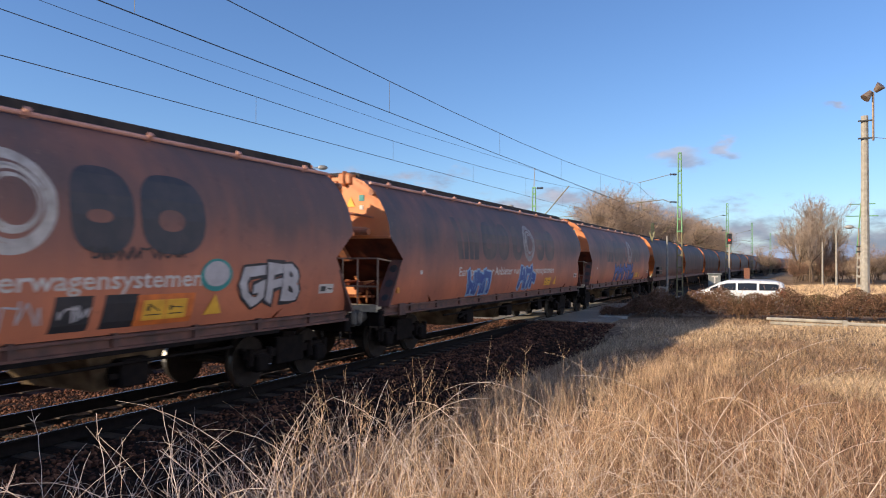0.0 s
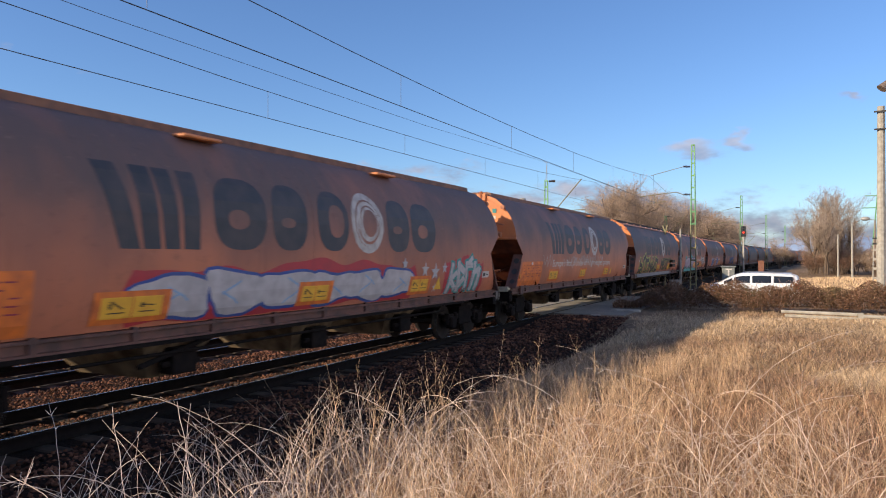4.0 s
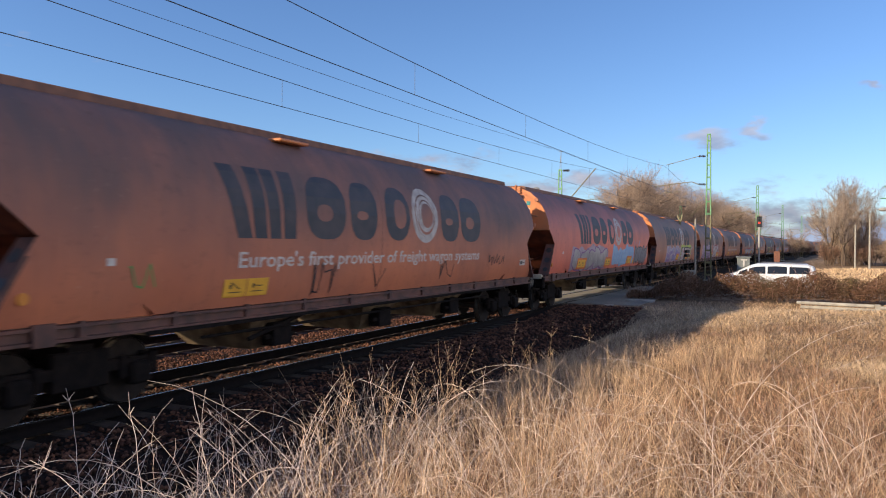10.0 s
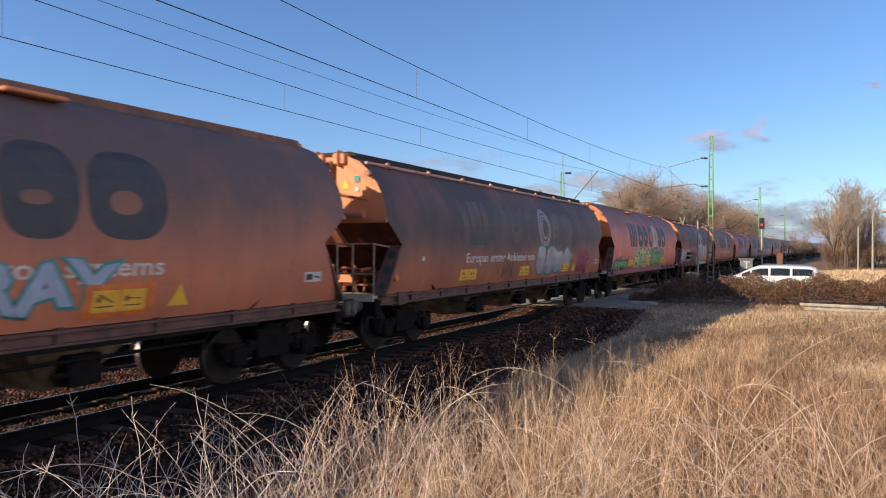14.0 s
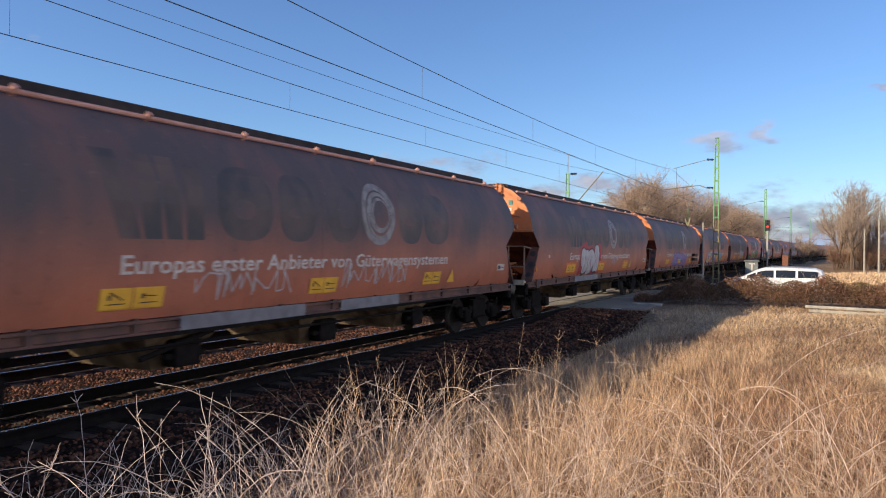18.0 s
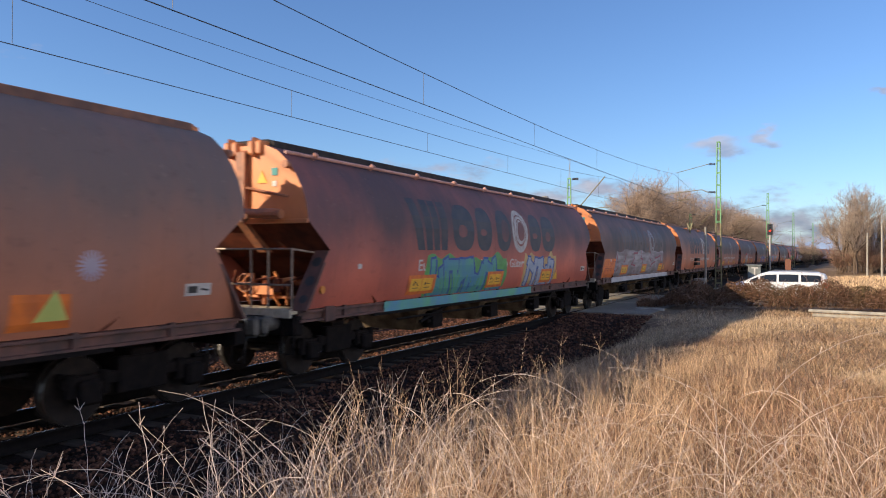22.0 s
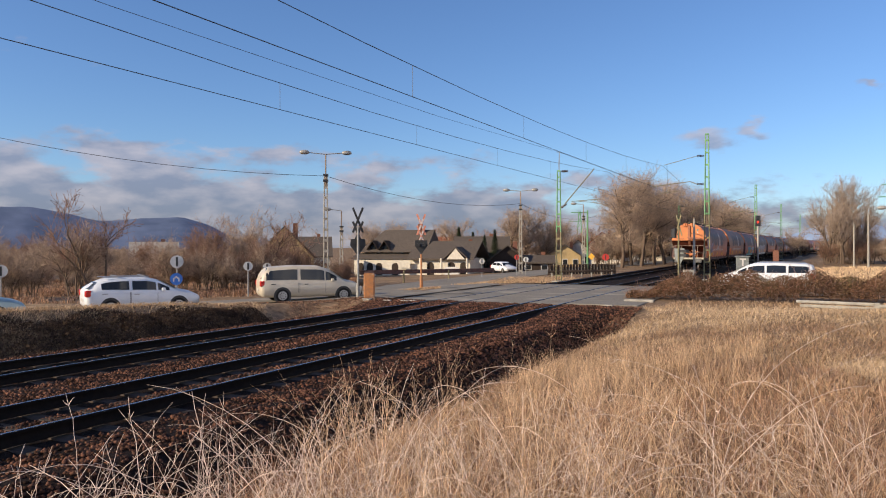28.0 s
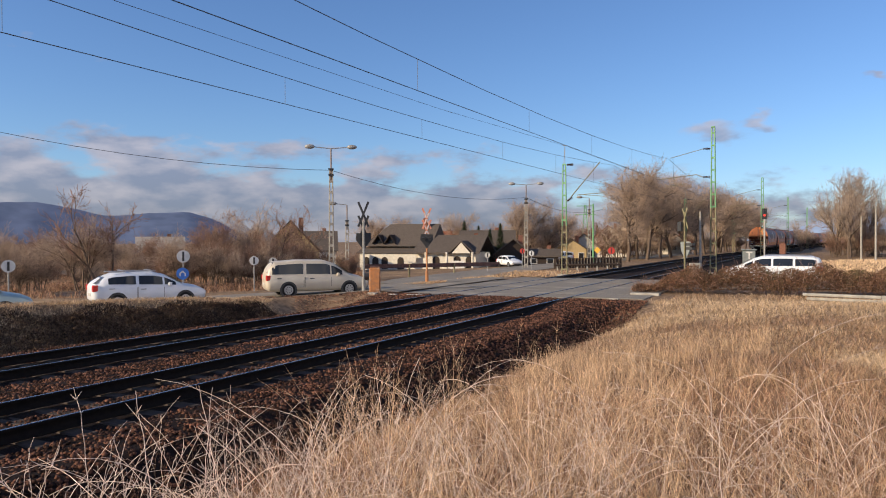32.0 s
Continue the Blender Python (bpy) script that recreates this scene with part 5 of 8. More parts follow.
# an orange patch with a greenish triangle and a mauve burst on the last wagon but one
part("spray_patch", on_side(flat([((5.2, 1.36), (6.0, 1.36), (5.95, 1.78), (5.2, 1.80))]), 0.005), M["label_orange"], wagons[1], "orange painted patch")
part("spray_triangle", on_side(flat([((5.5, 1.46), (5.95, 1.46), (5.74, 1.84))]), 0.0075), M["g_sun"], wagons[1], "yellow-green sprayed triangle")
for q in range(9):
    t = math.pi * q / 9
    part("spray_ray", on_side(flat([bar((6.2 - 0.2 * math.cos(t), 2.12 - 0.2 * math.sin(t)), (6.2 + 0.2 * math.cos(t), 2.12 + 0.2 * math.sin(t)), 0.03, 0.0)]), 0.005 + 0.0003 * q), M["g_mist"], wagons[1], "mauve sprayed ray")
# white stars on the red cloud
for y, z, r0 in ((4.05, 1.95, 0.2), (4.62, 1.88, 0.24), (5.15, 1.98, 0.16), (4.7, 1.48, 0.13), (3.0, 2.1, 0.15)):
    star = [(y + r0 * (1 if i % 2 == 0 else 0.42) * math.sin(math.pi * i / 5), z + r0 * (1 if i % 2 == 0 else 0.42) * math.cos(math.pi * i / 5)) for i in range(10)]
    part("spray_star", on_side(flat([(( y, z), star[i], star[(i + 1) % 10]) for i in range(10)]), 0.0155), M["g_white"], wagons[17], "white sprayed star")
# a whitewashed lower side with thin dripping lines, and its pale sill
pw = wagons[3]
part("sprayed_panel", on_side(flat(cloud(-6.5, 4.6, 1.29, 2.46, rs, 60, 0.10)), 0.006), M["g_panel"], pw, "streaky white paint over the lower side")
part("painted_sill", boxes((1.381, 1.386, -6.8, 6.2, 1.04, 1.275)), M["g_white"], pw, "white painted stretch of the sill")
RED_LINES = (
    ((-2.0, 2.5), (-2.2, 2.36), (-3.0, 2.36), (-2.85, 2.1), (-3.35, 1.82), (-2.55, 1.74), (-2.5, 1.5), (-2.35, 1.32)),
    ((-4.6, 2.25), (-4.75, 2.0), (-4.95, 1.92)),
    ((-1.3, 2.5), (-1.2, 2.25), (-1.45, 2.1), (-0.95, 2.05), (-1.0, 1.75), (-0.8, 1.5), (-0.85, 1.35)),
    ((0.9, 2.4), (0.75, 2.1), (1.15, 1.95), (1.3, 1.75), (1.05, 1.5)),
    ((1.3, 1.75), (2.3, 1.92)),
    ((2.2, 2.1), (2.9, 2.14), (3.6, 2.25), (3.8, 1.95), (3.85, 1.75)),
    ((-6.3, 2.3), (-6.1, 2.0), (-5.9, 1.7), (-6.2, 1.5)),
)
for line in RED_LINES:
    part("spray_line", layered([bar(p, q, 0.075, 0.02) for p, q in zip(line, line[1:])], 0.009, 0.00005), M["g_maroon"], pw, "angular maroon sprayed line")
for y, z in ((-1.75, 2.35), (-0.1, 2.3), (2.1, 2.3), (-3.8, 1.6), (1.9, 1.7), (3.0, 1.5)):
    part("spray_blot", on_side(flat(cloud(y, y + rs.uniform(0.2, 0.5), z, z + rs.uniform(0.05, 0.16), rs, 8, 0.05)), 0.008), M["grey_paint"], pw, "flaked grey spot")
# a frieze of white discs, black bands and red dots under a lime edge
fz = wagons[14]
part("spray_ground", on_side(flat(cloud(0.75, 5.7, 1.29, 2.40, rs, 40, 0.06)), 0.0055), M["g_lime"], fz, "lime sprayed edge")
part("spray_ground", on_side(flat(cloud(0.95, 5.5, 1.29, 2.26, rs, 40, 0.04)), 0.007), M["g_black"], fz, "black sprayed band")
part("spray_ground", on_side(flat([((2.75, 1.34), (4.35, 1.34), (4.5, 2.2), (2.55, 2.2))]), 0.0075), M["g_chrome"], fz, "silver sprayed field")
for i in range(9):
    a = math.pi * i / 9
    part("spray_line", on_side(flat([bar((3.5 - math.cos(a) * 0.8, 1.8 - math.sin(a) * 0.4), (3.5 + math.cos(a) * 0.8, 1.8 + math.sin(a) * 0.4), 0.02, 0.0)]), 0.011 + 0.0002 * i), M["g_black"], fz, "thin black web line")
for r0 in (0.3, 0.6):
    part("spray_line", on_side(holed(oval(3.5, 1.8, r0 * 1.2, r0 * 0.6, 20, 1.6), oval(3.5, 1.8, r0 * 1.2 - 0.025, r0 * 0.6 - 0.02, 20, 1.6)), 0.0135), M["g_black"], fz, "thin black web line")
for yy, ry in ((1.75, 0.72), (5.0, 0.42)):
    part("spray_disc", on_side(flat([[(p, max(1.31, z)) for p, z in oval(yy, 1.66, ry, 0.56, 30)]]), 0.009), M["g_white"], fz, "white sprayed disc")
    for dy, dz in ((-0.45, 0.1), (-0.12, 0.34), (0.28, 0.26), (0.42, -0.1), (-0.3, -0.2)):
        part("spray_dot", on_side(flat([oval(yy + dy * ry / 0.72, 1.68 + dz, 0.11 * ry / 0.72, 0.09, 14)]), 0.011), M["g_red"], fz, "red sprayed dot")
part("spray_ring", on_side(holed(oval(6.1, 2.0, 0.34, 0.3, 22), oval(6.1, 2.0, 0.27, 0.23, 22)), 0.006), M["g_mist"], fz, "thin sprayed ring")
# white drips and small signs on the wagons without a full piece
for k, y0, y1, z, mt, size in ((5, -3.6, -1.2, 1.50, "g_white", 1.4), (5, 0.2, 2.6, 1.55, "g_white", 1.3), (12, -2.9, -2.2, 1.4, "g_black", 1.6), (12, -0.9, -0.3, 1.45, "g_black", 1.4), (12, 2.2, 3.0, 1.5, "g_black", 1.3), (12, 5.2, 6.4, 1.75, "g_black", 0.9), (12, -7.0, -6.5, 1.7, "g_green", 1.0), (18, -6.1, -4.9, 1.9, "white_faded", 1.6), (18, -3.0, 3.0, 2.0, "white_faded", 1.0), (1, -6.1, -5.3, 1.85, "g_lilac", 1.0), (9, -2.8, -1.2, 1.45, "g_black", 1.6), (9, -0.8, 0.3, 1.45, "g_black", 1.2), (0, -3.7, -3.1, 1.45, "g_white", 0.9), (0, -0.6, 0.2, 2.02, "g_white", 1.3), (0, -1.9, -0.9, 1.62, "g_grey", 1.2), (6, 1.4, 2.2, 1.7, "g_pale", 1.0), (11, -3.6, -3.0, 1.33, "g_white", 0.5), (15, -1.5, -0.9, 2.2, "g_black", 0.9)):
    scribble(wagons[k], y0, y1, z, mt, 7 * k + int(y1 * 3), size)
part("spray_blot", on_side(flat(cloud(-0.7, 0.4, 1.9, 2.3, rs, 10, 0.15)), 0.0118), M["white_faded"], wagons[0])
for k, y0, y1, mt in ((5, -3.8, -0.9, "g_grey"), (5, 0.2, 2.4, "g_grey"), (6, -4.0, -0.8, "g_grey"), (2, -6.2, 2.6, "g_sea"), (11, -0.6, 5.0, "g_chrome"), (10, -8.0, 3.6, "g_maroon")):
    part("painted_sill", boxes((1.381, 1.386, y0, y1, 1.06, 1.27)), M[mt], wagons[k], "patch of sprayed paint on the sill")
tl = wagons[0]
for x in (-0.95, 0.5):
    part("tail_board", boxes((x - 0.12, x + 0.12, -9.2, -9.17, 1.6, 2.0)), M["white_faded"], tl, "red and white tail board")
    part("tail_board_mark", boxes((x - 0.1, x + 0.1, -9.212, -9.204, 1.72, 1.9)), M["g_orange"], tl)


def far_wagon():
    """A wagon that only ever shows far down the line: the same body, its running gear in two pieces."""
    w = empty("grain_wagon", NEAR, 0, 0)
    # shell in a darker coat than the near wagons'
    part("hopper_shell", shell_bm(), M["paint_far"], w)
    part("end_sheet", end_sheet_bm(-1), M["paint_end"], w)
    part("end_sheet", end_sheet_bm(1), M["paint_end"], w)
    part("hopper_slope", slope_bm(-1), M["paint_end"], w)
    part("roof_hatch", prism(((-0.5, 4.25), (-0.47, 4.38), (0.47, 4.38), (0.5, 4.25)), 1, -8.75, 8.75), M["roof_dark"], w)
    part("hatch_plate", boxes((0.5, 1.02, -3.3, -2.5, 4.14, 4.2)), M["paint_end"], w)
    part("sill", boxes((-1.48, 1.48, -8.98, 8.98, 1.03, 1.27)), M["sill"], w)
    g = boxes((-1.2, 1.2, -5.0, 5.0, 0.45, 1.04), (-1.1, 1.1, -9.6, 9.6, 0.8, 1.1))
    for y in (-8.28, -6.48, 6.48, 8.28):
        for x in (-0.78, 0.78):
            tube(g, (x - 0.06, y, 0.46), (x + 0.06, y, 0.46), 0.46, n=16)
        box(g, -1.1, 1.1, y - 0.3, y + 0.3, 0.3, 0.75)
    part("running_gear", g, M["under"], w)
    return tagged(w, LABELS["paint_dark"] + " far down the line", "freight wagon", "grain wagons of the train", "thing")


first_far = far_wagon()
wagons.append(first_far)
for k in range(len(STOCK) + 1, 41):
    wagons.append(copy_thing(first_far, pose(NEAR, 0, 0)))

# place along the line of the last wagon's waist: seconds, metres
RUN = ((0, -393.6), (3, -344.0), (6, -294.5), (9, -244.8), (13, -178.0), (16, -127.7), (19, -77.5), (21, -44.4), (23, -11.38), (24.4, 11.3), (25.5, 28.8), (28, 69.5), (30, 102.0), (32, 135.0))
RUN_T, RUN_Y = [r[0] for r in RUN], [r[1] for r in RUN]

# ---- crossing and roads ----


def strip(name, line, width, lift, mat, label, category, kind="structure"):
    """A road surface laid over the ground along a line of plan points."""
    pts = [Vector(p) for p in line]
    fine = []
    for a, b in zip(pts, pts[1:]):
        n = max(1, int((b - a).length / 1.5))
        fine += [a.lerp(b, i / n) for i in range(n)]
    fine.append(pts[-1])
    cols = 9
    V, F = [], []
    for i, p in enumerate(fine):
        d = (fine[min(i + 1, len(fine) - 1)] - fine[max(i - 1, 0)]).normalized()
        side = Vector((d.y, -d.x))
        for j in range(cols):
            q = p + side * width * (j / (cols - 1) - 0.5)
            z = max(float(ground_z(q.x, q.y)), float(ground_z(p.x, p.y)) - 0.02)
            V.append((q.x, q.y, z + lift))
    for i in range(len(fine) - 1):
        for j in range(cols - 1):
            k = i * cols + j
            F.append((k, k + 1, k + 1 + cols, k + cols))
    ob = raw(name, V, F, mat)
    return tagged(ob, label, category, kind=kind)


strip("road", [(-60, -24), (-40, -2), (-30.5, 12), (-26.2, 20), (-22.8, 27.5), (-18.8, 33.0), (-16.6, 35)], 6.2, 0.045, M["asphalt"], "worn grey asphalt road leading up to the crossing", "road")
strip("road_east", [(-6.4, 38.5), (0, 40.2), (10, 41.5), (30, 43), (80, 48), (200, 60)], 6.6, 0.05, M["asphalt"], "worn grey asphalt road beyond the crossing", "road")
strip("road_north", [(-19.0, 36.5), (-23.5, 46), (-26, 60), (-27, 80), (-26, 110), (-22, 160)], 7.0, 0.04, M["asphalt"], "grey village road past the houses", "road")
# broad junction apron beside the far track
apron = bmesh.new()
ring = [(-16.3, 27.6), (-17.6, 27.9), (-20.0, 31.0), (-22.6, 34.5), (-24.2, 40.0), (-21.0, 42.0), (-17.4, 41.2), (-16.3, 41.0)]
f = apron.faces.new([apron.verts.new((x, y, float(ground_z(x, y)) + 0.085)) for x, y in ring])
bmesh.ops.triangulate(apron, faces=[f])
tagged(part("road_apron", apron, M["asphalt"]), "patched asphalt apron beside the tracks", "road", kind="structure")


def crossing():
    """Deck between and beside the rails, in slabs with gaps for the wheel flanges."""
    deck = empty("crossing_deck", 0, 0, 0)
    tagged(deck, "grey concrete level crossing deck let in between the rails", "level crossing", kind="structure")
    cuts = (-16.3, FAR - 0.82, FAR - 0.67, FAR + 0.67, FAR + 0.82, NEAR - 0.82, NEAR - 0.67, NEAR + 0.67, NEAR + 0.82, -5.9)
    rs = random.Random(3)
    near_edge = lambda x: 27.4 + 0.21 * (min(max(x, -14.4), -8.0) + 14.4)
    for x0, x1 in zip(cuts[::2], cuts[1::2]):
        n = 7
        y0 = near_edge((x0 + x1) / 2)
        run = (43.14 - y0) / n
        for i in range(n):
            a, b = y0 + i * run, y0 + (i + 1) * run
            up = rs.uniform(-0.008, 0.006)
            part("slab", boxes((x0, x1, a + 0.012, b - 0.012, -0.25, -0.004 + up), bevel=0.01), M["asphalt"], deck)
    # ramps that end the rails' flangeways
    for c in (NEAR, FAR):
        for k in (-0.75, 0.75):
            y0 = near_edge(c + k)
            for p, q in ((0.09, 0.42), (-0.42, -0.09)):
                part("end_ramp", prism(((y0 - 0.9, -0.16), (y0, -0.01), (y0, -0.2), (y0 - 0.9, -0.2)), 0, c + k + p, c + k + q), M["wood_dark"], deck)
    for x, y in ((-15.2, 27.0), (-14.9, 27.1), (-16.0, 26.9), (-12.2, 27.5), (-6.9, 28.3), (-10.9, 27.8), (-17.2, 27.2)):
        part("kerb_stone", boxes((x - 0.2, x + 0.16, y - 0.1, y + 0.1, -0.25, 0.03), bevel=0.02), M["concrete"], deck)
    part("kerb_stone", boxes((-6.9, -5.7, 30.9, 31.15, -0.2, 0.08), bevel=0.03), M["concrete"], deck)


crossing()


def crossing_signal(x, y, z, turn, paint, light):
    """Diagonal cross over a lamp head on a post."""
    t = empty("crossing_sign", x, y, z, turn)
    part("post", tubes(((0, 0, 0), (0, 0, 3.3), 0.05), ((0, 0, 0), (0, 0, 0.7), 0.09), n=10), M["orange_rust" if paint != "black" else "galv"], t)
    for zc in (3.62, 2.98):
        for s in (-1, 1):
            bm = boxes((-0.62, 0.62, -0.065, -0.045, -0.05, 0.05))
            bmesh.ops.rotate(bm, verts=bm.verts, cent=(0, 0, 0), matrix=Matrix.Rotation(radians(s * 68), 3, "Y"))
            bmesh.ops.translate(bm, verts=bm.verts, vec=(0, 0.012 * s, zc))
            arm = part("cross_arm", bm, M[paint], t)
            if paint == "sign_faded":
                for k in (-0.18, 0.18):
                    b2 = boxes((k - 0.14, k + 0.14, -0.069, -0.0655, -0.03, 0.03))
                    bmesh.ops.rotate(b2, verts=b2.verts, cent=(0, 0, 0), matrix=Matrix.Rotation(radians(s * 68), 3, "Y"))
                    bmesh.ops.translate(b2, verts=b2.verts, vec=(0, 0.012 * s, zc))
                    part("cross_field", b2, M["white"], arm, "white field of the cross")
    board = part("lamp_board", prism(((-0.33, 2.75), (0.33, 2.75), (0.36, 2.45), (0, 1.95), (-0.36, 2.45)), 1, -0.12, -0.08), M["grey_paint"] if not light else M["black"], t)
    for x0 in (-0.16, 0.16):
        part("lamp_hood", tubes(((x0, -0.12, 2.5), (x0, -0.34, 2.48), 0.1), n=12), M["black"], board)
    return t


a = crossing_signal(-18.6, 28.6, -0.1, 213, "black", True)
tagged(a, "dark crossing sign with lamp board seen from behind", "crossing sign", "crossing signs", "thing")
b = crossing_signal(-19.3, 36.1, -0.1, 28, "sign_faded", True)
tagged(b, "faded red and white crossing sign on a rusty post", "crossing sign", "crossing signs", "thing")


def barrier_drive(x, y, turn):
    t = empty("barrier_drive", x, y, -0.05, turn)
    part("housing", boxes((-0.24, 0.24, -0.24, 0.24, 0.05, 1.15), bevel=0.03), M["orange_rust"], t, "weathered orange housing")
    part("housing_door", boxes((-0.2, 0.2, -0.262, -0.245, 0.12, 0.98), bevel=0.006), M["orange_rust"], t, "flaking orange door")
    part("housing_cap", boxes((-0.2, 0.2, -0.2, 0.2, 1.15, 1.22), bevel=0.02), M["sill"], t)
    part("lamp", tubes(((-0.26, 0, 0.75), (-0.46, 0, 0.75), 0.16), n=14), M["black"], t)
    part("footing", boxes((-0.32, 0.32, -0.32, 0.32, -0.1, 0.05), bevel=0.02), M["concrete"], t)
    return tagged(t, "barrier drive box with flaking orange and white paint", "barrier box", kind="thing")


barrier_drive(-17.55, 27.9, 30)


def round_sign(bearing, d, z_ground, height, r, face, label, back=True):
    x, y = spot(bearing, d)
    t = empty("road_sign", x, y, z_ground, -bearing)
    part("post", tubes(((0, 0.03, 0), (0, 0.03, height + r * 0.8), 0.035), n=8), M["galv"], t)
    part("disc", disc(0, 0, height, r, 1, 0.02, 24), M[face], t)
    if back:
        part("clamp", boxes((-0.05, 0.05, -0.03, -0.012, height - r * 0.75, height + r * 0.75)), M["black"], t)
    return tagged(t, label, "road sign", "road signs", "thing")


round_sign(-46.35, 38.5, -0.5, 2.06, 0.31, "sign_back", "round road sign seen from its grey back")
round_sign(-57.5, 38, -0.5, 1.72, 0.28, "sign_back", "round road sign seen from its grey back")
round_sign(-41.3, 42, -0.6, 1.82, 0.25, "sign_back", "round road sign seen from its grey back")
round_sign(-39.9, 41.5, -0.6, 1.75, 0.24, "white", "small pale road sign beside the road")
s = round_sign(-46.4, 35.0, -0.45, 1.30, 0.27, "blue", "round blue direction sign with white arrows", False)
part("arrow", prism(((-0.14, 1.19), (-0.14, 1.32), (0, 1.44), (0.14, 1.32), (0.14, 1.19), (0.08, 1.19), (0.08, 1.29), (0, 1.36), (-0.08, 1.29), (-0.08, 1.19)), 1, -0.02, -0.013), M["white"], s)
round_sign(-23.4, 70, -1.0, 1.9, 0.26, "white", "round road sign beside the village road")
round_sign(-13.95, 88, -0.7, 1.75, 0.4, "red", "red octagonal stop sign")
sg = round_sign(-15.0, 88, -0.7, 1.85, 0.05, "yellow", "yellow diamond priority sign", False)
part("plate", prism(((0, 1.42), (0.4, 1.82), (0, 2.22), (-0.4, 1.82)), 1, -0.03, -0.01), M["yellow"], sg)
round_sign(-20.7, 76, -0.9, 2.1, 0.26, "red", "round prohibition sign with red rim")
round_sign(-20.0, 74, -0.9, 1.9, 0.27, "sign_back", "round road sign seen from its grey back")


def guard_rail(points, z, posts=True):
    t = empty("guard_rail", 0, 0, 0)
    for (x0, y0), (x1, y1) in zip(points, points[1:]):
        d = Vector((x1 - x0, y1 - y0, 0)).normalized()
        n = Vector((d.y, -d.x, 0)) * 0.03
        bm = bmesh.new()
        prof = ((0.18, 0.0), (0.12, 1.0), (0.04, 0.0), (-0.04, 1.0), (-0.12, 0.0), (-0.18, 1.0))
        A = [bm.verts.new(Vector((x0, y0, z + h)) + n * k) for h, k in prof]
        B = [bm.verts.new(Vector((x1, y1, z + h)) + n * k) for h, k in prof]
        for i in range(len(prof) - 1):
            bm.faces.new((A[i], A[i + 1], B[i + 1], B[i]))
        part("beam", bm, M["sill"], t)
        m = max(1, int(math.hypot(x1 - x0, y1 - y0) / 2.5))
        for i in range(m):
            x, y = x0 + (x1 - x0) * i / m, y0 + (y1 - y0) * i / m
            g = float(ground_z(x, y))
            part("post", boxes((x - 0.06, x + 0.06, y - 0.06, y + 0.06, g - 0.1, z + 0.1)), M["mast_rust"], t)
    return tagged(t, "dark weathered guard rail on posts before the inn", "guard rail", "guard rails", "thing")


guard_rail([spot(-33, 62.5), spot(-29.5, 64), spot(-26, 66), spot(-22.5, 68.5)], 0.12)

# low double beam in the field
t = empty("field_beam", 0, 0, 0)
for z, k in ((0.44, 0.0), (0.30, 0.12)):
    for (x0, y0), (x1, y1) in (((-0.35 + k, 27.6), (1.85 + k, 26.5)), ((2.0 + k, 26.4), (7.5 + k, 24.4))):
        bm = bmesh.new()
        tube(bm, (x0, y0, z - 0.02), (x1, y1, z + 0.02), 0.055, n=6)
        part("beam", bm, M["concrete"], t)
for x, y in ((1.93, 26.5), (4.6, 25.5)):
    part("post", boxes((x - 0.08, x + 0.08, y - 0.08, y + 0.08, -0.2, 0.52), bevel=0.02), M["concrete"], t)
tagged(t, "low weathered concrete double beam in the dry grass", "barrier", kind="thing")

# dark timber fence beyond the far track
fence = empty("timber_fence", 0, 0, 0)
for i in range(22):
    x, y = spot(-18.2 + 0.235 * i, 72 + 0.12 * i)
    g = float(ground_z(x, y))
    part("fence_board", boxes((x - 0.13, x + 0.13, y - 0.02, y + 0.02, g - 0.1, g + 1.0)), M["wood_dark"], fence)
tagged(fence, "low dark timber fence behind the far track", "fence", kind="thing")
crail = empty("crash_rail", 0, 0, 0)
for i in range(7):
    x, y = spot(-18.0 + 0.75 * i, 66)
    g = float(ground_z(x, y))
    part("post", boxes((x - 0.06, x + 0.06, y - 0.06, y + 0.06, g - 0.1, g + 0.55)), M["concrete"], crail)
p0, p1 = spot(-18.3, 65.9), spot(-13.2, 65.9)
part("rail", tubes(((*p0, float(ground_z(*p0)) + 0.5), (*p1, float(ground_z(*p1)) + 0.45), 0.09), n=6), M["wood_dark"], crail)
tagged(crail, "low dark rail on white posts beside the track", "railing", kind="thing")

# ---- overhead line, poles and line-side boxes ----


def lattice_mast(x, y, z0, h, w0=0.42, w1=0.2):
    """Two uprights with batten plates, green over a rusty foot."""
    t = empty("catenary_mast", x, y, z0)
    for s in (-1, 1):
        part("upright", tubes(((s * w0 / 2, 0, 0), (s * (w0 * 0.55 + w1 * 0.45) / 2, 0, h * 0.45), 0.055), n=6), M["mast_rust"], t)
        part("upright", tubes(((s * (w0 * 0.55 + w1 * 0.45) / 2, 0, h * 0.45), (s * w1 / 2, 0, h), 0.055, 0.05), n=6), M["mast_green"], t)
    n = int(h / 0.85)
    for i in range(n):
        z = h * (i + 0.5) / n
        w = w0 + (w1 - w0) * z / h
        part("batten", boxes((-w / 2, w / 2, -0.03, 0.03, z - 0.06, z + 0.06)), M["mast_rust" if z < h * 0.45 else "mast_green"], t)
    part("cap", boxes((-0.13, 0.13, -0.06, 0.06, h - 0.04, h + 0.06)), M["mast_green"], t)
    part("footing", boxes((-0.45, 0.45, -0.4, 0.4, -0.6, 0.08), bevel=0.03), M["concrete"], t)
    return tagged(t, "green lattice catenary mast, rusty towards its foot", "mast", "catenary masts", "thing")


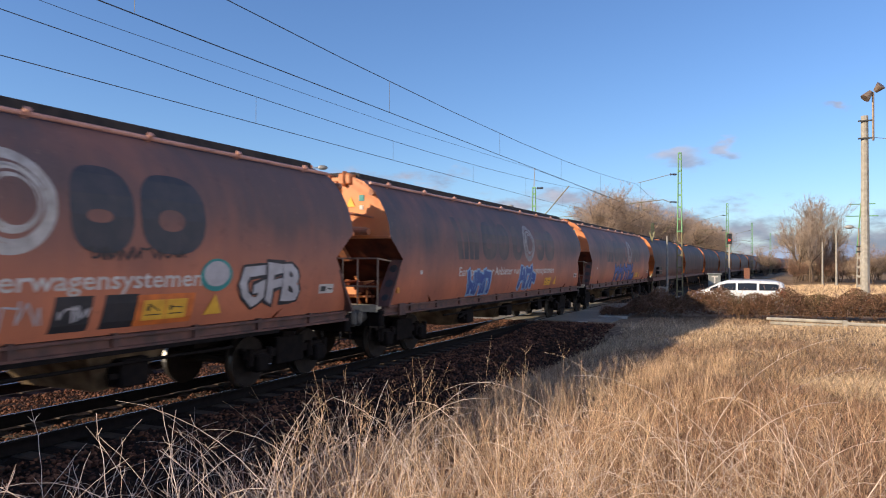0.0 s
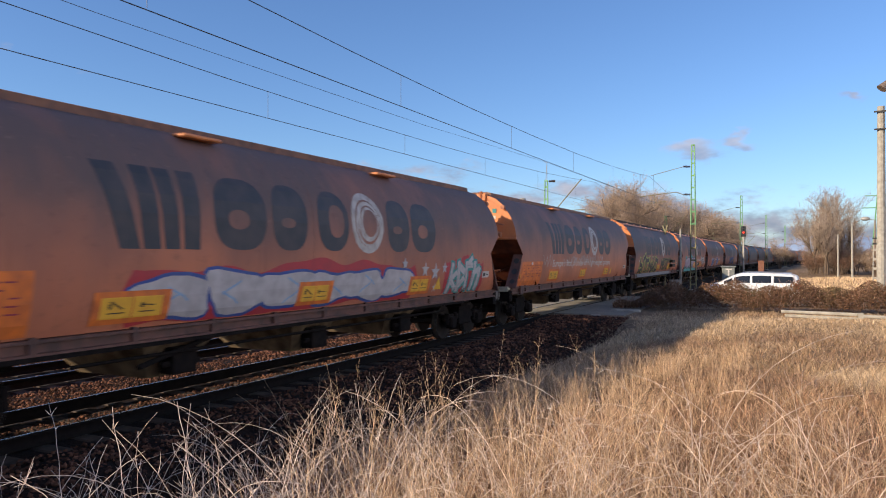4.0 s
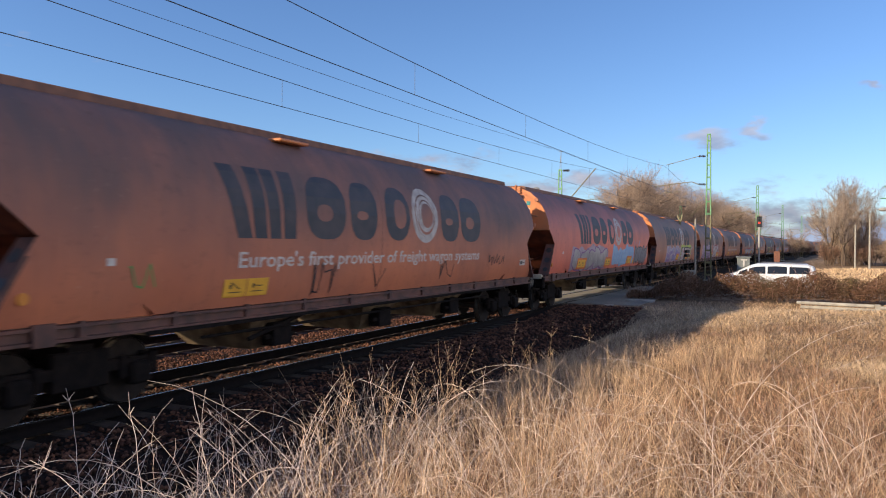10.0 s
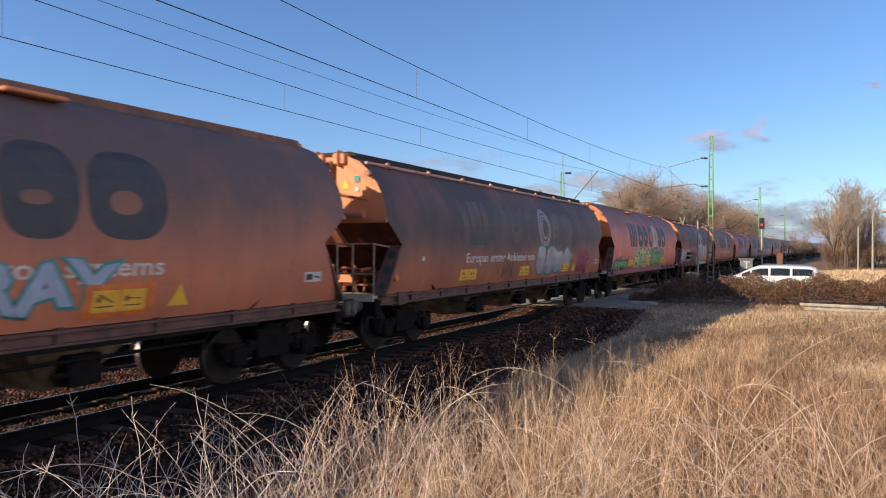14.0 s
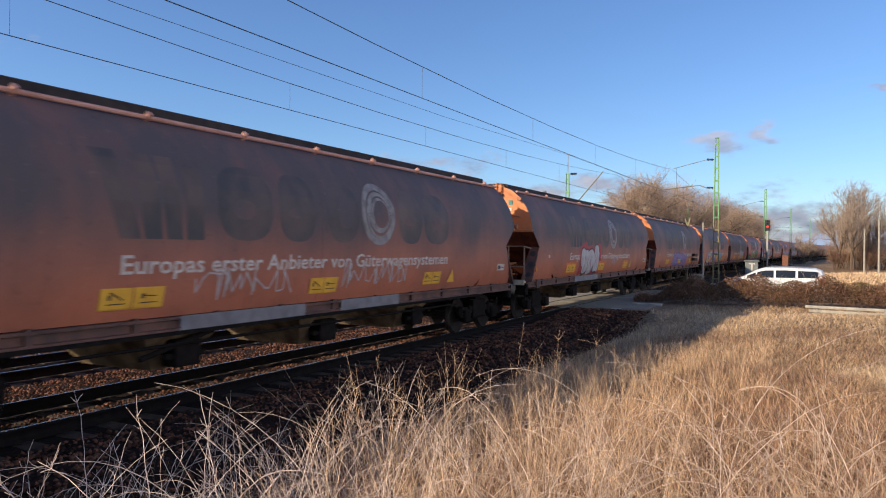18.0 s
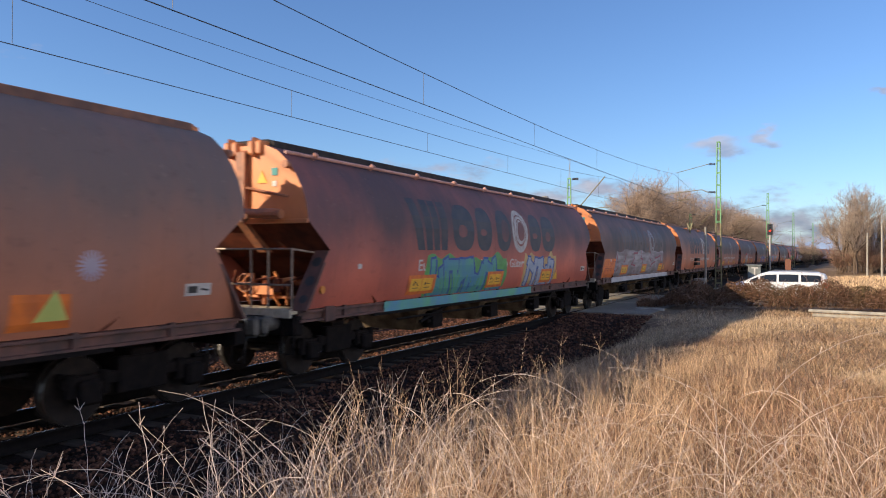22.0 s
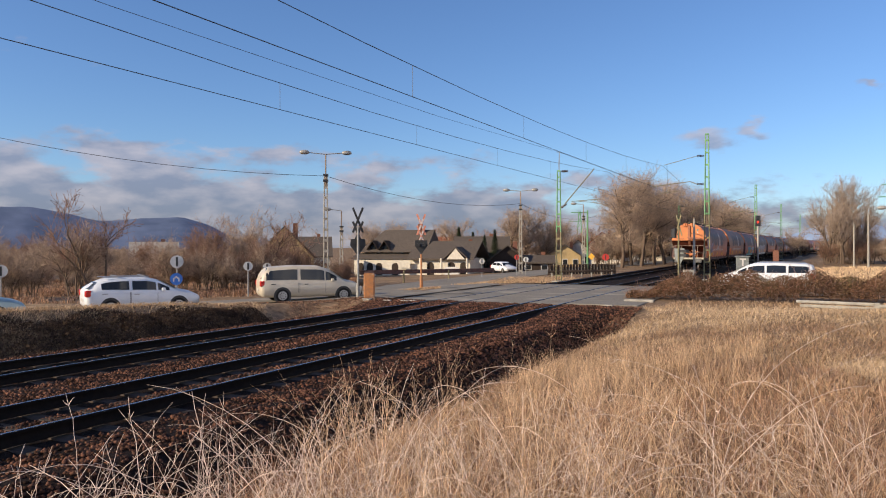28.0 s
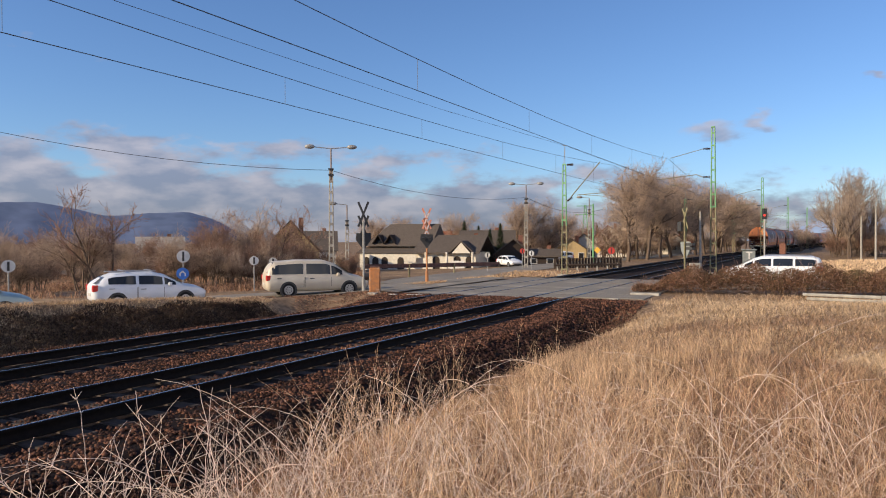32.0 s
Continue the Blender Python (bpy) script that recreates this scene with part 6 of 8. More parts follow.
def insulator(t, p, d, n=5):
    """A stack of sheds from p along d."""
    bm = bmesh.new()
    p, d = Vector(p), Vector(d).normalized()
    tube(bm, p, p + d * 0.5, 0.035, n=8)
    for i in range(n):
        c = p + d * (0.06 + 0.095 * i)
        tube(bm, c, c + d * 0.045, 0.09, n=12)
    part("insulator", bm, M["insulator"], t)


near_mast = lattice_mast(-6.75, 57.8, -0.25, 10.9)
for z in (9.05, 6.95):
    insulator(near_mast, (-0.2, 0, z + 0.25), (-1, 0, 0.05))
part("tie_rod", tubes(((-0.7, 0, 9.32), (-3.1, 0, 8.75), 0.022), n=6), M["mast_rust"], near_mast)
part("bracket_tube", tubes(((-0.7, 0, 7.2), (-1.2, 0, 7.42), 0.03), ((-1.2, 0, 7.42), (-3.9, 0, 7.15), 0.03), n=6), M["mast_rust"], near_mast)
part("steady_arm", tubes(((-2.8, 0, 7.25), (-2.85, 0, 6.65), 0.02), ((-2.0, 0, 6.75), (-3.4, 0, 6.6), 0.02), n=6), M["mast_rust"], near_mast)
part("hanger", tubes(((-2.9, 0, 8.8), (-2.85, 0, 7.2), 0.012), n=4), M["wire"], near_mast)
far_mast = lattice_mast(-16.75, 53.2, -0.35, 8.3)
part("top_spike", tubes(((0.05, 0, 8.3), (0.05, 0, 9.75), 0.02), ((-0.05, 0, 8.3), (0.05, 0, 9.7), 0.015), ((-0.12, 0, 9.72), (0.2, 0, 9.72), 0.02), n=5), M["galv"], far_mast)
insulator(far_mast, (0.2, 0, 8.27), (1, 0, 0))
insulator(far_mast, (0.2, 0, 5.55), (1, 0, 0.7))
part("bracket_tube", tubes(((0.5, 0, 5.85), (2.7, 0, 8.35), 0.04), n=7), M["mast_rust"], far_mast)
part("steady_arm", tubes(((1.0, 0, 6.0), (3.0, 0, 6.1), 0.025), ((1.5, 0, 6.0), (2.9, 0, 5.85), 0.02), n=6), M["mast_rust"], far_mast)
for y in (108.0, 160.0, 215.0):
    for side, base in ((1, near_mast), (-1, far_mast)):
        dx = float(bend(y))
        copy_thing(base, pose((-6.75 if side > 0 else -16.75) + dx, y, -0.3))


def cable(name, points, r, label, sag=0.0, category="overhead wire", n=10):
    line = [Vector(points[0])]
    for a, b in zip(points, points[1:]):
        a, b = Vector(a), Vector(b)
        line += [a.lerp(b, i / n) - Vector((0, 0, sag * 4 * i / n * (1 - i / n))) for i in range(1, n + 1)]
    return tagged(part(name, pipe(line, r, 4), M["wire"]), label, category, "overhead wires", "thing")


MASTS_Y = (-12.0, 55.5, 108.0, 160.0, 215.0, 275.0)


def catenary(cx, z_contact, z_mid, z_mast, tag, first, step):
    pts_c, pts_m = [], []
    for i, y in enumerate(MASTS_Y):
        zig = 0.2 if i % 2 else -0.2
        pts_c.append((cx + zig + float(bend(y)), y, z_contact))
        pts_m.append((cx + float(bend(y)), y, z_mast))
    cable("contact_wire", pts_c, 0.011, "dark contact wire above the %s track" % tag)
    cable("messenger_wire", pts_m, 0.0105, "sagging messenger wire above the %s track" % tag, z_mast - z_mid)
    for j in range(len(MASTS_Y) - 1):
        y0, y1 = MASTS_Y[j], MASTS_Y[j + 1]
        y = first if j == 0 else y0 + step * 0.6
        while y < y1 - 2.5:
            t = (y - y0) / (y1 - y0)
            x = cx + float(bend(y))
            zm = z_mast - (z_mast - z_mid) * 4 * t * (1 - t)
            bm = tubes(((x, y, z_contact), (x, y, zm), 0.0055), n=4)
            tagged(part("dropper", bm, M["wire"]), "thin dropper between the wires", "dropper", "droppers", "thing")
            y += step


catenary(NEAR, 6.34, 7.15, 8.2, "near", 8.75, 8.65)
catenary(FAR, 6.24, 6.97, 7.95, "far", 8.6, 8.25)
cable("feeder_wire", [(-16.6, -60, 9.6), (-16.6, -2, 8.85), (-16.6, 13.6, 8.69), (-16.6, 32.7, 8.82), (-16.7, 53.2, 9.36), (-16.7 + float(bend(108)), 108, 9.36), (-16.7 + float(bend(160)), 160, 9.36)], 0.009, "feeder wire beside the far track", 0.0)


def lamp_post(bearing, d, h, arm, lamps=2, label="tall concrete lattice street lamp with two arms"):
    x, y = spot(bearing, d)
    g = float(ground_z(x, y)) - 0.1
    t = empty("street_lamp", x, y, g, -bearing)
    H = h - g
    hp = H - 1.6
    for s in (-1, 1):
        part("upright", tubes(((s * 0.17, 0, 0), (s * 0.1, 0, hp), 0.06, 0.05), n=6), M["concrete"], t)
    for i in range(int(hp / 0.8)):
        z = 0.5 + 0.8 * i
        part("web", boxes((-0.15, 0.15, -0.05, 0.05, z - 0.1, z + 0.1)), M["concrete"], t)
    part("mast_top", tubes(((0, 0, hp - 0.8), (0, 0, H), 0.055), n=8), M["rail_grey"], t)
    part("bracket", boxes((-0.2, 0.2, -0.12, 0.12, hp - 0.45, hp - 0.3), (-0.2, 0.2, -0.12, 0.12, hp, hp + 0.12)), M["black"], t)
    for s in ((-1, 1) if lamps == 2 else (-1,)):
        part("arm", tubes(((0, 0, H), (s * arm * 0.75, 0, H + 0.12), 0.035), n=6), M["galv"], t)
        b = bmesh.new()
        bmesh.ops.create_uvsphere(b, u_segments=12, v_segments=8, radius=0.5)
        for v in b.verts:
            v.co = Vector((v.co.x * 0.75, v.co.y * 0.35, v.co.z * 0.32 + (0.03 if v.co.z > 0 else 0)))
        bmesh.ops.translate(b, verts=b.verts, vec=(s * arm * 0.9, 0, H + 0.12))
        part("lantern", b, M["galv"], t, smooth=True)
    return tagged(t, label, "street lamp", "street lamps", "thing")


lamp_post(-35.5, 56, 9.25, 1.75)
lamp_post(-20.4, 80, 8.3, 1.7)
lamp_post(-15.6, 98, 7.8, 1.4, 1, "street lamp with a single arm on a green post")
lamp_post(-34.3, 72, 5.8, 1.5, 1, "street lamp with a single arm on a slim post")
lamp_post(5.0, 72, 5.4, 0.8, 1, "concrete lattice street lamp with a short arm")
c1, c2 = spot(-35.5, 56), spot(-20.4, 80)
c0 = spot(-64, 62)
c3 = spot(-14.6, 98)
cable("telephone_cable", [(*c0, 11.5), (*c1, 7.62), (*c2, 6.95), (*c3, 6.3)], 0.022, "black cable slung between the street lamps", 0.95, "cable")

# plain wooden and concrete poles
def pole(bearing, d, top, r, mat, label, name="utility_pole"):
    x, y = spot(bearing, d)
    g = float(ground_z(x, y))
    t = empty(name, x, y, g, -bearing)
    part("shaft", tubes(((0, 0, -0.2), (0, 0, top - g), r, r * 0.75), n=10), M[mat], t)
    tagged(t, label, "pole", "poles", "thing")
    return t, top - g


up, H = pole(5.37, 46, 10.4, 0.24, "concrete", "tall pale concrete pole with twin floodlights")
for z in (H - 0.3, H - 1.25):
    part("clamp", boxes((-0.32, 0.42, -0.25, -0.17, z - 0.04, z + 0.04)), M["black"], up)
part("lamp_pipe", tubes(((0.4, -0.2, H - 1.4), (0.4, -0.2, H + 1.2), 0.06), n=8), M["rail_grey"], up)
for s in (-1, 1):
    b = tubes(((0.4 + s * 0.1, -0.2, H + 1.25), (0.4 + s * 0.38, -0.35, H + 1.2 + s * 0.32), 0.12, 0.26), n=14)
    part("floodlight", b, M["rail_grey"], up)
pole(3.65, 86, 5.6, 0.11, "concrete", "grey concrete pole before the bare trees")
pole(2.8, 90, 4.7, 0.1, "concrete", "grey concrete pole before the bare trees")
pole(-6.0 - 1.55, 57.5, 4.35, 0.09, "concrete", "thin weathered post beside the near track")
pole(-15.3, 97, 7.0, 0.14, "mast_green", "slim green pole beyond the far track")
xa, ya = spot(5.37, 46)
cable("telephone_cable", [(xa + 0.4, ya, 9.2), (xa + 14, ya - 5, 7.6)], 0.02, "black cable running off the concrete pole", 0.4, "cable")

# crossing light seen from its back, box and signal on the far side of the crossing
ws = empty("crossing_sign", *spot(-8.65, 56.5), -0.2, 150)
part("post", tubes(((0, 0, 0), (0, 0, 4.5), 0.06), n=8), M["mast_rust"], ws)
part("lamp_board", prism(((-0.45, 2.35), (0.45, 2.35), (0.4, 1.7), (0, 1.05), (-0.4, 1.7)), 1, -0.12, -0.08), M["grey_paint"], ws)
for s in (-1, 1):
    bm = boxes((-0.8, 0.8, -0.03, 0.0, -0.05, 0.05))
    bmesh.ops.rotate(bm, verts=bm.verts, cent=(0, 0, 0), matrix=Matrix.Rotation(radians(s * 72), 3, "Y"))
    bmesh.ops.translate(bm, verts=bm.verts, vec=(0, 0.04 * s, 4.05))
    part("cross_arm", bm, M["mast_rust"], ws)
part("lamp_hood", boxes((0.1, 0.42, 0.08, 0.3, 3.1, 3.8), bevel=0.02), M["black"], ws)
part("hood_shelf", boxes((-0.9, -0.35, 0.0, 0.3, 1.75, 1.95), (-0.9, -0.35, 0.0, 0.3, 2.05, 2.25)), M["black"], ws)
tagged(ws, "yellowed crossing sign with grey lamp board seen from behind", "crossing sign", "crossing signs", "thing")
ws2 = empty("relay_box", *spot(-7.95, 56.0), -0.25, 20)
part("housing", boxes((-0.35, 0.35, -0.25, 0.25, 0, 0.85), bevel=0.02), M["concrete"], ws2)
tagged(ws2, "small concrete relay box at the sign's foot", "relay box", kind="thing")
cb = empty("signal_cabinet", *spot(-4.25, 50), -0.05, 8)
part("body", boxes((-0.36, 0.36, -0.3, 0.3, 0, 1.66), bevel=0.02), M["grey_paint"], cb)
part("roof", boxes((-0.44, 0.44, -0.38, 0.38, 1.66, 1.74), bevel=0.02), M["grey_paint"], cb)
part("letter", boxes((-0.18, 0.18, -0.315, -0.305, 1.5, 1.58), (-0.045, 0.045, -0.315, -0.305, 1.1, 1.5)), M["white"], cb, "white letter T")
part("vent", boxes((-0.1, 0.12, -0.315, -0.305, 0.6, 0.78)), M["black"], cb)
tagged(cb, "grey line-side cabinet with a white letter", "cabinet", kind="thing")
sg = empty("railway_signal", *spot(-3.22, 96), 0.0, 3)
part("post", tubes(((0, 0, 0), (0, 0, 2.4), 0.1), n=8), M["galv"], sg)
part("post_top", tubes(((0, 0, 2.4), (0, 0, 4.9), 0.1), n=8), M["white_faded"], sg)
head = part("signal_head", boxes((-0.28, 0.28, -0.12, 0.12, 4.7, 6.0), bevel=0.04), M["black"], sg)
part("red_light", disc(0, -0.15, 5.2, 0.13, 1, 0.05, 16), M["signal_red"], head, "lit red signal light")
for z in (5.55, 5.85):
    part("dark_light", disc(0, -0.14, z, 0.11, 1, 0.04, 16), M["glass"], head)
tagged(sg, "railway signal showing red on a pale grey post", "railway signal", kind="thing")
mk = empty("marker_post", *spot(-2.05, 70), 0.0, 0)
part("post", boxes((-0.06, 0.06, -0.06, 0.06, 0, 1.9)), M["wood_dark"], mk)
part("board", boxes((-0.24, 0.24, -0.1, -0.06, 0.9, 1.95), bevel=0.01), M["brick"], mk)
tagged(mk, "rusty brown marker board on a post", "marker", kind="thing")


def pylon(bearing, d, h, w):
    x, y = spot(bearing, d)
    t = empty("power_pylon", x, y, float(ground_z(x, y)) - 0.3, -bearing)
    for sx in (-1, 1):
        for sy in (-1, 1):
            part("leg", tubes(((sx * w, sy * w, 0), (sx * 0.2, sy * 0.2, h), 0.13), n=5), M["mast_green"], t)
    for i in range(9):
        z0, z1 = h * i / 9, h * (i + 1) / 9
        a, b = w + (0.2 - w) * z0 / h, w + (0.2 - w) * z1 / h
        part("brace", tubes(((-a, -a, z0), (b, -b, z1), 0.07), ((a, -a, z0), (-b, -b, z1), 0.07), n=4), M["mast_green"], t)
    for z, s in ((h - 0.3, 2.6), (h - 3.0, 3.2)):
        part("cross_arm", tubes(((-s, 0, z), (s, 0, z), 0.12), n=5), M["mast_green"], t)
    return tagged(t, "green steel lattice power pylon", "pylon", "power pylons", "thing")


pylon(5.2, 190, 16.5, 1.5)
pylon(-15.9, 230, 15.5, 1.3)

# ---- cars ----
def car(paint, stations, glass, wheels, r, label, x, y, z, heading, plate_bars=True, extras=()):
    """stations along the car, front first: (y, z low, z belt, half width, z roof, half roof). glass: side panes as (y0, y1). Heading: degrees clockwise from the line."""
    t = empty("car", x, y, z, -heading)
    S = np.array(stations, dtype=float)
    order = np.argsort(S[:, 0])
    S = S[order]

    def at(yy):
        return [float(np.interp(yy, S[:, 0], S[:, k])) for k in range(1, 6)]

    ys = sorted(set(list(S[:, 0]) + list(np.linspace(S[0, 0], S[-1, 0], 25))))
    bm = bmesh.new()
    grid = []
    for yy in ys:
        zl, zb, w, zr, wr = at(yy)
        half = [(w * 0.86, zl), (w * 0.98, zl + 0.16), (w, (zl + zb) / 2), (w * 0.985, zb - 0.06), (w * 0.95, zb), (wr + 0.03, zr - 0.07), (wr * 0.9, zr - 0.01), (wr * 0.45, zr + 0.015)]
        sec = [(-a, b) for a, b in half] + [(a, b) for a, b in half[::-1]]
        grid.append([bm.verts.new((a, yy, b)) for a, b in sec])
    n = len(grid[0])
    for a, b in zip(grid, grid[1:]):
        for i in range(n):
            bm.faces.new((a[i], a[(i + 1) % n], b[(i + 1) % n], b[i]))
    bm.faces.new(grid[0])
    bm.faces.new(grid[-1][::-1])
    bmesh.ops.recalc_face_normals(bm, faces=bm.faces)
    part("body", bm, M[paint], t, smooth=True)

    def pane(name, y0, y1, side):
        b2 = bmesh.new()
        lo, hi = [], []
        for i in range(7):
            yy = y0 + (y1 - y0) * i / 6
            zl, zb, w, zr, wr = at(yy)
            for k, lst in ((0.1, lo), (0.86, hi)):
                xx = w * 0.95 + (wr + 0.03 - w * 0.95) * k
                zz = zb + (zr - 0.07 - zb) * k
                lst.append(b2.verts.new((side * (xx + 0.012), yy, zz)))
        for i in range(6):
            b2.faces.new((lo[i], lo[i + 1], hi[i + 1], hi[i]))
        part(name, b2, M["glass"], t, smooth=True)

    for side in (-1, 1):
        for y0, y1 in glass:
            pane("side_window", y0, y1, side)
        for yy in wheels:
            arch = part("wheel_arch", disc(side * (at(yy)[2] - 0.075), yy, r, r + 0.065, 0, 0.16, 24), M["black"], t)
            wheel = empty("wheel", side * (at(yy)[2] - 0.09), yy, r)
            wheel.parent = t
            tb = tubes(((-0.1, 0, 0), (0.1, 0, 0), r), n=28)
            bmesh.ops.bevel(tb, geom=[e for e in tb.edges if len(e.link_faces) == 2 and max(len(f.verts) for f in e.link_faces) > 4], offset=0.03, segments=2, affect="EDGES")
            part("tyre", tb, M["tyre"], wheel)
            rb = disc(side * 0.1, 0, 0, r * 0.62, 0, 0.02, 24)
            rim = part("rim", rb, M["alloy"], wheel)
            sp = bmesh.new()
            for i in range(8):
                a = 2 * math.pi * (i + 0.5) / 8
                c = Vector((side * 0.112, math.cos(a) * r * 0.4, math.sin(a) * r * 0.4))
                tube(sp, c - Vector((0.002, 0, 0)), c + Vector((0.002, 0, 0)), r * 0.085, n=8)
            part("rim_slots", sp, M["black"], wheel)
        zl, zb, w, zr, wr = at(S[-1, 0] - 1.55)
        part("mirror", boxes((side * (w + 0.02) - 0.09, side * (w + 0.02) + 0.09, S[-1, 0] - 1.62, S[-1, 0] - 1.48, zb - 0.02, zb + 0.13), bevel=0.03), M[paint], t)
        for yy in ((glass[0][0] + glass[0][1]) / 2 - 0.4, (glass[1][0] + glass[1][1]) / 2 - 0.3):
            zl, zb, w, zr, wr = at(yy)
            part("door_handle", boxes((side * w - 0.02, side * w + 0.02, yy - 0.1, yy + 0.1, zb - 0.16, zb - 0.12), bevel=0.008), M["black" if paint != "car_white" else "alloy"], t)
        # door gaps
        for yy in (glass[0][1] + 0.03, glass[1][1] + 0.05, glass[1][0] - 0.05):
            zl, zb, w, zr, wr = at(yy)
            part("door_gap", boxes((side * w - 0.006, side * w + 0.003, yy - 0.006, yy + 0.006, zl + 0.2, zb - 0.06)), M["black"], t)
        zl, zb, w, zr, wr = at(S[0, 0] + 0.12)
        part("tail_light", boxes((side * w * 0.86 - 0.12, side * w * 0.86 + 0.125, S[0, 0] - 0.02, S[0, 0] + 0.2, zb - 0.24, zb + 0.02), bevel=0.03), M["lamp_red"], t)
        zl, zb, w, zr, wr = at(S[-1, 0] - 0.1)
        part("headlight", boxes((side * w * 0.8 - 0.14, side * w * 0.8 + 0.1, S[-1, 0] - 0.32, S[-1, 0] - 0.02, zb - 0.2, zb - 0.06), bevel=0.03), M["lamp_clear"], t)

    def screen(name, y_low, y_high):
        zl, zb, w, zr, wr = at(y_low)
        a = [(-w * 0.88, y_low, zr + 0.012), (w * 0.88, y_low, zr + 0.012)]
        zl, zb, w, zr2, wr2 = at(y_high)
        b = [(wr2 * 0.9, y_high, zr2 + 0.02), (-wr2 * 0.9, y_high, zr2 + 0.02)]
        b3 = bmesh.new()
        b3.faces.new([b3.verts.new(p) for p in a + b])
        part(name, b3, M["glass"], t)

    for nm, lo, hi in extras:
        screen(nm, lo, hi)
    part("bumper", boxes((-S[-1, 3] * 0.9, S[-1, 3] * 0.9, S[-1, 0] - 0.06, S[-1, 0] + 0.03, 0.32, 0.46), bevel=0.03), M["black"], t)
    part("number_plate", boxes((-0.26, 0.26, S[0, 0] - 0.025, S[0, 0] - 0.005, 0.55, 0.66)), M["white"], t, "blank pale number plate")
    return tagged(t, label, "car", "waiting cars", "thing")


# estate car: front at +y
ESTATE = ((-2.22, 0.42, 0.92, 0.72, 1.0, 0.55), (-2.1, 0.3, 0.99, 0.84, 1.12, 0.58), (-1.8, 0.26, 1.0, 0.89, 1.31, 0.61), (-1.45, 0.26, 0.99, 0.9, 1.43, 0.63), (-0.8, 0.26, 0.96, 0.9, 1.48, 0.66), (0.1, 0.26, 0.93, 0.9, 1.47, 0.66), (0.55, 0.26, 0.92, 0.9, 1.36, 0.64), (1.3, 0.26, 0.9, 0.89, 0.97, 0.74), (1.85, 0.28, 0.82, 0.86, 0.86, 0.68), (2.15, 0.32, 0.7, 0.76, 0.72, 0.6), (2.24, 0.42, 0.6, 0.62, 0.6, 0.52))
VAN = ((-2.46, 0.45, 0.98, 0.8, 1.02, 0.68), (-2.36, 0.3, 1.02, 0.92, 1.32, 0.72), (-2.1, 0.26, 1.03, 0.95, 1.66, 0.76), (-1.0, 0.26, 1.02, 0.96, 1.74, 0.78), (0.3, 0.26, 1.0, 0.96, 1.72, 0.77), (0.8, 0.26, 0.99, 0.96, 1.55, 0.75), (1.55, 0.26, 0.98, 0.95, 1.06, 0.82), (2.1, 0.28, 0.9, 0.9, 0.92, 0.74), (2.4, 0.34, 0.75, 0.8, 0.77, 0.64), (2.48, 0.45, 0.62, 0.66, 0.62, 0.56))
ex, ey = spot(-48.8, 33.2)
e = car("car_white", ESTATE, ((-1.65, -0.62), (-0.5, 0.42), (0.5, 0.95)), (-1.33, 1.32), 0.32, "white estate car waiting on the road", ex, ey, -0.44, 29, extras=(("windscreen", 1.25, 0.6), ("rear_window", -2.16, -1.8)))
for s in (-1, 1):
    part("roof_rail", tubes(((s * 0.56, -1.6, 1.5), (s * 0.56, 0.2, 1.52), 0.018), n=6), M["alloy"], e)
for yy in (-1.05, 0.0):
    part("roof_bar", boxes((-0.6, 0.6, yy - 0.04, yy + 0.04, 1.53, 1.57), bevel=0.01), M["alloy"], e)
vx, vy = spot(-36.75, 36.6)
car("car_gold", VAN, ((-2.2, -0.75), (-0.6, 0.55), (0.62, 1.15)), (-1.45, 1.48), 0.34, "champagne-coloured minivan waiting before the crossing", vx, vy, -0.36, 42, extras=(("windscreen", 1.5, 0.85), ("rear_window", -2.42, -2.12)))
mx, my = spot(-60.2, 31.2)
car("car_mint", ESTATE, ((-1.65, -0.62), (-0.5, 0.42), (0.5, 0.95)), (-1.33, 1.32), 0.32, "pale mint-coloured car waiting on the road", mx, my, -0.5, 30, extras=(("windscreen", 1.25, 0.6),))
LONG = ((-2.34, 0.42, 0.96, 0.76, 1.18, 0.62), (-2.24, 0.3, 1.0, 0.87, 1.42, 0.66), (-1.95, 0.26, 1.0, 0.9, 1.52, 0.68), (-0.5, 0.26, 0.98, 0.91, 1.57, 0.69), (0.5, 0.26, 0.97, 0.91, 1.54, 0.68), (0.95, 0.26, 0.96, 0.9, 1.40, 0.66), (1.75, 0.26, 0.94, 0.89, 1.0, 0.76), (2.1, 0.28, 0.84, 0.86, 0.88, 0.68), (2.36, 0.32, 0.72, 0.76, 0.74, 0.6), (2.44, 0.42, 0.62, 0.62, 0.62, 0.52))
wx, wy = spot(-2.65, 40.5)
wh = car("car_white", np.array(LONG) * 0.93, ((-1.93, -1.04), (-0.93, -0.06), (0.04, 0.8), (0.87, 1.26)), (-1.32, 1.36), 0.31, "white estate car waiting behind the brambles", wx, wy, 0.02, -88, extras=(("windscreen", 1.58, 0.91), ("rear_window", -2.14, -1.86)))
for s_ in (-1, 1):
    part("roof_rail", tubes(((s_ * 0.56, -1.77, 1.47), (s_ * 0.56, 0.28, 1.505), 0.02), n=6), M["alloy"], wh)
px_, py_ = spot(-21.7, 97)
car("car_white", ESTATE, ((-1.65, -0.62), (-0.5, 0.42), (0.5, 0.95)), (-1.33, 1.32), 0.32, "silver-white car parked before the houses", px_, py_, float(ground_z(px_, py_)), 130, extras=(("windscreen", 1.25, 0.6),))
MOVERS = []
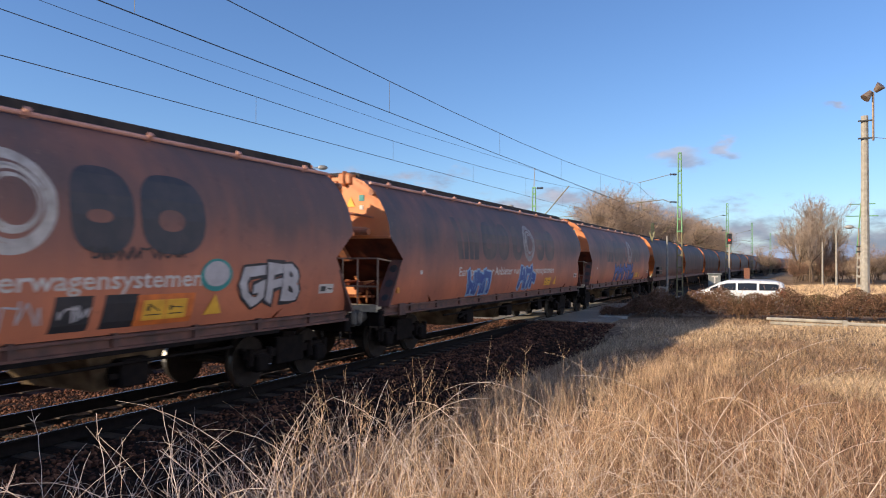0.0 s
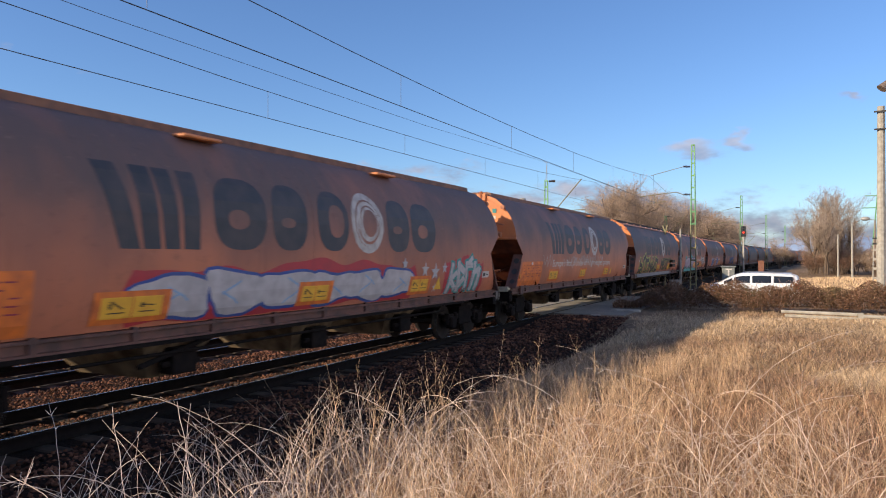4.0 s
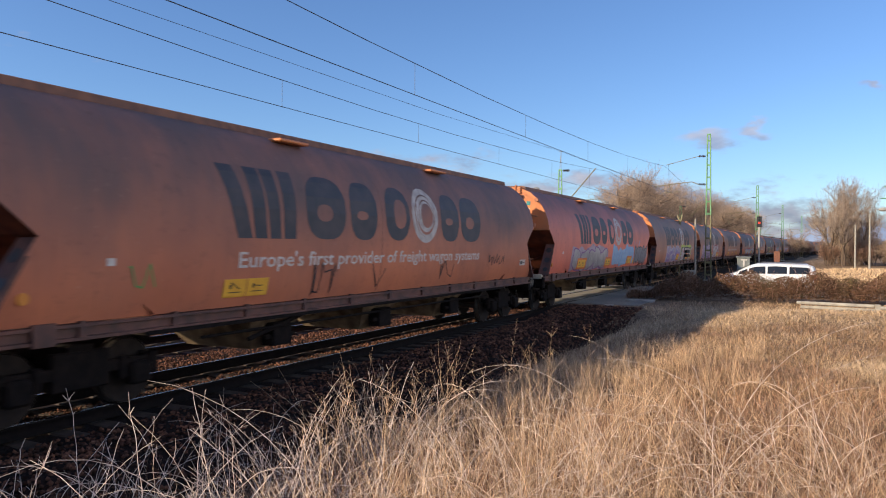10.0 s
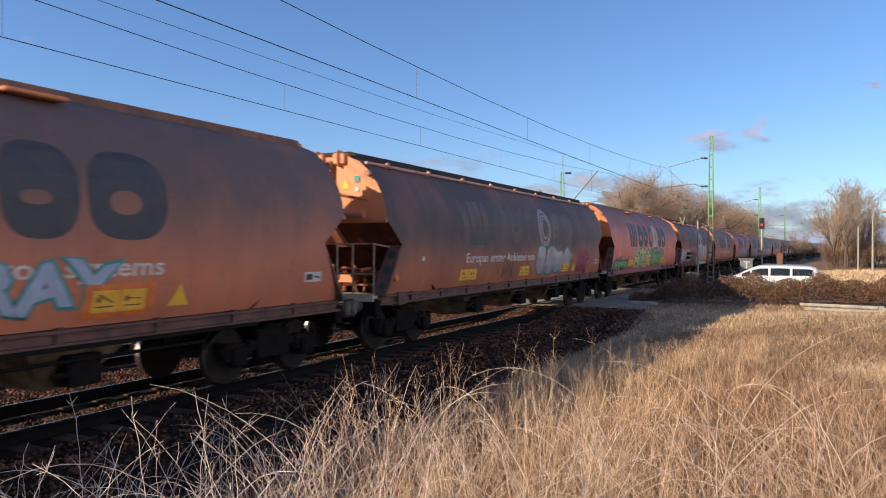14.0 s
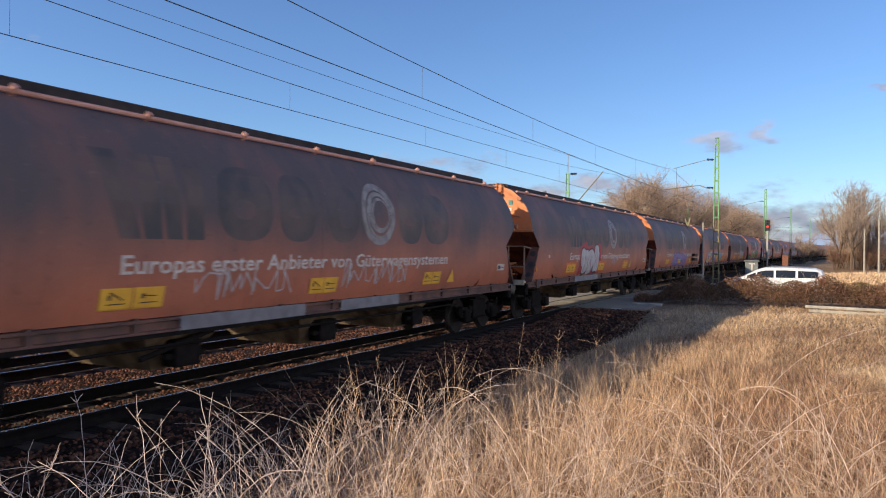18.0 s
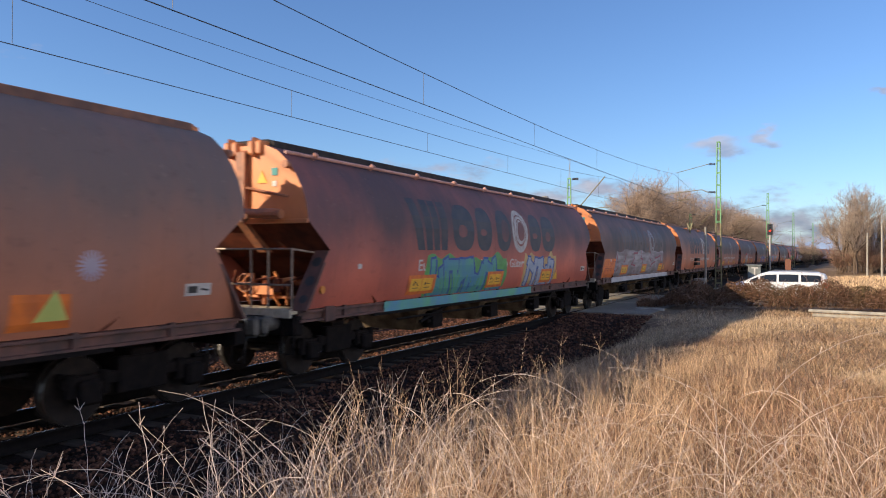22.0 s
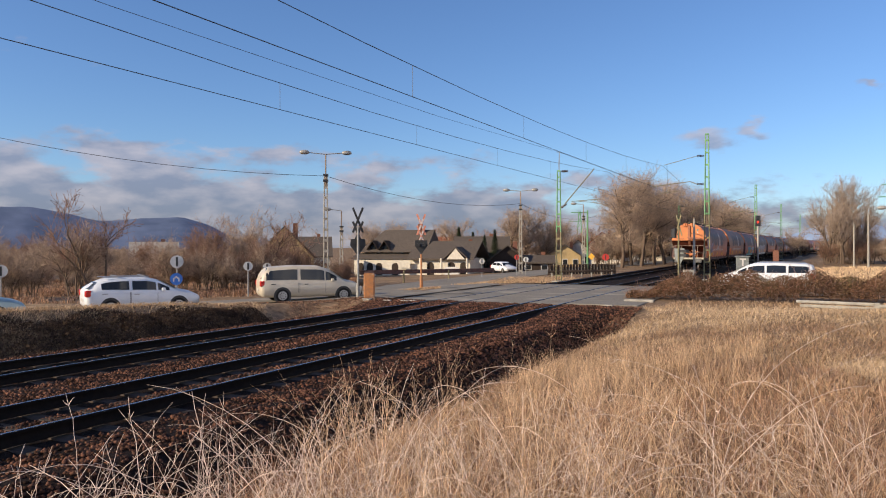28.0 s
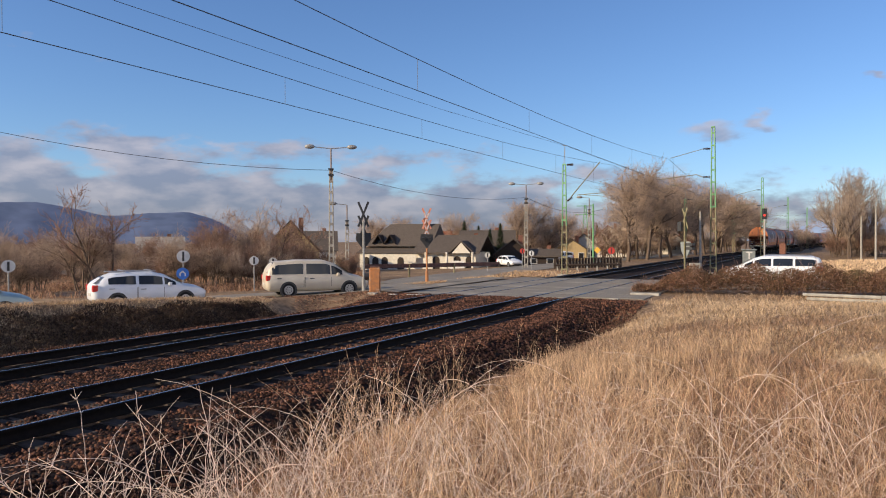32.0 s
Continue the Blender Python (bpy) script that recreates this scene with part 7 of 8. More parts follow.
d0 = car("car_white", VAN, ((-2.2, -0.75), (-0.6, 0.55), (0.62, 1.15)), (-1.45, 1.48), 0.34, "white van driving on the village road", 0, 0, 0, -120, extras=(("windscreen", 1.5, 0.85),))


def village(bearing, d):
    x, y = spot(bearing, d)
    return x, y, float(ground_z(x, y)) + 0.05


MOVERS.append((d0, [(t, pose(*village(b, 128), 0, 0, 135)) for t, b in ((0, 24.0), (27.5, -3.0), (29.0, -9.0), (31.0, -15.5), (32.0, -17.9))]))

# ---- houses ----


def gable_roof(x0, x1, y0, y1, ze, zr, over=0.4, thick=0.18):
    """Ridge along x."""
    ym = (y0 + y1) / 2
    return prism(((y0 - over, ze), (ym, zr), (y1 + over, ze), (y1 + over, ze - thick), (ym, zr - thick), (y0 - over, ze - thick)), 0, x0 - over, x1 + over)


def cross_gable(x0, x1, y0, y1, ze, zr, over=0.4, thick=0.18):
    """Ridge along y, gable towards the viewer."""
    xm = (x0 + x1) / 2
    bm = bmesh.new()
    P = ((x0 - over, ze), (xm, zr), (x1 + over, ze), (x1 + over, ze - thick), (xm, zr - thick), (x0 - over, ze - thick))
    a = [bm.verts.new((x, y0 - over, z)) for x, z in P]
    b = [bm.verts.new((x, y1 + over, z)) for x, z in P]
    bm.faces.new(a)
    bm.faces.new(b[::-1])
    for i in range(6):
        bm.faces.new((a[i], b[i], b[(i + 1) % 6], a[(i + 1) % 6]))
    bmesh.ops.recalc_face_normals(bm, faces=bm.faces)
    return bm


def arch_bm(cx, y, z0, w, h, depth=0.06):
    pts = [(cx - w / 2, z0), (cx + w / 2, z0)] + [(cx + math.cos(t) * w / 2, z0 + h - w / 2 + math.sin(t) * w / 2) for t in np.linspace(0, math.pi, 9)]
    return prism(pts, 1, y - depth, y)


def inn():
    """The long white house with arches, dormers and a lower wing."""
    t = empty("house", *spot(-30.6, 104), -2.0, 9)
    part("wall", boxes((-4.9, 5.2, -1.2, 8, 0, 2.6)), M["plaster"], t)
    part("gable_wall", prism(((-0.2, 2.6), (8.2, 2.6), (8.2, 3.4), (4.0, 6.4), (-0.2, 3.4)), 0, 4.7, 5.0), M["plaster"], t)
    part("upper_wall", boxes((-4.2, 5.0, 0.9, 7.5, 2.6, 3.7)), M["plaster"], t)
    hip = bmesh.new()
    A = [hip.verts.new(p) for p in ((-4.8, 0.1, 3.55), (5.4, 0.1, 3.55), (5.4, 8.0, 3.55), (-4.8, 8.0, 3.55), (-2.3, 4.0, 6.75), (5.4, 4.0, 6.75))]
    for q in ((0, 1, 5, 4), (2, 3, 4, 5), (3, 0, 4), (0, 3, 2, 1), (1, 2, 5)):
        hip.faces.new([A[i] for i in q])
    part("roof", hip, M["roof_tile"], t)
    part("porch_roof", prism(((-1.4, 2.68), (0.9, 3.4), (0.9, 3.25), (-1.4, 2.56)), 0, -5.3, 5.5), M["roof_tile"], t)
    for x in (-2.7, -0.9):
        d = part("dormer", cross_gable(x - 0.55, x + 0.55, 0.4, 2.6, 4.0, 5.2, 0.3, 0.14), M["wood_dark"], t, "dark A-shaped dormer")
        part("dormer_window", boxes((x - 0.32, x + 0.32, 0.5, 0.56, 3.95, 4.5)), M["glass"], d)
    part("chimney", boxes((3.2, 3.75, 3.0, 3.6, 5.6, 7.6), bevel=0.03), M["brick"], t)
    for i, x in enumerate((-3.9, -2.5, -1.1, 1.3)):
        w = part("arched_opening", arch_bm(x, -1.17, 0.35, 0.95, 1.7), M["wood_dark"], t)
    part("notice_board", boxes((2.2, 3.8, -1.9, -1.85, 1.3, 2.35)), M["plaster"], t)
    part("gable_window", boxes((5.0, 5.04, 2.6, 3.6, 3.3, 4.3)), M["glass"], t)
    # wing
    part("wing_wall", boxes((5.2, 12.2, -1.5, 6, 0, 2.7)), M["plaster"], t)
    part("wing_roof", gable_roof(3.8, 12.4, -1.6, 6.4, 2.7, 5.1, 0.5), M["roof_tile"], t)
    part("wing_gable", cross_gable(9.1, 11.7, -2.0, 2.5, 2.85, 4.3, 0.35), M["roof_tile"], t)
    part("wing_gable_wall", prism(((9.1, 2.6), (11.7, 2.6), (10.4, 4.05)), 1, -2.3, -2.2), M["plaster"], t)
    for x in (5.4, 8.4, 12.0):
        part("column", tubes(((x, -2.3, 0), (x, -2.3, 2.75), 0.16), n=10), M["plaster"], t)
    for x in (6.6, 9.6, 11.3):
        part("arched_opening", arch_bm(x, -1.48, 0.2, 1.0, 2.0), M["wood_dark"], t)
    part("white_board", boxes((9.0, 11.0, -2.75, -2.7, 0.5, 1.6)), M["white"], t)
    return tagged(t, "white arched roadside inn with grey tiled roofs", "house", "village houses", "thing")


inn()


def cottage(bearing, d, z, w, dep, ze, zr, wall, roof, along, label, windows=3):
    t = empty("house", *spot(bearing, d), z, -bearing)
    part("wall", boxes((-w / 2, w / 2, 0, dep, 0, ze)), M[wall], t)
    if along:
        part("roof", gable_roof(-w / 2, w / 2, 0, dep, ze, zr), M[roof], t)
        for s in (-1, 1):
            part("gable_wall", prism(((0, ze), (dep, ze), (dep / 2, zr - 0.2)), 0, s * w / 2 - 0.1, s * w / 2 + 0.01), M[wall], t)
    else:
        part("roof", cross_gable(-w / 2, w / 2, 0, dep, ze, zr), M[roof], t)
        part("gable_wall", prism(((-w / 2, ze), (w / 2, ze), (0, zr - 0.2)), 1, -0.01, 0.1), M[wall], t)
    for i in range(windows):
        x = -w / 2 + w * (i + 0.5) / windows
        win = part("window", boxes((x - 0.5, x + 0.5, -0.05, 0.0, ze * 0.35, ze * 0.8)), M["white"], t)
        part("pane", boxes((x - 0.4, x + 0.4, -0.07, -0.055, ze * 0.4, ze * 0.75)), M["glass"], win)
    part("chimney", boxes((w * 0.15, w * 0.15 + 0.6, dep * 0.5, dep * 0.5 + 0.6, ze, zr + 0.45)), M["brick"], t)
    return tagged(t, label, "house", "village houses", "thing")


cottage(-23.4, 118, -2.2, 8.5, 8, 2.9, 6.2, "brick", "roof_tile", True, "low house with brown roof and brick gable")
cottage(-24.6, 112, -2.2, 2.2, 5, 3.2, 5.2, "plaster", "roof_red", False, "narrow pale house with red roof")
cottage(-21.4, 104, -2.0, 5.0, 5, 2.4, 4.6, "wood_dark", "roof_tile", False, "dark timber shed with open front", 1)
cottage(-19.2, 104, -1.6, 4.6, 4, 1.7, 2.7, "wood_dark", "roof_tile", True, "low dark timber shed", 2)
cottage(-17.0, 135, -2.0, 5.6, 8, 2.6, 4.7, "plaster_yellow", "roof_tile", False, "yellow plastered house with grey roof")
cottage(-16.0, 140, -2.0, 5.0, 8, 3.2, 5.6, "plaster", "roof_tile", False, "white house with grey roof")
cottage(-14.2, 165, -2.0, 9.0, 8, 3.4, 7.6, "plaster", "roof_red", False, "pale house with steep red roof")
cottage(-9.4, 150, -0.6, 6.0, 6, 2.4, 4.4, "plaster", "roof_red", False, "small white house behind the trees")
cottage(-11.8, 150, -0.6, 4.0, 6, 2.2, 3.6, "plaster", "roof_tile", True, "small white outbuilding behind the trees", 2)
cottage(-38.6, 92, -2.0, 7.0, 9, 3.0, 6.9, "plaster_yellow", "roof_tile", False, "pale yellow house with a steep gable", 2)
cottage(-36.6, 120, -2.2, 6.0, 8, 3.0, 6.2, "plaster", "roof_tile", True, "house with long grey roof behind the trees")
cottage(-47.9, 120, -2.2, 6.5, 7, 2.6, 5.3, "plaster", "concrete", True, "pale low farm building among shrubs", 2)
cottage(-27.0, 150, -2.2, 10.0, 8, 3.4, 6.6, "plaster", "roof_red", True, "house with red roof behind the inn")

# ---- hills ----


def hill(name, b0, b1, d, peaks, label, mat="hill"):
    n = 60
    V, F = [], []
    rs = np.random.RandomState(len(name))
    wob = np.cumsum(rs.uniform(-1, 1, n + 1)) * d * 0.0005
    for i in range(n + 1):
        b = b0 + (b1 - b0) * i / n
        h = float(np.interp(i / n, [p[0] for p in peaks], [p[1] for p in peaks])) * d + wob[i]
        for dist, k in ((d, 0.0), (d * 1.06, 0.55), (d * 1.14, 1.0), (d * 1.4, 0.5)):
            x, y = spot(b, dist)
            V.append((x, y, -20 + (h * 1.14 + 20) * k))
    for i in range(n):
        for j in range(3):
            k = i * 4 + j
            F.append((k, k + 4, k + 5, k + 1))
    ob = raw(name, V, F, M[mat])
    for p in ob.data.polygons:
        p.use_smooth = True
    return tagged(ob, label, "hill", kind="structure")


hill("backdrop_hills", -75, -40, 2300, ((0, 0.035), (0.3, 0.052), (0.45, 0.047), (0.55, 0.049), (0.61, 0.042), (0.66, 0.034), (0.69, 0.033), (0.74, 0.037), (0.83, 0.039), (0.88, 0.031), (0.93, 0.014), (1, 0.0)), "wooded hills on the horizon, blue with painted-in haze")
hill("backdrop_hill_east", -4.5, 9, 2600, ((0, 0.0), (0.2, 0.010), (0.38, 0.025), (0.5, 0.029), (0.7, 0.022), (1, 0.012)), "distant hill on the horizon, pale blue with painted-in haze", "hill_pale_haze")

# ---- plants ----


def sticks(A, B, r0, r1):
    """Three-sided tapered sticks, as vertices and quads."""
    A, B = np.asarray(A, dtype=float), np.asarray(B, dtype=float)
    d = B - A
    d /= np.linalg.norm(d, axis=1, keepdims=True) + 1e-9
    ref = np.where(np.abs(d[:, 2:3]) > 0.9, np.array([[1.0, 0, 0]]), np.array([[0, 0, 1.0]]))
    u = np.cross(d, ref)
    u /= np.linalg.norm(u, axis=1, keepdims=True) + 1e-9
    w = np.cross(d, u)
    V = []
    for P, r in ((A, r0), (B, r1)):
        for k in range(3):
            t = 2 * math.pi * k / 3
            V.append(P + (u * math.cos(t) + w * math.sin(t)) * np.asarray(r)[:, None])
    V = np.stack(V, 1)
    f = np.array([(0, 1, 4, 3), (1, 2, 5, 4), (2, 0, 3, 5)])
    F = (f[None] + (np.arange(len(A)) * 6)[:, None, None]).reshape(-1, 4)
    return V.reshape(-1, 3), F


def grow(seed, height, stems, spread, levels, upright, trunk_r, twig_r, kids):
    """Branches by levels; returns thick limbs and fine twigs as (A, B, r0, r1)."""
    rs = np.random.RandomState(seed)
    thick, thin = [], []
    stack = []
    for s in range(stems):
        a = rs.uniform(0, 6.28)
        lean = rs.uniform(0.0, 0.12 if stems == 1 else spread * 0.7)
        d = np.array([math.cos(a) * lean, math.sin(a) * lean, 1.0])
        off = np.array([math.cos(a), math.sin(a), 0]) * (0 if stems == 1 else rs.uniform(0.05, 0.5))
        stack.append((off, d / np.linalg.norm(d), height * (0.62 if stems == 1 else rs.uniform(0.4, 0.62)), trunk_r, 0))
    while stack:
        p, d, ln, r, lv = stack.pop()
        n = (5, 4, 3, 2, 2)[lv]
        pts, dd = [p], d
        for i in range(n):
            dd = dd + rs.normal(0, 0.11 + 0.05 * lv, 3) + np.array([0, 0, upright * 0.12 * (lv > 0)])
            dd = dd / np.linalg.norm(dd)
            pts.append(pts[-1] + dd * ln / n)
        for i in range(n):
            k0, k1 = 1 - 0.55 * i / n, 1 - 0.55 * (i + 1) / n
            (thick if lv < 2 else thin).append((pts[i], pts[i + 1], max(r * k0, twig_r), max(r * k1, twig_r * 0.7)))
        if lv < levels:
            for c in range(kids[lv]):
                t = rs.uniform(0.28 if lv == 0 else 0.15, 1.0) * n
                i = min(int(t), n - 1)
                q = pts[i] + (pts[i + 1] - pts[i]) * (t - i)
                ax = rs.normal(0, 1, 3)
                ax -= dd * ax.dot(dd)
                ax /= np.linalg.norm(ax) + 1e-9
                nd = dd * rs.uniform(0.45, 0.9) + ax * spread * rs.uniform(0.6, 1.2) + np.array([0, 0, upright * 0.35])
                nd /= np.linalg.norm(nd)
                stack.append((q, nd, ln * rs.uniform(0.38, 0.66), r * (1 - 0.5 * t / n) * 0.55, lv + 1))
    return thick, thin


def bare_tree(name, label, category, x, y, z, twig_mat, *args, group=""):
    t = empty(name, x, y, z)
    thick, thin = grow(*args)
    for nm, seg, mt in (("trunk", thick, "bark"), ("crown", thin, twig_mat)):
        if not seg:
            continue
        A, B, r0, r1 = (np.array(c) for c in zip(*seg))
        raw(nm, *sticks(A, B, r0, r1), M[mt], t)
    return tagged(t, label, category, group, "thing")


def plant(base, bearing, d, turn, scale, dz=0.0):
    x, y = spot(bearing, d)
    ob = copy_thing(base, pose(x, y, float(ground_z(x, y)) - 0.05 + dz, 0, 0, turn))
    ob.scale = (scale, scale, scale)
    return ob


# avenue of bare trees along the far side of the line
rs = random.Random(11)
oaks = [bare_tree("bare_tree", "leafless broad tree beside the railway line", "tree", *spot(b, d), -0.4, "twig", s, 12.6, 1, 0.8, 4, 0.32, 0.3, 0.011, (17, 10, 8, 5), group="bare trees") for s, b, d in ((21, -12.7, 96), (22, -11.3, 104), (23, -9.6, 116))]
for i, (b, d, s) in enumerate(((-10.4, 110, 1.05), (-12.0, 112, 1.0), (-8.6, 124, 1.12), (-7.9, 133, 1.05), (-7.25, 143, 1.05), (-6.7, 154, 1.05), (-6.2, 166, 1.05), (-5.75, 180, 1.05), (-5.3, 196, 1.1), (-4.9, 214, 1.1), (-4.5, 236, 1.15), (-4.1, 262, 1.15), (-21.3, 135, 0.9), (-20.2, 140, 0.95), (-18.9, 138, 0.85), (-17.6, 170, 0.8), (-25.9, 150, 0.85), (-31.5, 140, 0.85), (-29.6, 150, 0.75))):
    plant(oaks[i % 3], b, d, rs.uniform(0, 360), s)

# tall upright trees with thicket, east of the line
poplars = [bare_tree("poplar_tree", "tall leafless upright tree above a thicket", "tree", *spot(b, d), 0.0, "twig_grey", s, 11.8, 2, 0.38, 4, 0.75, 0.15, 0.008, (14, 8, 6, 3), group="upright trees") for s, b, d in ((31, 2.1, 100), (32, 1.2, 108))]
for b, d, s in ((2.8, 106, 0.85), (1.7, 112, 0.9)):
    plant(poplars[int(d) % 2], b, d, rs.uniform(0, 360), s)

# shrubs and small trees
bushes = [bare_tree("bare_shrub", "leafless multi-stemmed shrub with reddish twigs", "shrub", *spot(b, d), -0.5, m, s, 5.2, 7, 0.6, 3, 0.4, 0.055, 0.008, (9, 8, 7, 4), group="bare shrubs") for s, b, d, m in ((41, -53.0, 47, "twig"), (42, -44.3, 56, "twig_red"), (43, -41.6, 58, "twig"))]
saplings = [bare_tree("bare_sapling", "slender leafless young tree beside the road", "tree", *spot(b, d), -0.5, "twig_red", s, 6.9, 2, 0.6, 3, 0.5, 0.1, 0.011, (8, 7, 6, 3), group="young trees") for s, b, d in ((51, -39.3, 60), (85, -51.7, 46))]
for b, d, s in ((-41.0, 62, 1.0), (-43.0, 66, 0.9), (-38.2, 66, 0.95)):
    plant(saplings[0], b, d, rs.uniform(0, 360), s)
thicket = []
for i in range(52):
    b = -63 + 29 * (i % 26) / 25 + rs.uniform(-0.5, 0.5)
    d = (66 if i < 26 else 98) + rs.uniform(-8, 16)
    thicket.append((b, d, rs.uniform(0.4, 0.72)))
for i in range(16):
    thicket.append((-47.5 + 9.5 * i / 15 + rs.uniform(-0.3, 0.3), rs.uniform(50, 60), rs.uniform(0.5, 0.85)))
for i in range(26):
    thicket.append((-33 + 22 * i / 25 + rs.uniform(-0.4, 0.4), rs.uniform(165, 200), rs.uniform(1.3, 1.9)))
for i in range(30):
    thicket.append((-14.5 + 9.5 * (i % 15) / 14 + rs.uniform(-0.3, 0.3), rs.uniform(100, 114) + (i % 15) * 6, rs.uniform(0.7, 1.3)))
for i in range(22):
    thicket.append((1.0 + 6.2 * i / 21 + rs.uniform(-0.2, 0.2), rs.uniform(98, 125), rs.uniform(0.6, 1.0)))
for i in range(12):
    thicket.append((-3.6 + 3.4 * i / 11, rs.uniform(150, 260), rs.uniform(0.8, 1.3)))
for i in range(30):
    thicket.append((-65 + 16 * (i % 15) / 14 + rs.uniform(-0.5, 0.5), (105 if i < 15 else 135) + rs.uniform(-10, 15), rs.uniform(0.75, 1.3)))
for b, d, s in ((-58.5, 50, 0.75), (-57.0, 53, 0.7), (-60.5, 52, 0.8), (-55.6, 58, 0.7), (-62, 56, 0.9)):
    thicket.append((b, d, s))
for i, (b, d, s) in enumerate(thicket):
    plant(bushes[(i * 7) % 3], b, d, rs.uniform(0, 360), s)


def conifer(seed, h):
    t = empty("conifer_tree", *spot(-25.2, 128), -2.0)
    r = np.random.RandomState(seed)
    part("trunk", tubes(((0, 0, 0), (0, 0, h), 0.16, 0.02), n=6), M["bark"], t)
    V, F = [], []
    for i in range(2600):
        z = h * (0.1 + 0.9 * r.uniform() ** 1.2)
        rad = (h - z) / h * h * 0.26 * r.uniform(0.3, 1.05) + 0.05
        a = r.uniform(0, 6.28)
        c = np.array([math.cos(a) * rad, math.sin(a) * rad, z - rad * 0.35])
        o = np.array([math.cos(a), math.sin(a), -0.3]) * 0.28
        s = np.array([-math.sin(a), math.cos(a), 0]) * 0.1
        k = len(V)
        V += [c - o * 0.4 - s, c - o * 0.4 + s, c + o]
        F.append((k, k + 1, k + 2))
    raw("needles", V, F, M["needle"], t)
    return tagged(t, "dark green conifer behind the houses", "tree", "conifers", "thing")


fir = conifer(5, 7.8)
for b, d, s in ((-23.2, 110, 0.72), (-22.4, 118, 0.85), (-24.1, 140, 0.9), (-13.0, 180, 1.1), (-12.2, 185, 1.0), (-15.0, 190, 1.0), (-20.5, 190, 1.0), (-26.5, 160, 0.9), (5.2, 150, 0.8)):
    plant(fir, b, d, rs.uniform(0, 360), s)


def leaves(n, place, size, mat, name, label, category, seed, stuff=True):
    r = np.random.RandomState(seed)
    P = place(r, n)
    n = len(P)
    a, b = r.uniform(0, 6.28, n), r.uniform(-1.1, 1.1, n)
    u = np.stack([np.cos(a) * np.cos(b), np.sin(a) * np.cos(b), np.sin(b)], -1)
    w = np.cross(u, r.normal(0, 1, (n, 3)))
    w /= np.linalg.norm(w, axis=1, keepdims=True) + 1e-9
    s = r.uniform(0.6, 1.3, (n, 1)) * size
    V = np.stack([P - u * s, P + w * s * 0.5, P + u * s, P - w * s * 0.5], 1)
    F = np.arange(n * 4).reshape(-1, 4)
    return tagged(raw(name, V, F, M[mat]), label, category, kind="stuff")


def bramble_place(r, n):
    x = r.uniform(-7.2, 9.5, n)
    front = 32.3 + 0.25 * np.sin(x * 1.7) + 0.12 * np.maximum(x - 2, 0) * 2
    dep = r.uniform(0, 1, n)
    y = front + dep * 2.6
    top = (1.12 + 0.14 * np.sin(x * 2.3 + 1) + 0.1 * np.sin(x * 5.1)) * np.clip((x + 7.4) / 2.6, 0.3, 1) * np.sqrt(np.clip(1 - (2 * dep - 0.9) ** 2 * 0.75, 0.05, 1))
    z = ground_z(x, y) + top * r.uniform(0.05, 1, n) ** 0.6
    return np.stack([x, y, z], -1)


leaves(70000, bramble_place, 0.036, "bramble", "bramble_leaves", "brown and green bramble leaves of a low hedge", "hedge", 61)
r = np.random.RandomState(62)
A = bramble_place(r, 3200)
B = A + r.normal(0, 0.22, A.shape) + np.array([0, 0, 0.06])
tagged(raw("bramble_canes", *sticks(A, B, np.full(len(A), 0.008), np.full(len(A), 0.004)), M["twig_red"]), "tangled reddish bramble canes of a low hedge", "hedge", kind="stuff")
A = np.column_stack([r.uniform(-4.6, -1.8, 30), r.uniform(31.6, 32.6, 30), np.zeros(30)])
A[:, 2] = ground_z(A[:, 0], A[:, 1]) + r.uniform(0, 0.5, 30)
B = A + r.normal(0, 0.4, A.shape) * np.array([1.2, 0.4, 0.5])
tagged(raw("dry_cane_heap", *sticks(A, B, np.full(30, 0.006), np.full(30, 0.003)), M["twig"]), "heap of pale dry canes before the hedge", "brush", kind="stuff")


def blades(x, y, h, w, lean, mat, name, label, seed):
    """Bent grass blades rooted at x, y."""
    r = np.random.RandomState(seed)
    n = len(x)
    z = ground_z(x, y) - 0.02
    a = r.uniform(0, 6.28, n)
    ca, sa = np.cos(a), np.sin(a)
    la = r.uniform(0, 6.28, n)
    ln = lean * h * r.uniform(0.2, 1.2, n)
    px, py = np.cos(la) * ln, np.sin(la) * ln
    wx, wy = ca * w / 2, sa * w / 2
    V = np.stack([
        np.stack([x - wx, y - wy, z], -1), np.stack([x + wx, y + wy, z], -1),
        np.stack([x + px * 0.3 - wx * 0.8, y + py * 0.3 - wy * 0.8, z + h * 0.55], -1), np.stack([x + px * 0.3 + wx * 0.8, y + py * 0.3 + wy * 0.8, z + h * 0.55], -1),
        np.stack([x + px, y + py, z + h * (1 - 0.25 * lean)], -1)], 1)
    f = np.array([(0, 1, 3), (0, 3, 2), (2, 3, 4)])
    F = (f[None] + (np.arange(n) * 5)[:, None, None]).reshape(-1, 3)
    return tagged(raw(name, V, F, M[mat]), label, "grass", kind="stuff")


def lumps(x, y, s, seed):
    """Soft uneven clumping, 0 to 1."""
    r = np.random.RandomState(seed)
    v = np.zeros_like(x)
    for k in range(9):
        a, f, p = r.uniform(0, 6.28), r.uniform(0.6, 2.6) / s, r.uniform(0, 6.28)
        v += np.sin((x * math.cos(a) + y * math.sin(a)) * f + p)
    return 1 / (1 + np.exp(-v * 0.8))


def meadow(n, d0, d1, b0, b1, seed):
    r = np.random.RandomState(seed)
    d = d0 * (d1 / d0) ** r.uniform(0, 1, n)
    b = np.radians(r.uniform(b0, b1, n))
    return d * np.sin(b), d * np.cos(b), d


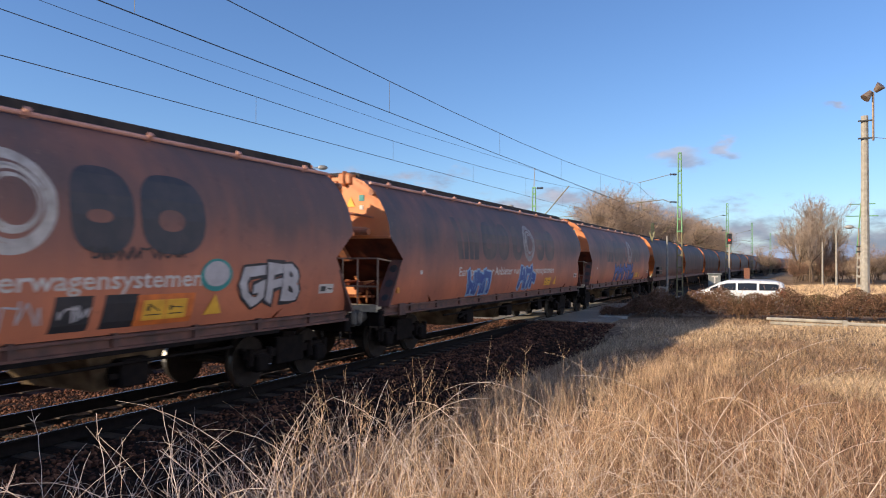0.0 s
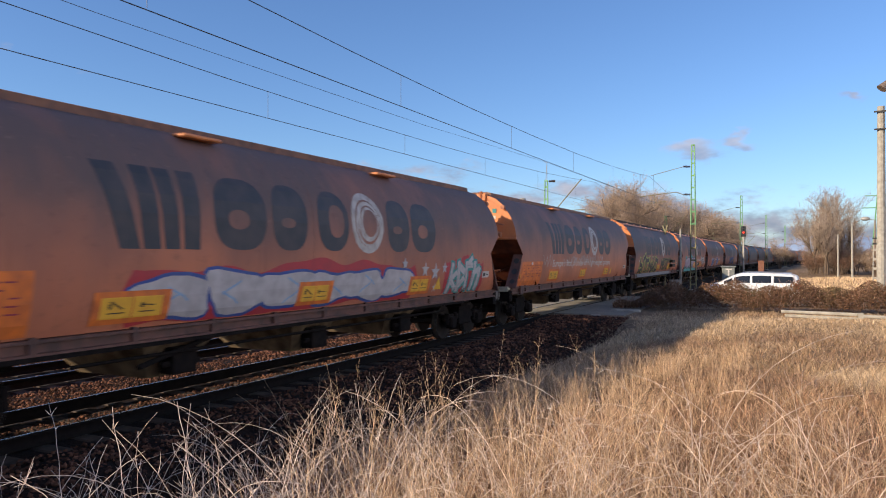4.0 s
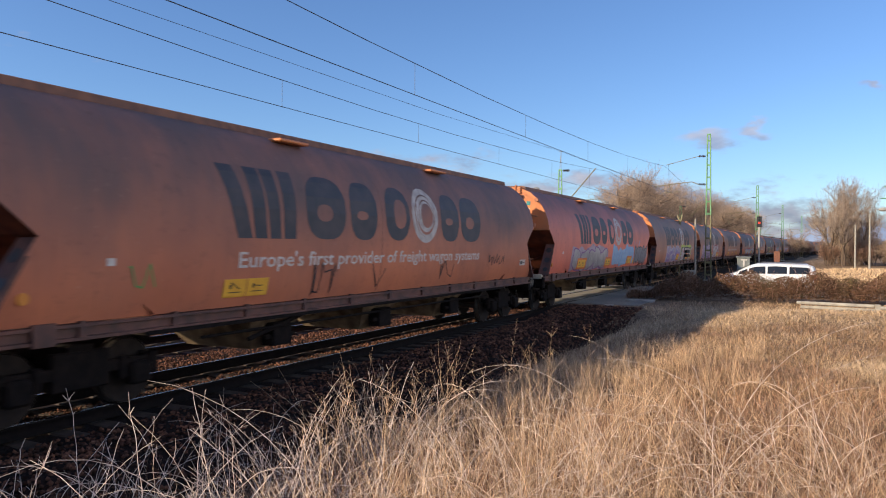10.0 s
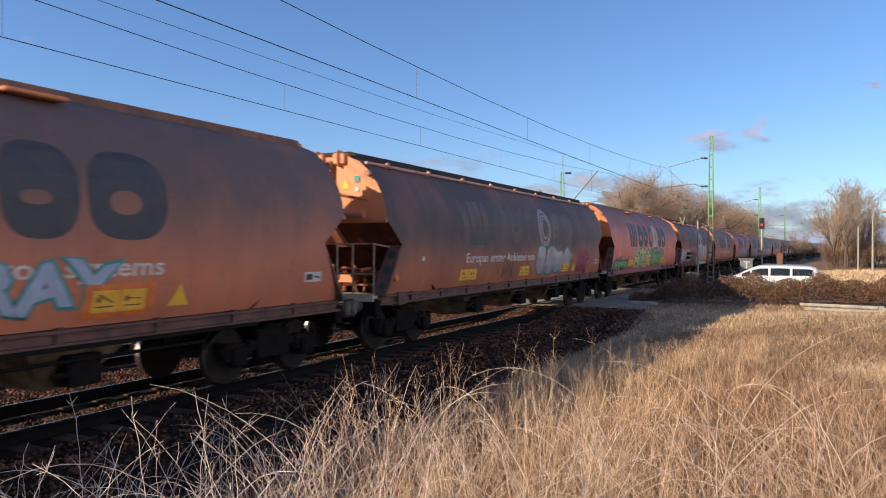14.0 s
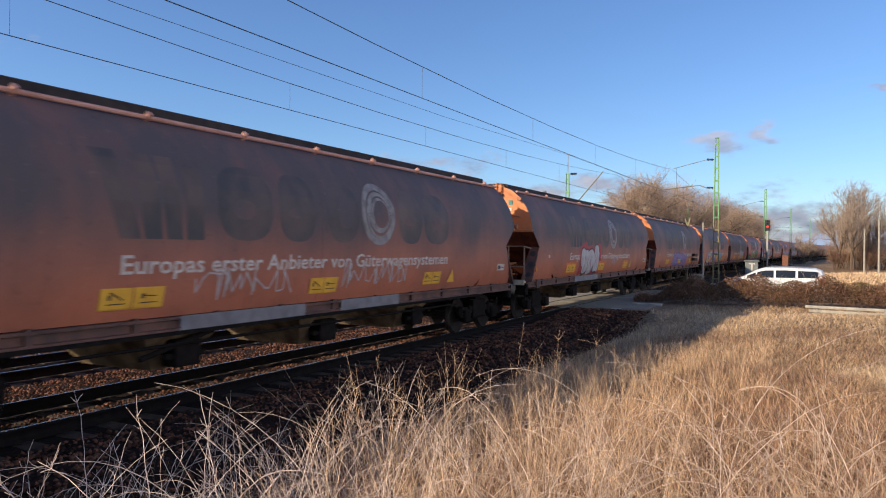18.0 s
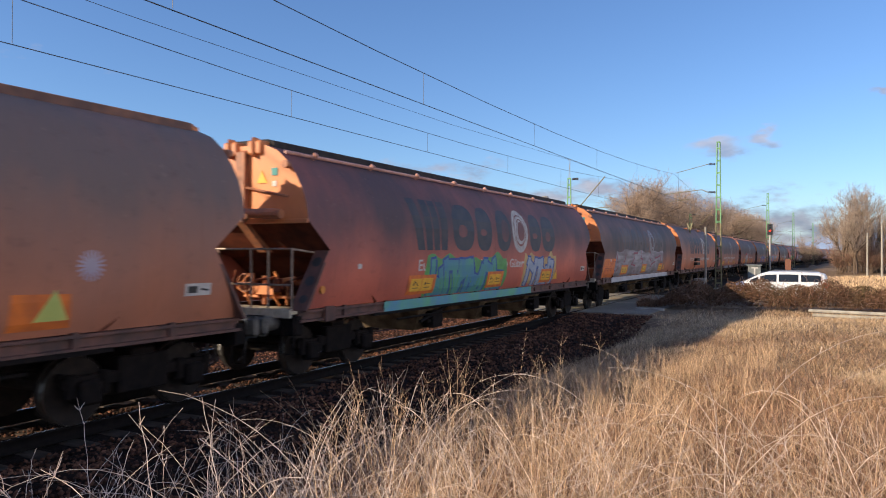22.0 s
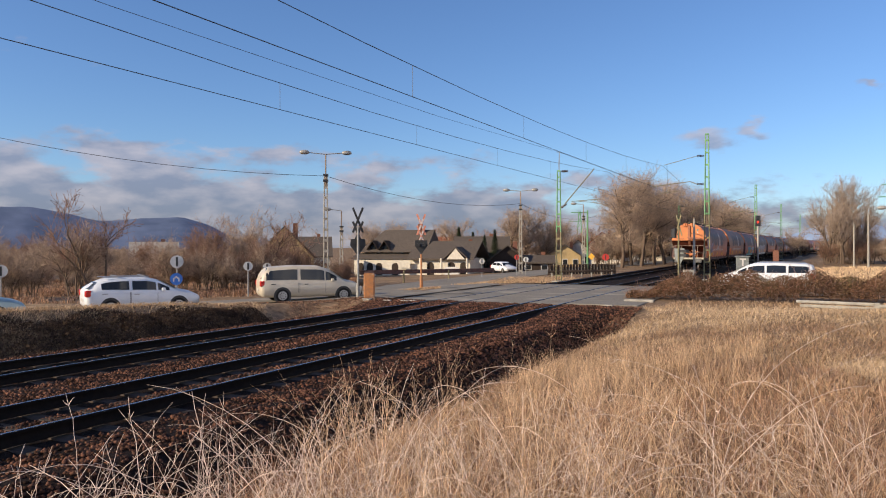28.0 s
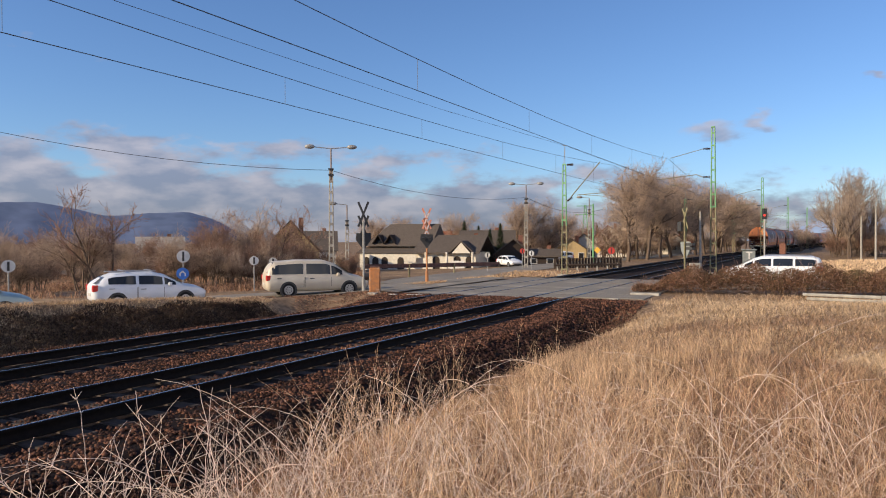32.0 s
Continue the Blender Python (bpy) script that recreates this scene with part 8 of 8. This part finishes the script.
x, y, d = meadow(470000, 2.6, 34.0, -62, 9, 71)
edge = -5.05 + 0.25 * np.sin(y * 1.3) + 0.15 * np.sin(y * 3.1)
ok = (x > edge) & (y < 31.8 - 0.25 * (x < -3)) & ~((y > 25.8) & (x < -5.6))
x, y, d = x[ok], y[ok], d[ok]
c = 0.5 * lumps(x, y, 1.0, 72) + 0.5 * lumps(x, y, 0.3, 70)
c = c + (0.62 - c) * 0.75 * smoothstep(9, 17, d)
keep = np.random.RandomState(73).uniform(0, 1, len(x)) < (0.3 + 0.7 * c) * np.interp(d, (3.5, 6.5, 11), (0.05, 0.4, 1.0)) * (1 - 0.85 * smoothstep(-0.8, -2.6, x) * smoothstep(10.5, 7.5, d))
x, y, d, c = x[keep], y[keep], d[keep], c[keep]
r = np.random.RandomState(74)
h = r.uniform(0.10, 0.36, len(x)) * (0.55 + 0.8 * c) * np.interp(d, (4, 9, 18, 25, 34), (0.75, 1.0, 0.66, 0.75, 1.0))
pale = lumps(x, y, 3.2, 75) + 0.3 * smoothstep(7, 16, d) - 0.25 * smoothstep(6, 3, d) > 0.62
red = ~pale & (r.uniform(0, 1, len(x)) < np.interp(d, (4, 8, 13, 20), (1.0, 0.8, 0.3, 0.12)))
for sel, mt, nm, lb in ((~pale & ~red, "grass", "dry_grass", "dense dry tawny winter grass"), (red, "grass_red", "reddish_grass", "dense reddish-brown winter grass"), (pale, "grass_pale", "pale_dry_grass", "pale golden dry winter grass")):
    blades(x[sel], y[sel], h[sel], 0.0028 + 0.00034 * d[sel], np.interp(d[sel], (6, 14), (1.2, 1.9)), mt, nm, lb, 76)
# dark matted litter that paints in the shade between the foreground's stems
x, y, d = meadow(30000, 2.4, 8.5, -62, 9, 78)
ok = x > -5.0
blades(x[ok], y[ok], np.random.RandomState(79).uniform(0.05, 0.2, ok.sum()), np.full(ok.sum(), 0.007), 1.6, "scrub", "matted_litter", "matted dead stems, dark as painted gap shade, under the grass", 80)
# scrub on the bank behind the far track, and thin dead grass along the ditch
r = np.random.RandomState(81)
x = r.uniform(-24.5, -17.4, 80000)
y = r.uniform(6, 23.5, 80000)
ok = lumps(x, y, 1.1, 82) > 0.12
x, y = x[ok], y[ok]
crest = (x < -19.55 + 0.2 * np.sin(y * 2.1)) | (y > 21.5)
# the bank's face turns from the sun; its shade is in this tone
blades(x[~crest], y[~crest], r.uniform(0.06, 0.28, (~crest).sum()), np.full((~crest).sum(), 0.014), 1.2, "scrub", "bank_scrub", "dead scrub on the ditch bank, its shaded face painted dark", 83)
blades(x[crest], y[crest], r.uniform(0.06, 0.22, crest.sum()), np.full(crest.sum(), 0.012), 1.5, "grass_pale", "bank_grass", "dry grass along the crest of the bank", 84)
x = r.uniform(-26, -17.2, 9000)
y = r.uniform(41.6, 62, 9000)
ok = ((x > -20.5 - (y - 42) * 0.18) | (x < -27)) & (y > 42.2)
blades(x[ok], y[ok], r.uniform(0.08, 0.28, ok.sum()), np.full(ok.sum(), 0.03), 0.9, "grass", "verge_grass", "dry grass on the verge between road and track", 85)
x = r.uniform(-5.2, 16, 14000)
y = r.uniform(44.5, 88, 14000)
blades(x, y, r.uniform(0.1, 0.3, len(x)), np.full(len(x), 0.07), 0.7, "grass_pale", "far_meadow_grass", "pale dry meadow beyond the road", 86)
# tall dead grass and brush behind the waiting cars
x = r.uniform(-115, -22, 230000)
y = r.uniform(22, 100, 230000)
ok = (np.degrees(np.arctan2(x, y)) > -63) & (np.degrees(np.arctan2(x, y)) < -33) & (np.hypot(x, y) > 42.5) & (np.hypot(x, y) < 112) & (x < -27.5) & (lumps(x, y, 2.5, 88) > 0.2)
x, y = x[ok], y[ok]
tall = lumps(x, y, 6.0, 89)
blades(x, y, r.uniform(0.15, 0.5, len(x)) * (0.4 + tall), np.full(len(x), 0.03), 1.3, "grass_red", "roadside_brush", "tall reddish dead grass behind the road", 90)
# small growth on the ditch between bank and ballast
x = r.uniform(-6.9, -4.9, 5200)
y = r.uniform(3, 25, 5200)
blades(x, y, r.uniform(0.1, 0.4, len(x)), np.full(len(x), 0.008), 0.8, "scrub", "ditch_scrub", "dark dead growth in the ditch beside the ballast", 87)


def stem_curves(P, az, tilt, bow, length, m, zig, sway, seed):
    """Lines of m + 1 points: each starts tilted towards az and bows further over along its length."""
    r = np.random.RandomState(seed)
    n = len(P)
    pts = [P]
    for k in range(m):
        t = tilt + bow * ((k + 0.5) / m) ** 1.5
        az = az + r.normal(0, sway, n)
        d = np.stack([np.sin(t) * np.cos(az), np.sin(t) * np.sin(az), np.cos(t)], -1)
        side = np.stack([-np.sin(az), np.cos(az), np.zeros(n)], -1) * (zig * (1 if k % 2 else -1))[:, None]
        pts.append(pts[-1] + d * (length / m)[:, None] + side)
    return np.stack(pts, 1)


def stem_tubes(Q, r0, taper):
    """Three-sided tubes along lines (n, m, 3), each in one piece."""
    n, m, _ = Q.shape
    d = np.gradient(Q, axis=1)
    d /= np.linalg.norm(d, axis=2, keepdims=True) + 1e-9
    ref = np.where(np.abs(d[..., 2:3]) > 0.95, np.array([1.0, 0, 0]), np.array([0, 0, 1.0]))
    u = np.cross(d, ref)
    u /= np.linalg.norm(u, axis=2, keepdims=True) + 1e-9
    w = np.cross(d, u)
    rad = r0[:, None, None] * (1 - (1 - taper) * np.linspace(0, 1, m))[None, :, None]
    V = np.stack([Q + (u * math.cos(t) + w * math.sin(t)) * rad for t in (0.0, 2.094, 4.189)], 2)
    i = np.arange(n * m * 3).reshape(n, m, 3)
    j = np.roll(i, -1, 2)
    F = np.stack([i[:, :-1], j[:, :-1], j[:, 1:], i[:, 1:]], -1).reshape(-1, 4)
    return V.reshape(-1, 3), F


def dry_stems(x, y, az, tilt, bow, length, rad, seed, m=9, zig=0.0, sway=0.06, twigs=0, twig_len=0.1):
    """Dry stalks rooted at x, y, with short side twigs, as one mesh's vertices and faces."""
    r = np.random.RandomState(seed)
    n = len(x)
    P = np.stack([x, y, ground_z(x, y) - 0.02], -1)
    Q = stem_curves(P, az, tilt, bow, length, m, np.full(n, zig), sway, seed + 1)
    Q[..., 2] = np.maximum(Q[..., 2], ground_z(Q[..., 0], Q[..., 1]) + 0.01)
    V, F = stem_tubes(Q, rad, 0.35)
    if twigs:
        node = r.randint(2, m, (n, twigs))
        who = np.repeat(np.arange(n), twigs)
        node = node.ravel()
        A = Q[who, node]
        d = Q[who, node] - Q[who, node - 1]
        d /= np.linalg.norm(d, axis=1, keepdims=True)
        out = np.cross(d, r.normal(0, 1, d.shape))
        out /= np.linalg.norm(out, axis=1, keepdims=True) + 1e-9
        way = d * 0.75 + out * r.uniform(0.45, 1.0, (len(A), 1)) + np.array([0, 0, 0.15])
        ln = (twig_len * r.uniform(0.3, 1.5, len(A)) * (1.15 - 0.6 * node / m))[:, None]
        B = A + way * ln * 0.55
        C = B + (way + r.normal(0, 0.25, way.shape)) * ln * 0.5
        V2, F2 = stem_tubes(np.stack([A, B, C], 1), rad[who] * 0.55, 0.5)
        F = np.concatenate([F, F2 + len(V)])
        V = np.concatenate([V, V2])
    return V, F


def sown(n, b0, b1, d0, d1, seed, west=-5.6, tuft=0):
    """Places between two bearings and distances, near ones denser, in tufts if asked."""
    r = np.random.RandomState(seed)
    if tuft:
        k = max(1, n // tuft)
        b, d = r.uniform(b0, b1, k), d0 * (d1 / d0) ** r.uniform(0, 1, k)
        b, d = np.repeat(b, tuft), np.repeat(d, tuft)
    else:
        b, d = r.uniform(b0, b1, n), d0 * (d1 / d0) ** r.uniform(0, 1, n)
    x, y = d * np.sin(np.radians(b)), d * np.cos(np.radians(b))
    if tuft:
        x, y = x + r.normal(0, 0.06, len(x)), y + r.normal(0, 0.06, len(x))
    ok = x > west
    return x[ok], y[ok], r


def stand(name, label, mat, n, b0, b1, d0, d1, h0, h1, tilt, bow, rad0, rad1, seed, tuft=0, west=-5.6, bow0=0.0, **more):
    x, y, r = sown(n, b0, b1, d0, d1, seed, west, tuft)
    k = len(x)
    V, F = dry_stems(x, y, r.uniform(0, 6.28, k), np.abs(r.normal(0, tilt, k)), bow0 + (bow - bow0) * r.uniform(0, 1, k) ** 1.6, r.uniform(h0, h1, k), r.uniform(rad0, rad1, k), seed + 500, **more)
    return tagged(raw(name, V, F, M[mat]), label, "weeds", kind="stuff")


# open stand of thorny canes over the shaded ditch
stand("thorny_canes", "tall pale thorny canes arching over the bank", "cane", 230, -61, -33, 3.2, 5.6, 0.7, 1.55, 0.3, 2.4, 0.0025, 0.0041, 91, tuft=2, west=-5.9, bow0=0.5, m=13, zig=0.007, twigs=8, twig_len=0.08)
stand("bank_canes", "pale thorny canes along the bank edge", "cane", 200, -46, -14, 3.6, 7.0, 0.6, 1.3, 0.3, 1.5, 0.0022, 0.0036, 93, tuft=4, west=-5.9, bow0=0.15, m=12, zig=0.006, twigs=9, twig_len=0.1)
stand("fallen_canes", "long pale canes bowed down to the ground", "cane", 240, -60, 6, 3.2, 6.5, 0.9, 1.9, 0.5, 2.8, 0.0022, 0.0038, 99, west=-5.7, bow0=1.3, m=14, zig=0.005, twigs=6, twig_len=0.08)
stand("tall_weeds", "tall branching dry weeds of the bank's shoulder", "straw", 240, -37, -9, 3.8, 7.5, 0.8, 1.4, 0.28, 0.9, 0.0017, 0.0028, 104, tuft=4, west=-5.4, m=10, zig=0.005, twigs=11, twig_len=0.13)
stand("fine_twigs", "fine branching dry weeds of the ditch edge", "red_stem", 1400, -61, -14, 3.0, 7.5, 0.35, 0.85, 0.5, 1.4, 0.0011, 0.0019, 90, tuft=8, west=-5.9, m=8, zig=0.003, twigs=6, twig_len=0.06)
# golden grass of the bank's shoulder
stand("golden_grass", "dense golden dry grass stems", "straw", 900, -33, -8, 3.6, 7.5, 0.45, 0.9, 0.32, 1.0, 0.0014, 0.0024, 95, tuft=10, west=-5.2, m=7, twigs=1, twig_len=0.08)
stand("edge_tufts", "tall golden tufts along the shadow's edge", "straw", 2600, -22, -3, 9.0, 15.0, 0.25, 0.55, 0.3, 0.9, 0.0015, 0.0026, 102, tuft=22, west=-4.6, m=6)
# tangle of the near meadow
stand("straw_tangle", "tangled straw-coloured stems lying in all directions", "straw", 3000, -22, 10, 2.6, 8.5, 0.35, 0.9, 0.65, 1.6, 0.0013, 0.0023, 92, west=-5.0, m=7, twigs=1, twig_len=0.07)
stand("pale_tangle", "pale dry stems among the grass", "cane", 1150, -40, 10, 2.6, 7.5, 0.35, 0.95, 0.7, 1.7, 0.0014, 0.0024, 101, west=-5.0, m=8, twigs=2, twig_len=0.06)
stand("brown_tangle", "reddish-brown dead stems tangled in the grass", "red_stem", 6800, -44, 10, 2.5, 8.5, 0.3, 0.8, 0.7, 1.6, 0.0010, 0.0021, 94, west=-5.0, m=6, twigs=1, twig_len=0.06)
# dead brown stems, dark also as painted shade of the grass's gaps
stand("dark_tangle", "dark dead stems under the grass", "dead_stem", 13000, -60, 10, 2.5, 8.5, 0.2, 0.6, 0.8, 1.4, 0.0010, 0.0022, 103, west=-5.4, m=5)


def bank_place(r, n):
    x, y = r.uniform(-19.9, -17.5, n), 7 + 15.5 * r.uniform(0, 1, n) ** 0.5
    x = x + 0.25 * np.sin(y * 1.9)
    z = ground_z(x, y) + r.uniform(0.02, 0.28, n) * np.interp(x, (-19.9, -18.9), (0.3, 1.0)) * np.interp(y, (18.5, 22.5), (1.0, 0.3)) * (0.4 + lumps(x, y, 0.7, 96))
    return np.stack([x, y, z], -1)


# leaf tone darkened along with the bank's shaded face
leaves(42000, bank_place, 0.036, "scrub", "bank_brambles", "dark brambles and dead leaves on the ditch bank", "brambles", 97)


def verge_place(r, n):
    x, y = r.uniform(-22.5, -16.6, n), r.uniform(20.5, 28.2, n)
    ok = (x > -23.2 + 0.55 * (y - 20.5)) & (lumps(x, y, 0.5, 105) > 0.3)
    x, y = x[ok], y[ok]
    return np.stack([x, y, ground_z(x, y) + r.uniform(0.0, 0.07, len(x))], -1)


leaves(16000, verge_place, 0.034, "dead_stem", "verge_litter", "dead leaves and clods on the bare verge", "litter", 106)
x = r.uniform(-20.6, -18.0, 2600)
y = r.uniform(34.2, 37.2, 2600)
ok = ((x + 19.2) / 1.2) ** 2 + ((y - 35.7) / 1.3) ** 2 < 1
blades(x[ok], y[ok], r.uniform(0.06, 0.2, ok.sum()) + 0.08, np.full(ok.sum(), 0.02), 0.8, "grass", "island_grass", "tuft of dry grass round the sign post", 98)


# ---- what moves ----
def on_line(y):
    """Pose on the near track at y metres along it."""
    slope = max(0.0, y - Y_CURVE) / R_CURVE
    return pose(NEAR + float(bend(y)), y, 0, 0, 0, -math.degrees(math.atan(slope)))


def motions():
    for k, w in enumerate(wagons):
        walk(w, [(t, on_line(y + TIP + k * L)) for t, y in RUN])
    for thing, rows in MOVERS:
        walk(thing, rows)


motions()
